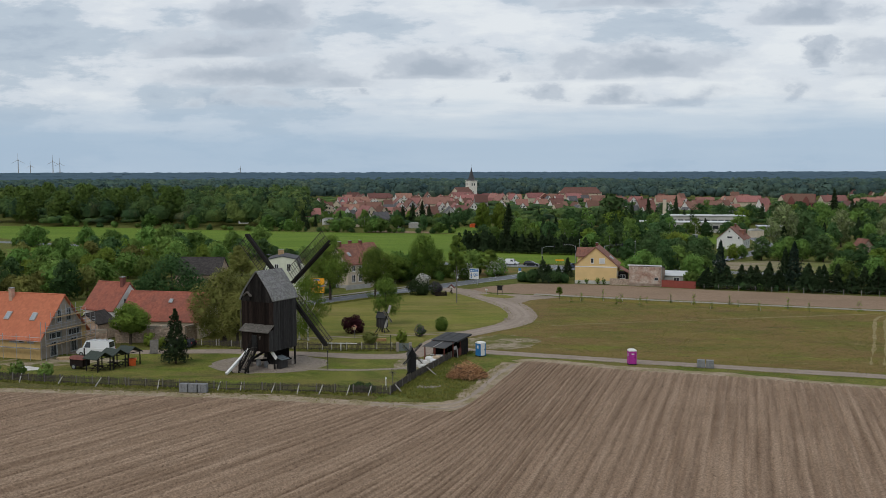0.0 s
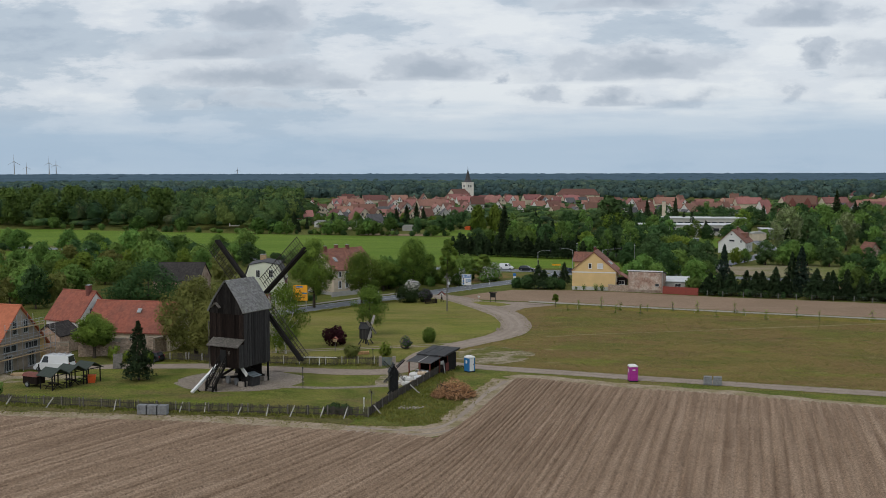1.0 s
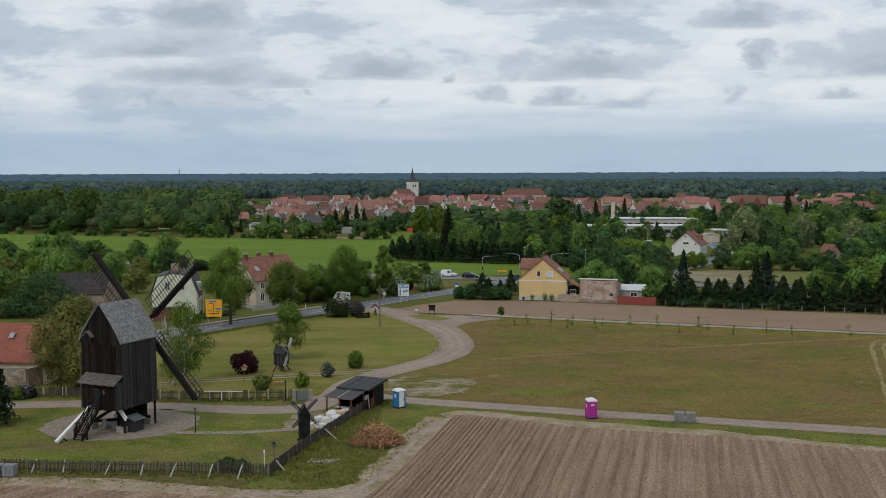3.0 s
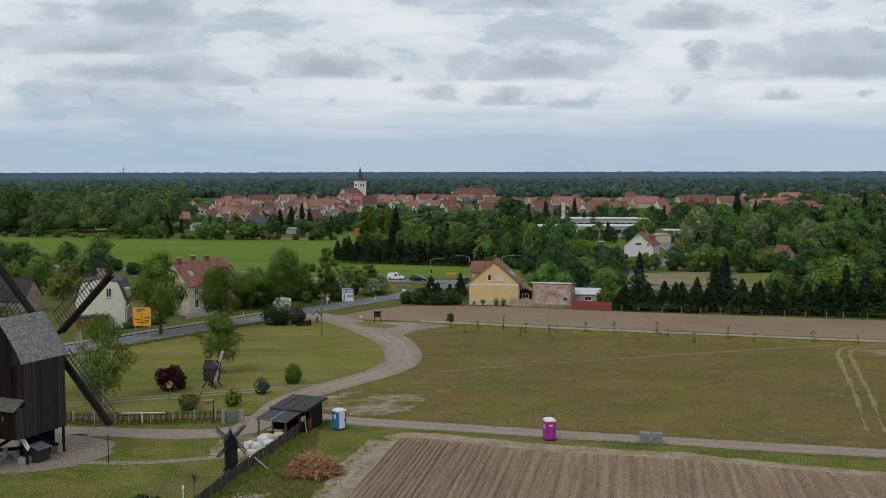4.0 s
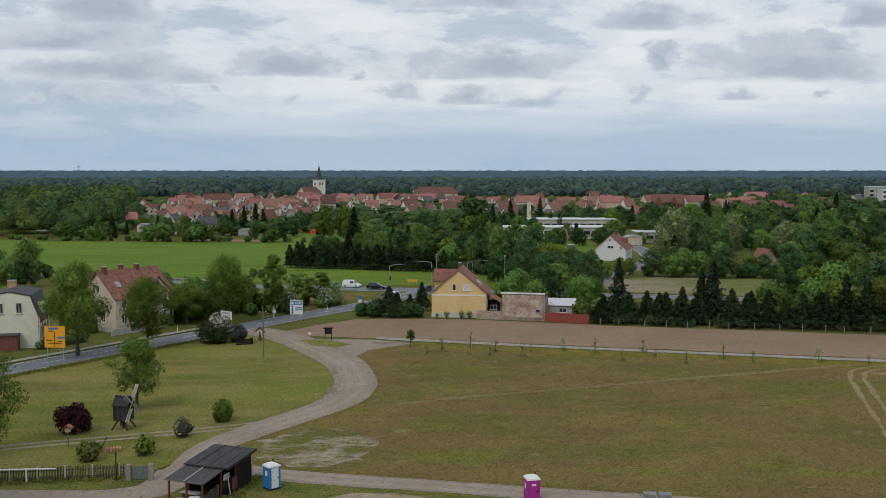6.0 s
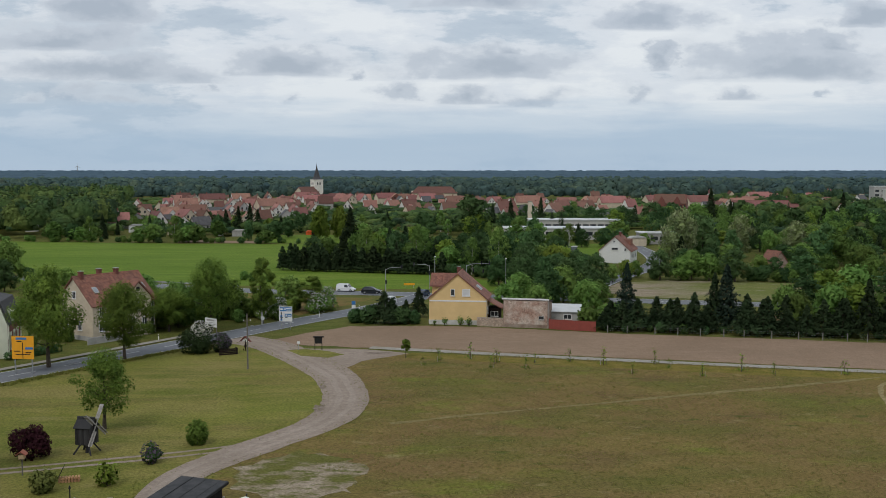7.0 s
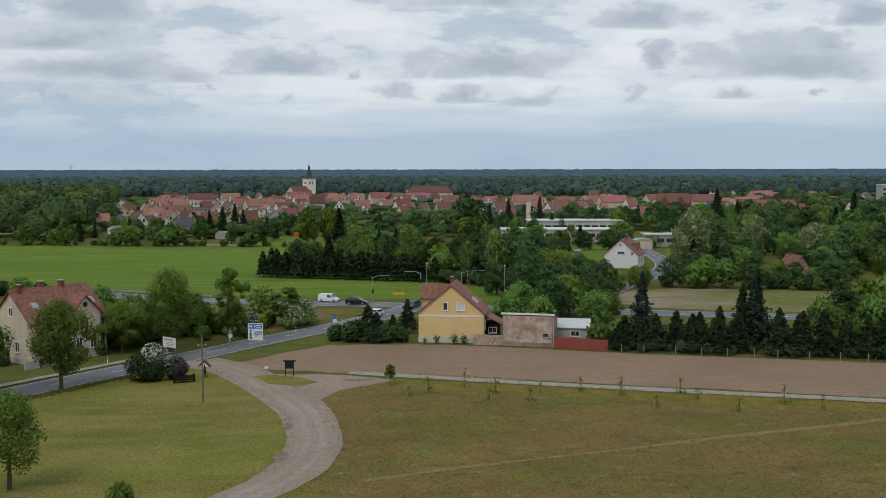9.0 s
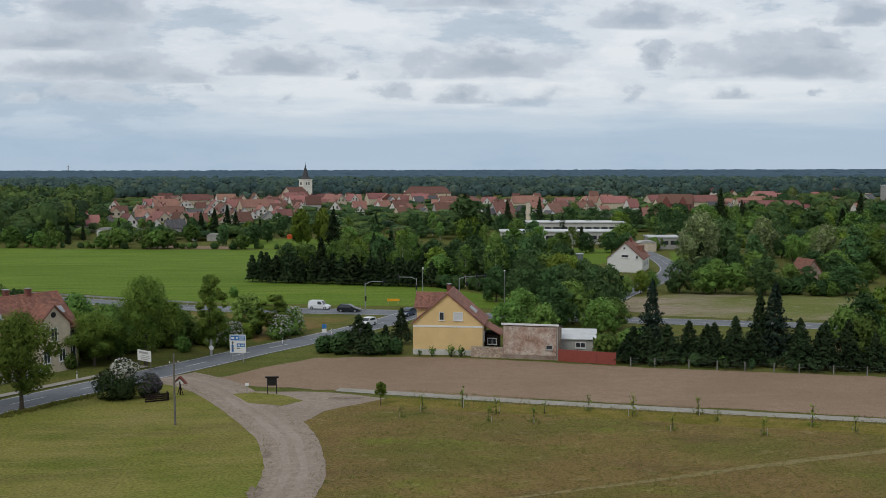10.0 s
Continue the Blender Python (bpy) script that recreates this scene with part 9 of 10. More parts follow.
for x, y, s in ((17.0, 239.4, 1.0), (19.8, 238.8, 1.15), (21.3, 238.4, 1.1), (15.2, 239.7, 0.7)):
    plant("front_shrub", x, y, s)

# conifers and posts along the field
plant("round_tree", 77.6, 227.0, 0.62, 0.78), plant("pale_tree", 88.4, 227.0, 0.95, 0.86), plant("round_tree", 93.5, 229.0, 0.7, 0.7)
for k, x, y, s, sz in (("fir_b", 44.8, 231.4, 0.8, 0.7), ("fir_b", 54.4, 233.6, 0.85, 0.95), ("shrub", 42.6, 235.6, 1.3, 1.3), ("shrub", 45.8, 236.8, 1.3, 1.4), ("fir", 47.6, 231.2, 0.85, 0.8), ("blue_spruce", 50.0, 237.4, 0.85, 1.11), ("fir_b", 50.2, 230.6, 1.0, 0.95), ("fir", 53.4, 232.0, 0.7, 0.55), ("fir_b", 55.4, 228.8, 0.92, 0.98), ("fir", 58.8, 227.4, 1.0, 0.82), ("fir_b", 61.8, 228.0, 0.85, 0.82), ("blue_spruce", 66.0, 230.4, 1.05, 1.12), ("fir", 64.2, 231.4, 0.9, 1.2), ("fir_b", 67.2, 224.6, 1.0, 1.02), ("fir", 70.2, 224.4, 1.0, 0.92), ("fir_b", 72.2, 227.4, 0.8, 1.05), ("fir_b", 74.0, 223.2, 0.9, 0.7), ("fir", 79.6, 221.8, 0.95, 0.95), ("fir_b", 82.6, 221.2, 1.0, 1.1), ("fir", 86.2, 219.4, 1.0, 1.2), ("fir_b", 90, 219, 1.1, 1.2), ("fir", 94, 217.8, 1.1, 1.2), ("blue_spruce", 98, 216.0, 1.0, 1.0), ("fir_b", 102, 215.0, 1.1, 1.2), ("fir", 106, 213.5, 1.1, 1.1), ("fir_b", 46.0, 233.2, 0.9, 0.85), ("fir_b", 57.4, 231.4, 0.9, 0.95), ("fir", 60.4, 231.0, 0.9, 1.0), ("fir_b", 69.0, 228.6, 0.9, 1.1), ("fir_b", 75.2, 226.6, 0.95, 1.1), ("fir", 77.0, 222.6, 0.8, 0.8), ("fir_b", 84.4, 223.8, 0.95, 1.05)):
    plant(k, x, y, s, sz * (0.93 if sz > 1.1 else 0.74), None, "", "firs along the field")
for k, x, y, s, sz in (("round_tree", 77.2, 231.6, 0.62, 0.85), ("round_tree", 84.5, 228.5, 0.8, 0.9), ("pale_tree", 96, 226, 0.8, 0.9), ("round_tree", 103, 224, 0.9, 0.9), ("shrub", 48.8, 240.6, 1.2, 1.2), ("shrub", 57.5, 236.4, 1.1, 0.9), ("shrub", 62.5, 236.4, 1.1, 0.9), ("dark_shrub", 69.5, 233.8, 1.0, 1.0), ("round_tree", 46.5, 255, 0.7, 0.7), ("round_tree", 50.5, 262, 0.7, 0.6), ("dark_tree", 40.6, 262, 0.72, 0.70), ("wide_tree", 44.8, 269, 0.75, 0.75), ("round_tree", 35.2, 268, 0.75, 0.72), ("dark_tree", 50, 272, 0.7, 0.66), ("round_tree", 31.6, 259.0, 0.7, 0.6), ("round_tree", 37.0, 256, 0.65, 0.6)):
    plant(k, x, y, s, sz, None, "", "trees in the garden")
mat_greypost = mat("grey_concrete_posts", (0.24, 0.23, 0.21), (0.17, 0.165, 0.15), 3.0, 0.9)
for i in range(15):
    x = 44.2 + i * 3.7 + random.uniform(-0.5, 0.5)
    p = thing("fence_post", x, 229.2 - (x - 44.2) * 0.325, random.uniform(-6, 6), "pale concrete fence post along the field", "post", "fence posts along the field")
    part("post", Shape().box((0, 0, 0.62), (0.12, 0.12, 1.24)), mat_greypost, p)
    part("cap", Shape().loft([[(-0.07, -0.07, 1.24), (0.07, -0.07, 1.24), (0.07, 0.07, 1.24), (-0.07, 0.07, 1.24)], [(-0.02, -0.02, 1.32), (0.02, -0.02, 1.32), (0.02, 0.02, 1.32), (-0.02, 0.02, 1.32)]]), mat_greypost, p)
wire = thing("wire_fence", 44.2, 229.2, 0, "thin wire fence between the concrete posts", "fence")
for z in (0.4, 0.8, 1.15):
    part("wire", Shape().beam((0, 0, z), (54.4, -17.7, z), 0.006), M_STEEL, wire)
gz = thing("garden_gazebo", 75.4, 227.2, -15, "raw timber frame of a small garden gazebo", "gazebo")
for x in (-1.5, 1.5):
    for y in (-1.3, 1.3):
        part("post", Shape().beam((x, y, 0), (x, y, 2.4), 0.14), M_TIMBER, gz)
for y in (-1.3, 1.3):
    part("plate", Shape().beam((-1.8, y, 2.4), (1.8, y, 2.4), 0.12), M_TIMBER, gz)
for i in range(7):
    x = -1.8 + i * 0.6
    part("rafter", Shape().beam((x, -1.7, 2.2), (x, 0, 3.3), 0.08).beam((x, 1.7, 2.2), (x, 0, 3.3), 0.08), M_TIMBER, gz)
part("ridge", Shape().beam((-1.9, 0, 3.3), (1.9, 0, 3.3), 0.1), M_TIMBER, gz)


# ---- saplings by the concrete path ----
def sapling(seed):
    rng = np.random.default_rng(seed)
    ob = tagged(new("sapling"), "thin young fruit tree tied to stakes", "sapling", "saplings by the path")
    part("trunk", Shape().tube((0, 0, 0), (0.05, 0, 1.6), 0.035, 0.02, 6).tube((0, 0, 1.1), (0.35, 0.1, 1.9), 0.015, 0.008, 4).tube((0, 0, 1.0), (-0.3, 0.2, 1.8), 0.015, 0.008, 4), M_BARK, ob)
    part("crown", quads_mesh("crown", crown_quads(rng, [(0, 0, 1.7, 0.45, 0.55), (0.28, 0.1, 1.4, 0.38, 0.3), (-0.28, -0.1, 1.25, 0.34, 0.3), (0.1, 0, 0.85, 0.35, 0.3), (0, 0, 0.3, 0.7, 0.3)], 60, 0.17, 0, 0.2), L_YEL), L_YEL, ob)
    for dx in (-0.35, 0.35):
        part("stake", Shape().beam((dx, 0, 0), (dx, 0, 0.75), 0.04), mat_palepost if dx < 0 else M_GREYWOOD, ob)
    return ob


sap = [sapling(5), sapling(6)]
spots = [(10.8, 202.3), (13.3, 205.2), (18.1, 206.5), (20.3, 199.6), (21.6, 203.0), (27.1, 202.6), (32.3, 203.4), (36.7, 200.3), (39.2, 193.9), (44.3, 200.4), (45.4, 197.3), (48.1, 191.0), (54.8, 194.2), (58.2, 191.4), (67.8, 190.5), (74.4, 188.4), (25.1, 198.4)]
for i, (x, y) in enumerate(spots):
    k = 0.8 + 0.5 * ((i * 7) % 5) / 4
    if i < 2:
        placed(sap[i], at(x, y, i * 50, k))
    else:
        keep = sap[i % 2].matrix_basis.copy()
        sap[i % 2].matrix_basis = Matrix.Identity(4)
        copy_thing(sap[i % 2], at(x, y, i * 50, k))
        sap[i % 2].matrix_basis = keep
tree("young_tree", 2.9, 1.7, 1.1, 0.05, 420, 0.17, L_YEL, "young bright green tree beside the lane fork", 95, 8)
plant("young_tree", 8.6, 208.5)


# ---- junction ----
def traffic_mast(x, y, rz, arm, heads, label, h=5.6):
    t = thing("traffic_light", x, y, rz, label, "traffic light")
    part("pole", Shape().tube((0, 0, 0), (0, 0, h), 0.1, 0.08, 8), M_STEEL, t)
    part("arm", Shape().tube((0, 0, h - 0.2), (arm * 0.25, 0, h + 0.25), 0.07, 0.06).tube((arm * 0.25, 0, h + 0.25), (arm, 0, h + 0.35), 0.06, 0.05), M_STEEL, t)
    for hx, hz in heads:
        b = part("signal_head", Shape().box((hx, 0, hz), (0.34, 0.25, 0.95)), M_BLACK, t)
        for k in range(3):
            part("lens", Shape().tube((hx, -0.12, hz + 0.3 - k * 0.3), (hx, -0.16, hz + 0.3 - k * 0.3), 0.11, 0.11, 10), M_GLASS, b)
    return t


traffic_mast(7.6, 288.8, 0, 3.9, [(3.7, 6.0), (0.1, 2.6)], "grey traffic light mast with long arm")
traffic_mast(18.2, 296.5, 0, -3.9, [(-3.7, 5.9), (0, 3.8)], "grey traffic light mast with arm over the road")
traffic_mast(27.2, 298.0, 0, 5.6, [(3.6, 5.9), (5.5, 5.9), (1.6, 4.2), (4.0, 4.0)], "grey traffic light mast with two signal heads", 5.5)
for x, y in ((20.0, 304.0), (36.5, 297.0)):
    l = thing("street_lamp", x, y, 0, "slender grey street lamp at the junction", "street lamp")
    part("pole", Shape().tube((0, 0, 0), (0, 0, 7.0), 0.09, 0.06, 8), M_STEEL, l)
    part("head", Shape().box((0, -0.3, 7.05), (0.3, 0.8, 0.14)), M_WHITE, l)
os_ = thing("orange_site_sign", 13.5, 299.0, 0, "orange temporary direction sign in the grass", "road sign")
part("panel", Shape().box((0, 0, 0.9), (2.6, 0.06, 0.5)), M_SIGNYELLOW, os_)
for dx in (-1, 1):
    part("post", Shape().tube((dx, 0.05, 0), (dx, 0.05, 1.1), 0.04), M_STEEL, os_)
gr = thing("guard_rail", -75, 326.6, 0, "long steel guard rail along the bypass", "guard rail")
for i in range(24):
    a, b = Vector((i * 2.0, -i * 1.06, 0.6)), Vector(((i + 1) * 2.0, -(i + 1) * 1.06, 0.6))
    part("rail", Shape().beam(a, b, 0.06, 0.31), M_STEEL, gr)
    part("post", Shape().beam((a.x, a.y, 0), (a.x, a.y, 0.75), 0.1), M_STEEL, gr)
car(-1.5, 293.0, -106, "white compact delivery car waiting at the junction", M_CARWHITE, 4.4, 1.8, 1.8, 1.05, 1.0, 0.12, "car", True, True)
car(4.4, 288.4, -104, "black estate car waiting at the junction", M_CARBLACK, 4.5, 1.8, 1.55, 1.15, 0.95, 0.45)
car(7.8, 270.4, 148, "white hatchback on the main road", M_CARWHITE, 4.0, 1.75, 1.5, 1.0, 0.93, 0.4)
car(15.6, 282.0, 150, "dark blue car standing at the junction", M_CARBLUE, 4.3, 1.78, 1.48, 1.1, 0.93, 0.5)
car(64.5, 312.6, -25, "black car driving up the side road", M_CARBLACK, 4.4, 1.8, 1.5, 1.1, 0.95, 0.5)

for k, x, y, s, sz in (("pale_tree", 92, 247, 1.25, 1.15), ("round_tree", 99, 250, 1.2, 1.3), ("dark_tree", 107, 246, 1.2, 1.1), ("wide_tree", 116, 243, 1.1, 1.15), ("round_tree", 124, 240, 1.2, 1.2), ("dark_tree", 112, 232, 1.0, 1.0), ("wide_tree", 121, 228, 1.0, 1.1), ("dark_tree", 86, 243, 0.8, 0.9), ("olive_tree", 104, 236, 0.8, 0.85)):
    plant(k, x, y, s, sz * 0.78, None, "", "trees in the garden")


# ---- beyond the road ----
def white_house():
    h = thing("white_house", 81.4, 364.5, -24, "white rendered house with brown-red roof", "house")
    W, D, E, R = 9.5, 13, 3.8, 8.0
    gable_walls(h, W, D, E, R, M_WHITE)
    gable_roof(h, W, D, E, R, M_BROWNTILE, 0.35, True, 12)
    window(h, 0, -D / 2, 4.4, 1.9, 0.7, 0)
    window(h, -0.2, -D / 2, 6.6, 0.5, 0.6, 0, False)
    window(h, 3.2, -D / 2, 4.2, 0.6, 0.9, 0)
    for y in (-3.5, 0, 3.5):
        window(h, W / 2, y, 2.0, 1.1, 1.3, 90)
    part("dormer", Shape().box((W / 4 + 0.2, 2.6, 6.0), (2.2, 4.2, 1.7)), M_BROWNTILE, h)
    chimney(h, 0.4, 1.0, 7.6, 9.0)


white_house()


mat_tw2 = mat("works_white_render", (0.50, 0.49, 0.46), (0.42, 0.41, 0.38), 0.8, 0.9)


def works():
    for x, y, w, d, hh, lab in ((84, 470, 46, 14, 4.6, "long low white works building with window band"), (98, 510, 40, 16, 6.0, "white works hall with flat metal roof"), (116, 440, 14, 10, 4.2, "grey flat-roofed works building")):
        b = thing("works_building", x, y, -6, lab, "works")
        part("wall", Shape().box((0, 0, hh / 2), (w, d, hh)), mat_tw2 if w > 20 else M_GREYR, b)
        part("roof", Shape().box((0, 0, hh + 0.15), (w + 0.8, d + 0.8, 0.35)), M_SILVER, b)
        n = int(w / 3.2)
        for i in range(n):
            part("window", Shape().box((-w / 2 + (i + 0.5) * w / n, -d / 2 - 0.03, hh * 0.55), (w / n * 0.78, 0.08, hh * 0.32)), M_GLASS, b)
    c = thing("works_chimney", 80, 520, 0, "pale brick works chimney stack", "chimney")
    part("stack", Shape().loft([[(-1, -1, 0), (1, -1, 0), (1, 1, 0), (-1, 1, 0)], [(-0.8, -0.8, 14), (0.8, -0.8, 14), (0.8, 0.8, 14), (-0.8, 0.8, 14)]]), M_CREAM, c)
    part("rim", Shape().box((0, 0, 14), (1.9, 1.9, 0.4)), M_GREYBRICK, c)
    s = thing("switch_house", 66, 357.5, 0, "grey metal switch cabinet among the trees", "cabinet")
    part("body", Shape().box((0, 0, 2.6), (1.6, 1.4, 5.2)), mat_bluegrey, s)
    part("cap", Shape().box((0, 0, 5.3), (1.8, 1.6, 0.2)), M_SILVER, s)
    b = thing("brick_barn", 117, 331, 12, "small brick barn with steep tiled roof", "barn")
    gable_walls(b, 5, 6, 2.4, 5.6, M_BRICK)
    gable_roof(b, 5, 6, 2.4, 5.6, M_BROWNTILE, 0.3, True, 13)


works()


def town_house(w, d, e, r, walls, roofs, label, nwin, rows_, gable_win, chim, dormers=0):
    h = tagged(new("town_house"), label, "house", "houses of the town")
    gable_walls(h, w, d, e, r, walls)
    s = Shape()
    k = (r - e) / (w / 2)
    for sx in (-1, 1):
        ex, ez = w / 2 + 0.4, e - 0.4 * k
        s.loft([[(sx * ex, -d / 2 - 0.3, ez), (0, -d / 2 - 0.3, r), (0, -d / 2 - 0.3, r + 0.2), (sx * ex, -d / 2 - 0.3, ez + 0.2)], [(sx * ex, d / 2 + 0.3, ez), (0, d / 2 + 0.3, r), (0, d / 2 + 0.3, r + 0.2), (sx * ex, d / 2 + 0.3, ez + 0.2)]])
    part("roof", s, roofs, h)
    win = Shape().box((0, 0, 0), (0.08, 0.95, 1.3)).mesh("window", M_GLASS)
    for z in rows_:
        for i in range(nwin):
            y = -d / 2 + (i + 0.5) * d / nwin
            for sx in (-1, 1):
                part("window", win, M_GLASS, h, "", pose(sx * (w / 2 + 0.03), y, z))
    for z in gable_win:
        for x in (-1.4, 1.4):
            part("window", win, M_GLASS, h, "", pose(x, -d / 2 - 0.03, z, 0, 0, 90))
    if chim:
        part("chimney", Shape().box((0.3, d * 0.2, r + 0.4), (0.7, 0.7, 1.6)), M_REDBRICK, h)
    for i in range(dormers):
        part("dormer", Shape().box((w / 4 + 0.3, -d / 2 + (i + 0.5) * d / dormers, (e + r) / 2 + 0.2), (1.8, 1.4, 1.3)), walls, h)
    return h


T_WALLS = [M_CREAM, M_WHITE, M_GREYR, M_PALEY, M_REDBRICK]
mat_trA = mat("town_tiles_red", (0.300, 0.150, 0.116), (0.235, 0.118, 0.092), 0.8, 0.85, 0.2, obrand=0.42, c=(0.170, 0.090, 0.068), cscale=0.15)
mat_trB = mat("town_tiles_brown", (0.170, 0.085, 0.062), (0.130, 0.068, 0.052), 0.8, 0.85, 0.2, obrand=0.25)
mat_trC = mat("town_slate", (0.13, 0.125, 0.13), (0.08, 0.078, 0.082), 0.8, 0.8, 0.2, obrand=0.2)
mat_tw = mat("town_white_render", (0.72, 0.70, 0.66), (0.60, 0.58, 0.55), 0.8, 0.9)
KINDS = [town_house(9, 13, 4.6, 8.8, M_CREAM, mat_trA, "cream town house with red tiled roof", 4, (2.4,), (3.0, 5.6), True),
         town_house(8.5, 11, 3.8, 8.2, mat_tw, mat_trA, "white town house with steep red roof", 3, (2.2,), (2.6, 5.0), True),
         town_house(10, 16, 5.4, 9.6, M_CREAM, mat_trB, "long town house with brown-red roof", 5, (2.0, 4.4), (3.0, 5.8), True, 2),
         town_house(9.5, 12, 4.4, 9.0, M_GREYR, mat_trA, "grey rendered town house with red roof", 3, (2.3,), (2.8, 5.6), True),
         town_house(8, 9, 3.4, 7.4, mat_tw, mat_trC, "white town house with dark roof", 3, (2.0,), (2.4, 4.8), False),
         town_house(11, 22, 5.2, 9.4, M_REDBRICK, mat_trA, "long brick building with red tiled roof", 7, (2.0, 4.2), (3.2, 5.8), False)]
KINDS += [town_house(7.5, 9, 4.0, 7.6, mat_tw, mat_trA, "small white gabled town house with red roof", 2, (2.2,), (2.4, 5.0), False),
          town_house(7, 8, 4.4, 8.2, M_CREAM, mat_trB, "narrow cream town house with brown roof", 2, (2.2,), (2.6, 5.2), True),
          town_house(8, 10, 3.2, 6.8, M_GREYR, mat_trC, "low grey town house with slate roof", 2, (1.9,), (2.2,), False)]
# farther off their windows cannot be told apart
FAR_KINDS = [town_house(9, 13, 4.6, 8.8, M_CREAM, mat_trA, "cream town house with red tiled roof", 0, (), (5.6,), True),
             town_house(8.5, 11, 3.8, 8.2, mat_tw, mat_trA, "white town house with steep red roof", 0, (), (5.0,), True),
             town_house(9, 18, 5.0, 9.0, mat_tw, mat_trA, "long terrace with red tiled roof", 0, (), (), True, 3),
             town_house(9.5, 12, 4.4, 9.0, M_GREYR, mat_trB, "grey rendered town house with brown roof", 0, (), (5.6,), True),
             town_house(8, 9, 3.4, 7.4, mat_tw, mat_trC, "white town house with dark roof", 0, (), (), False),
             town_house(9, 22, 5.6, 9.6, M_CREAM, mat_trA, "long cream terrace with red roof", 0, (), (), True, 4),
             town_house(7.5, 9, 4.0, 7.6, mat_tw, mat_trA, "small white gabled town house with red roof", 0, (), (5.0,), False),
             town_house(7, 8, 4.4, 8.2, M_CREAM, mat_trB, "narrow cream town house with brown roof", 0, (), (), True)]
used = set()


def town_row(dist, lo, hi, gap, seed, turn, chance=0.9, top=1.0):
    """Houses on an arc at that distance between two bearings (degrees from +y)."""
    rng = random.Random(seed)
    kinds = KINDS if dist < 680 else FAR_KINDS
    a = lo
    while a < hi:
        k = rng.choice([0, 1, 1, 2, 3, 4, 4, 6, 6, 7, 7, 8, 8] if kinds is KINDS else [0, 1, 1, 1, 2, 3, 4, 4, 5, 6, 6, 6, 7, 7] if dist < 1000 else [1, 4, 6, 7])
        long = kinds is FAR_KINDS and k in (2, 5)
        step = math.degrees(gap / dist) * rng.uniform(0.65, 1.05) * (1.5 if long else 1.0)
        a += step
        if rng.random() > chance:
            continue
        r = dist * (1 + rng.uniform(-0.025, 0.025))
        x, y = r * math.sin(radians(a)), r * math.cos(radians(a)) - 16
        m = at(x, y, turn + (90 if long else rng.choice([0, 0, 90] if a < -2 else [0, 90, 90, 90])) + rng.uniform(-14, 14), rng.uniform(0.74, 1.0) * top, rng.uniform(0.85, 1.12) * top)
        own = kinds[k]
        if own.name not in used:
            used.add(own.name)
            placed(own, m)
        else:
            keep = own.matrix_basis.copy()
            own.matrix_basis = Matrix.Identity(4)
            copy_thing(own, m)
            own.matrix_basis = keep


town_row(572, -10.6, -6.6, 13, 21, 20, 0.6)
town_row(590, -12.2, -5.4, 12, 22, 30, 0.8)
town_row(636, -12.6, -3.8, 12, 23, 8, 0.85)
town_row(690, -11.0, -2.8, 12, 24, 22, 0.85)
town_row(805, -10.4, -1.8, 13, 25, 12, 0.85)
town_row(935, -10, 6.0, 13, 26, 20, 0.8)
town_row(612, -12.4, -6.2, 12, 1, 20)
town_row(660, -12.4, -3.6, 14, 2, 12, 0.8)
town_row(715, -12.2, -3.4, 13, 3, 24)
town_row(775, -11.6, -2.6, 13, 4, 16)
town_row(835, -10.2, -1.0, 14, 5, 20)
town_row(900, -10.2, 5.0, 14, 6, 14)
town_row(965, -9.8, 4.0, 15, 7, 20)
town_row(740, -1.6, 2.0, 18, 8, 10, 0.7)
town_row(690, 5.0, 11.2, 17, 9, 30, 0.75)
town_row(800, 1.0, 13.0, 17, 10, 20, 0.8)
town_row(870, 4.0, 14.0, 17, 11, 10, 0.8)
town_row(1000, 7.6, 15.5, 20, 12, 10, 0.7)
town_row(620, 8.5, 12.5, 24, 13, 10, 0.5)
town_row(780, 11.0, 19.5, 22, 31, 20, 0.55, 1.0)
town_row(850, 12.0, 22.0, 22, 32, 10, 0.55, 1.0)
town_row(930, 12.0, 24.0, 20, 33, 24, 0.55, 1.0)
town_row(665, -2.6, 9.0, 14, 41, 20, 0.55, 0.95)
town_row(705, -2.0, 10.0, 14, 42, 10, 0.55, 0.95)
town_row(750, 0.0, 12.0, 14, 43, 30, 0.55, 0.95)
town_row(840, 0.0, 14.0, 15, 44, 14, 0.55, 0.95)
town_row(1250, 14.0, 30.0, 24, 14, 10, 0.75)
town_row(1120, 14.0, 29.0, 26, 15, 10, 0.7)
town_row(760, 16.0, 25.0, 34, 16, 10, 0.55)
town_row(730, 20.0, 31.0, 26, 51, 20, 0.55, 1.0)
town_row(815, 20.0, 32.0, 24, 52, 12, 0.55, 1.0)
town_row(900, 22.0, 33.0, 24, 53, 24, 0.55, 1.0)
town_row(985, 20.0, 33.0, 26, 54, 14, 0.55, 1.0)
for i, kk in enumerate(KINDS + FAR_KINDS):
    if kk.name not in used:
        placed(kk, at(-60 + i * 18, 905, 10))


mat_tower = mat("pale_tower_render", (0.80, 0.76, 0.68), (0.72, 0.68, 0.60), 0.5, 0.9)


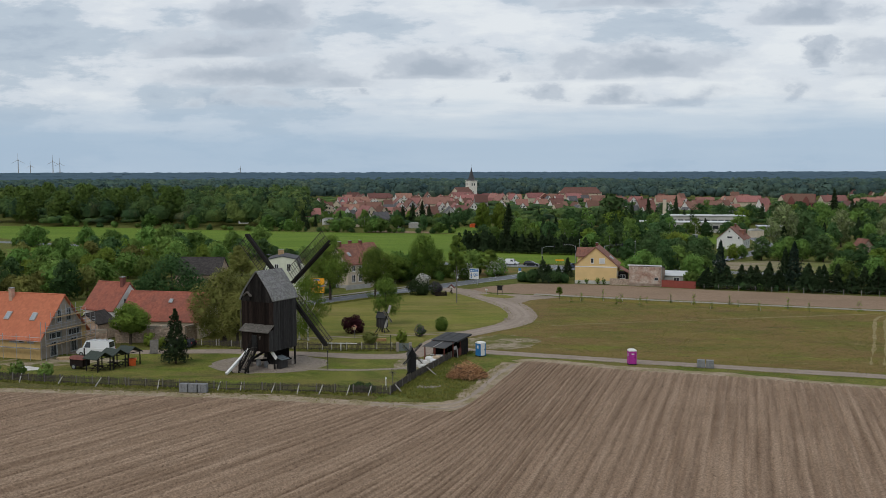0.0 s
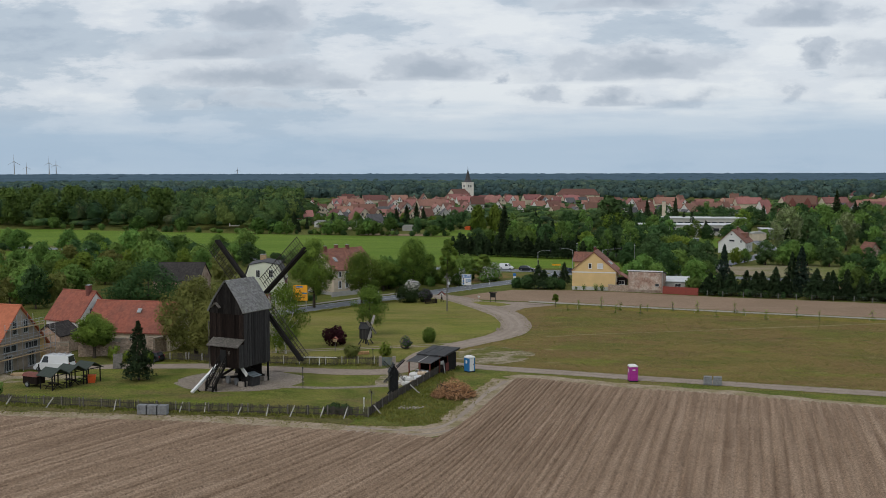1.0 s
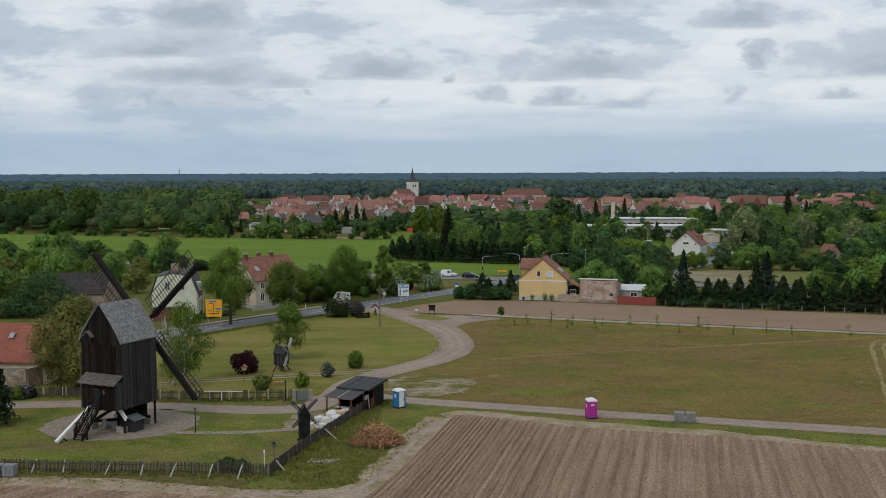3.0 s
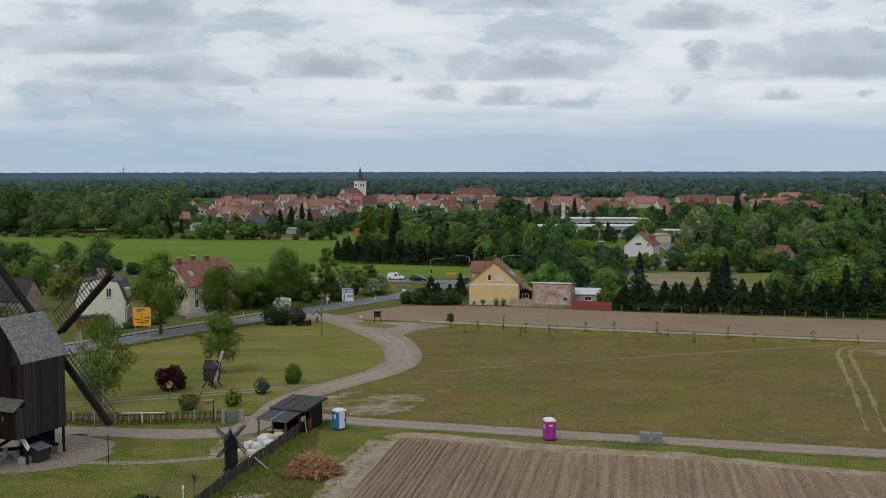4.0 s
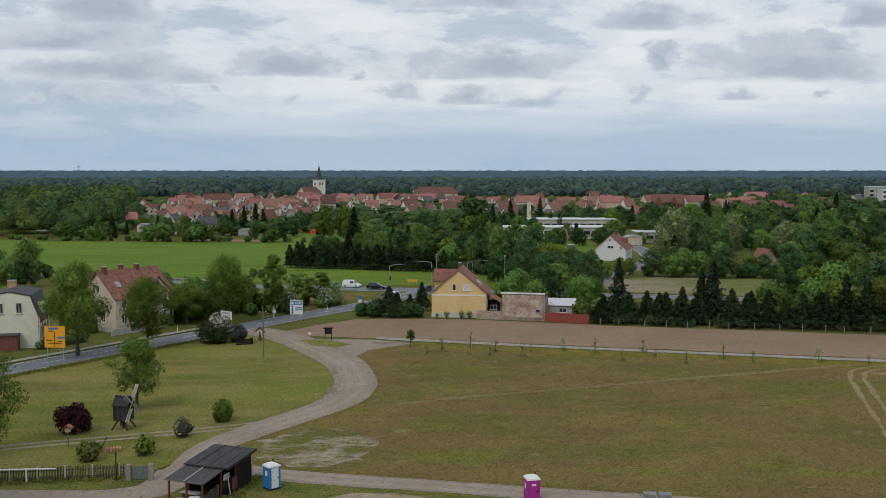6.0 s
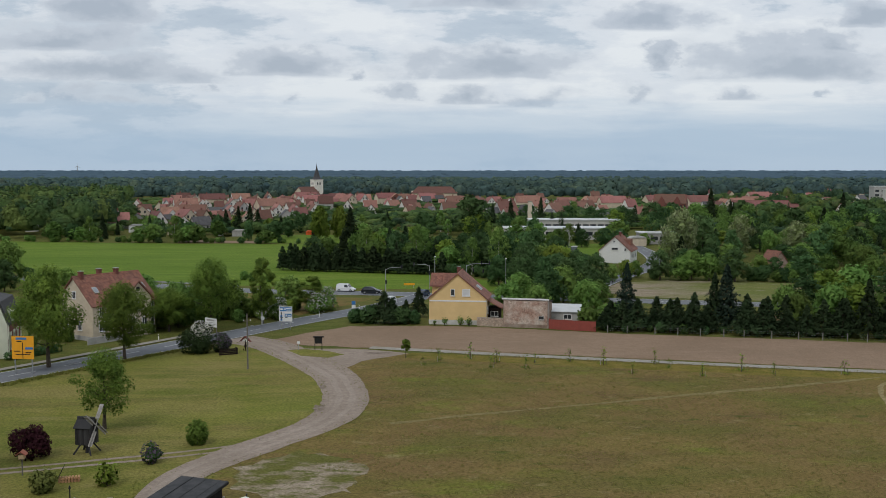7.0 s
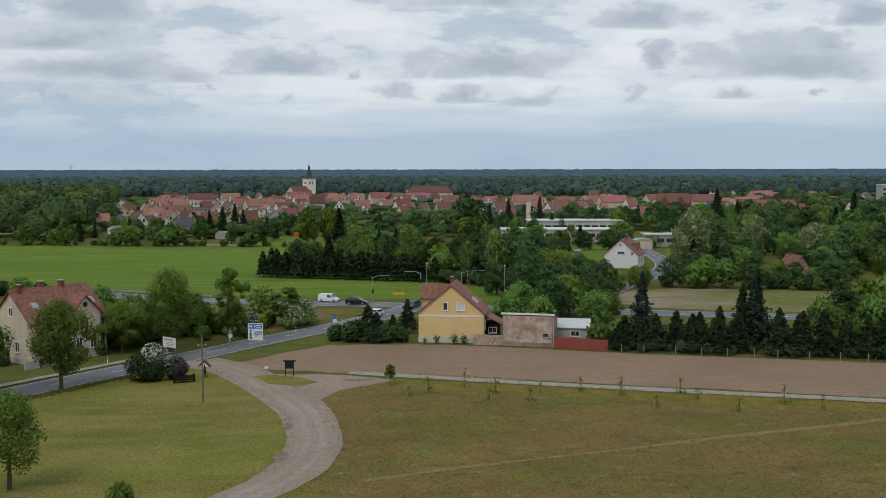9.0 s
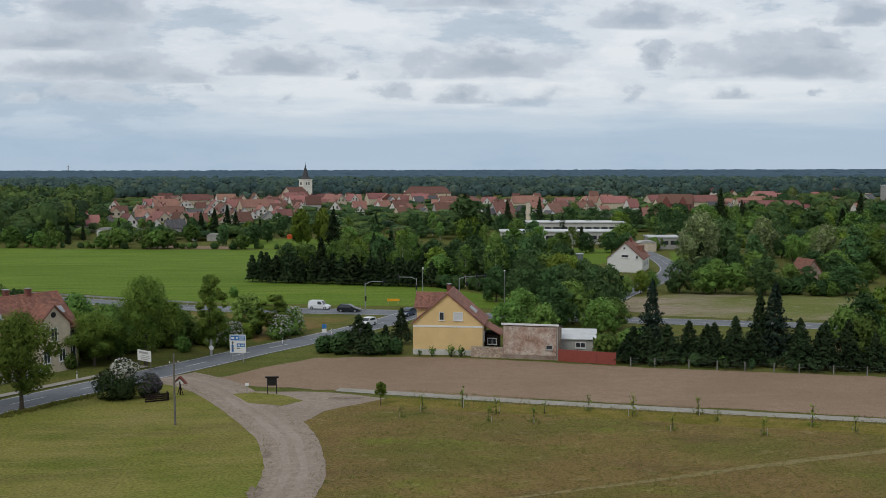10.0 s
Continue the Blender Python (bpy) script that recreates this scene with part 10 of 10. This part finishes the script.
def church():
    c = thing("church", -37.5, 985, 28, "village church with pale square tower and dark spire", "church")
    part("tower", Shape().box((0, 0, 10.0), (8.6, 8.6, 20.4)), mat_tower, c, "pale rendered square tower")
    part("cornice", Shape().box((0, 0, 20.1), (9.3, 9.3, 0.5)).box((0, 0, 14.4), (8.9, 8.9, 0.3)), mat_tower, c)
    n = 8
    ring = lambda r, z: [(r * math.cos(6.283 * (i + 0.5) / n), r * math.sin(6.283 * (i + 0.5) / n), z) for i in range(n)]
    part("spire", Shape().loft([ring(5.0, 20.3), ring(3.2, 22.2), ring(2.3, 24.6), ring(1.0, 29.5), ring(0.08, 33.8)]), M_DARKROOF, c, "dark slate spire")
    part("finial", Shape().tube((0, 0, 33.6), (0, 0, 36.0), 0.12, 0.05), M_DARKROOF, c)
    for rz in (0, 90, 180, 270):
        m = pose(0, 0, 0, 0, 0, rz)
        part("belfry_opening", Shape().box((-1.2, -4.32, 16.6), (1.1, 0.1, 2.4)).box((1.2, -4.32, 16.6), (1.1, 0.1, 2.4)), M_GLASS, c, "", m)
        part("tower_window", Shape().box((0, -4.32, 9.5), (0.7, 0.1, 1.5)), M_GLASS, c, "", m)
    nave = part("nave", Shape().slab([(-6.5, 0), (6.5, 0), (6.5, 6.5), (0, 13.6), (-6.5, 6.5)], -30, -4.3), M_CREAM, c, "", pose(0, 0, 0, 0, 0, -58))
    s = Shape()
    for sx in (-1, 1):
        s.loft([[(sx * 7.2, -30.4, 6.0), (0, -30.4, 13.8), (0, -30.4, 14.1), (sx * 7.2, -30.4, 6.3)], [(sx * 7.2, -4.3, 6.0), (0, -4.3, 13.8), (0, -4.3, 14.1), (sx * 7.2, -4.3, 6.3)]])
    part("nave_roof", s, mat_trB, c, "red-brown tiled nave roof", pose(0, 0, 0, 0, 0, -58))


church()


def big_buildings():
    b = thing("school_building", 184, 640, 66, "large red brick building with wide red roof", "school")
    b.scale = (0.66, 0.56, 0.84)
    gable_walls(b, 15, 34, 11, 17, M_REDBRICK)
    gable_roof(b, 15, 34, 11, 17, mat_trB, 0.5, False, 1, "roof", 0.25, 3.0)
    for z in (2.5, 5.8, 9.0):
        for i in range(10):
            part("window", Shape().box((-7.53, -15.3 + i * 3.4, z), (0.08, 1.3, 1.8)), M_GLASS, b)
    for y in (-8, 8):
        part("gable_bay", Shape().slab([(-3.2, 0), (3.2, 0), (3.2, 12.5), (0, 16.0), (-3.2, 12.5)], 7.3, 8.4), M_REDBRICK, b, "", pose(0, y, 0, 0, 0, 90))
    for k, (x, y, w, d, h, lab) in enumerate(((376, 705, 46, 14, 15.5, "pale flat-roofed slab building among trees"), (395, 745, 60, 14, 17.0, "grey flat-roofed slab building"))):
        t = thing("slab_building", x, y, -14, lab, "block")
        part("wall", Shape().box((0, 0, h / 2), (w, d, h)), mat_paleyellow if k == 0 else M_GREYR, t)
        part("roof", Shape().box((0, 0, h + 0.2), (w + 0.6, d + 0.6, 0.4)), M_SILVER, t)
        for z in np.arange(2.0, h - 1, 3.0):
            for i in range(14):
                part("window", Shape().box((-w / 2 + (i + 0.5) * w / 14, -d / 2 - 0.03, z), (w / 24, 0.08, 1.5)), M_GLASS, t)
    r = thing("red_roof_hall", 262, 690, 78, "long low hall with bright red roof", "hall")
    gable_walls(r, 12, 40, 5, 9, M_WHITE)
    gable_roof(r, 12, 40, 5, 9, mat_trA, 0.4, False)
    r2 = thing("red_roof_hall", 70, 985, 84, "long building with red hipped roof", "hall")
    gable_walls(r2, 14, 42, 8, 10, M_CREAM)
    gable_roof(r2, 14, 42, 8, 13.5, mat_trB, 0.4, False, 1, "roof", 0.25, 6.0)


mat_paleyellow = mat("pale_render", (0.66, 0.64, 0.58), None, 0.5, 0.9)
big_buildings()

# wind turbines on the horizon
for a, d, h in ((-26.5, 4300, 66), (-25.9, 4550, 46), (-24.8, 4400, 62), (-24.45, 4580, 56), (-15.0, 4600, 34)):
    w = thing("wind_turbine", d * math.sin(radians(a)), d * math.cos(radians(a)), 20, "pale wind turbine on the far ridge", "wind turbine", "", 14)
    part("tower", Shape().tube((0, 0, 0), (0, 0, h), 2.2, 1.3, 8), M_GREYR, w)
    part("nacelle", Shape().box((0, 0, h + 1), (3, 8, 3)), M_GREYR, w)
    for k in (90, 210, 330):
        part("blade", Shape().tube((0, -5, h + 1), (math.cos(radians(k)) * h * 0.42, -5, h + 1 + math.sin(radians(k)) * h * 0.42), 0.9, 0.3, 5), M_GREYR, w)

# trees before the school and the works
for k, x, y, s, sz in (("dark_tree", 64, 424, 0.75, 0.62), ("round_tree", 72, 424, 0.7, 0.6), ("dark_tree", 83, 423, 0.7, 0.58), ("dark_tree", 92, 424, 0.8, 0.6), ("birch_far", 78, 422, 0.7, 0.7), ("dark_tree", 101, 437, 0.65, 0.5), ("round_tree", 109, 432, 0.7, 0.5), ("birch_far", 68, 428, 0.8, 0.7), ("dark_tree", 120, 428, 0.9, 0.7), ("dark_tree", 172, 600, 1.1, 0.9), ("dark_tree", 196, 604, 1.0, 0.85), ("round_tree", 186, 598, 0.9, 0.7)):
    plant(k, x, y, s, sz)
for k, x, y, s, sz in (("dark_tree", 150, 560, 1.2, 1.0), ("round_tree", 160, 566, 1.2, 1.1), ("wide_tree", 172, 560, 1.2, 1.1), ("round_tree", 184, 566, 1.3, 1.2), ("dark_tree", 196, 560, 1.2, 1.1), ("round_tree", 62, 446, 0.9, 0.8), ("dark_tree", 70, 450, 0.9, 0.8), ("round_tree", 79, 447, 0.8, 0.6), ("wide_tree", 104, 452, 0.9, 0.8), ("round_tree", 97, 449, 0.7, 0.6), ("far_fir", 88, 452, 0.8, 0.6)):
    plant(k, x, y, s, sz)
# tall trees before the outer houses
rng_e = random.Random(77)
for i in range(20):
    plant(rng_e.choice(("round_tree", "dark_tree", "wide_tree", "round_tree", "dark_tree", "far_fir")), 172 + i * 7.2 + rng_e.uniform(-3, 3), 500 + (i % 3) * 22 + rng_e.uniform(-8, 8), rng_e.uniform(1.0, 1.35), rng_e.uniform(0.85, 1.15))
# bushes and trees round the small brick barn
for k, x, y, s, sz in (("round_tree", 110.8, 326, 0.6, 0.55), ("dark_tree", 114.2, 324, 0.5, 0.40), ("round_tree", 118.5, 323, 0.45, 0.36), ("dark_tree", 124, 330, 0.7, 0.6), ("round_tree", 128, 338, 0.9, 0.8), ("dark_tree", 135, 343, 1.0, 0.9), ("wide_tree", 143, 348, 1.0, 0.9), ("dark_tree", 151, 352, 1.0, 0.95), ("round_tree", 108, 342, 0.8, 0.75), ("dark_tree", 99, 333, 0.75, 0.6)):
    plant(k, x, y, s, sz)
# landmark trees before the town
for k, x, y, s, sz in (("chestnut", 92.5, 338, 0.85, 1.12), ("chestnut", 123, 372, 0.75, 0.9), ("chestnut", 137, 362, 0.8, 0.8), ("dark_tree", 101, 344, 1.25, 1.30), ("willow", -14.5, 470, 1.1, 1.25), ("willow", -6.5, 474, 1.0, 1.25), ("far_fir", -2.0, 452, 1.3, 1.15), ("dark_tree", 50, 500, 1.9, 1.45), ("far_fir", -53, 520, 1.0, 1.0), ("far_fir", -48, 522, 1.0, 1.1), ("far_fir", -44, 517, 1.0, 0.9), ("far_fir", -58, 516, 0.9, 0.9), ("far_fir", 68, 560, 0.9, 1.0), ("far_fir", 78, 566, 1.0, 1.15), ("far_fir", 96, 580, 1.0, 1.2), ("far_fir", 180, 560, 1.3, 1.6), ("far_fir", 250, 560, 1.2, 1.4), ("pale_tree", 69.5, 311, 0.5, 0.55), ("round_tree", 65.2, 307.6, 0.42, 0.5), ("round_tree", 73.6, 317, 0.42, 0.5), ("round_tree", 100.5, 352, 0.5, 1.0), ("far_fir", 92, 336, 1.0, 0.8)):
    plant(k, x, y, s, sz)
# garden clutter at the field's far edge
for x, y, w, d, h, m_, lab in ((-58.6, 501, 3.0, 2.0, 2.4, M_WHITE, "small white garden hut"), (-20, 505, 4.0, 1.6, 1.2, M_ORANGEPL, "orange awning in a far garden"), (-50, 497, 6, 2.5, 2.2, M_GREYR, "small grey garden shed among bushes"), (-80, 510, 5, 3, 2.4, M_CREAM, "small cream garden shed among bushes"), (-100, 530, 7, 4, 3, M_WHITE, "white garden house among bushes"), (-150, 540, 5, 4, 2.6, M_WHITE, "white caravan among bushes"), (105, 428, 6, 4, 3.0, M_CREAM, "cream summer house behind the paddock")):
    q = thing("garden_shed", x, y, 5, lab, "shed")
    part("wall", Shape().box((0, 0, h / 2), (w, d, h)), m_, q)
    part("roof", Shape().slab([(-w / 2 - 0.2, h), (w / 2 + 0.2, h), (w / 2 * 0.6, h + 0.7), (-w / 2 * 0.6, h + 0.7)], -d / 2 - 0.2, d / 2 + 0.2), m_ if m_ is M_ORANGEPL else M_GREYR, q)
structure("garden_soil", patch([(-72, 462), (-38, 453), (-36, 464), (-70, 474)], 0.04, 0.3, 2).mesh("garden_soil", M_BARE), "dug brown garden soil beyond the crop", "field")
structure("garden_grass", patch([(-36, 453), (-2, 446), (0, 500), (-34, 505)], 0.035, 0.5, 2).mesh("garden_grass", M_CROP), "mown green garden lawn beyond the crop", "lawn")

# kinds only used in the far woods so far get one tree of their own there
for i, (key, slot) in enumerate(PROTO.items()):
    if slot[1] == 0:
        plant(key, -215 + i * 3.0, 506 + i * 1.0)
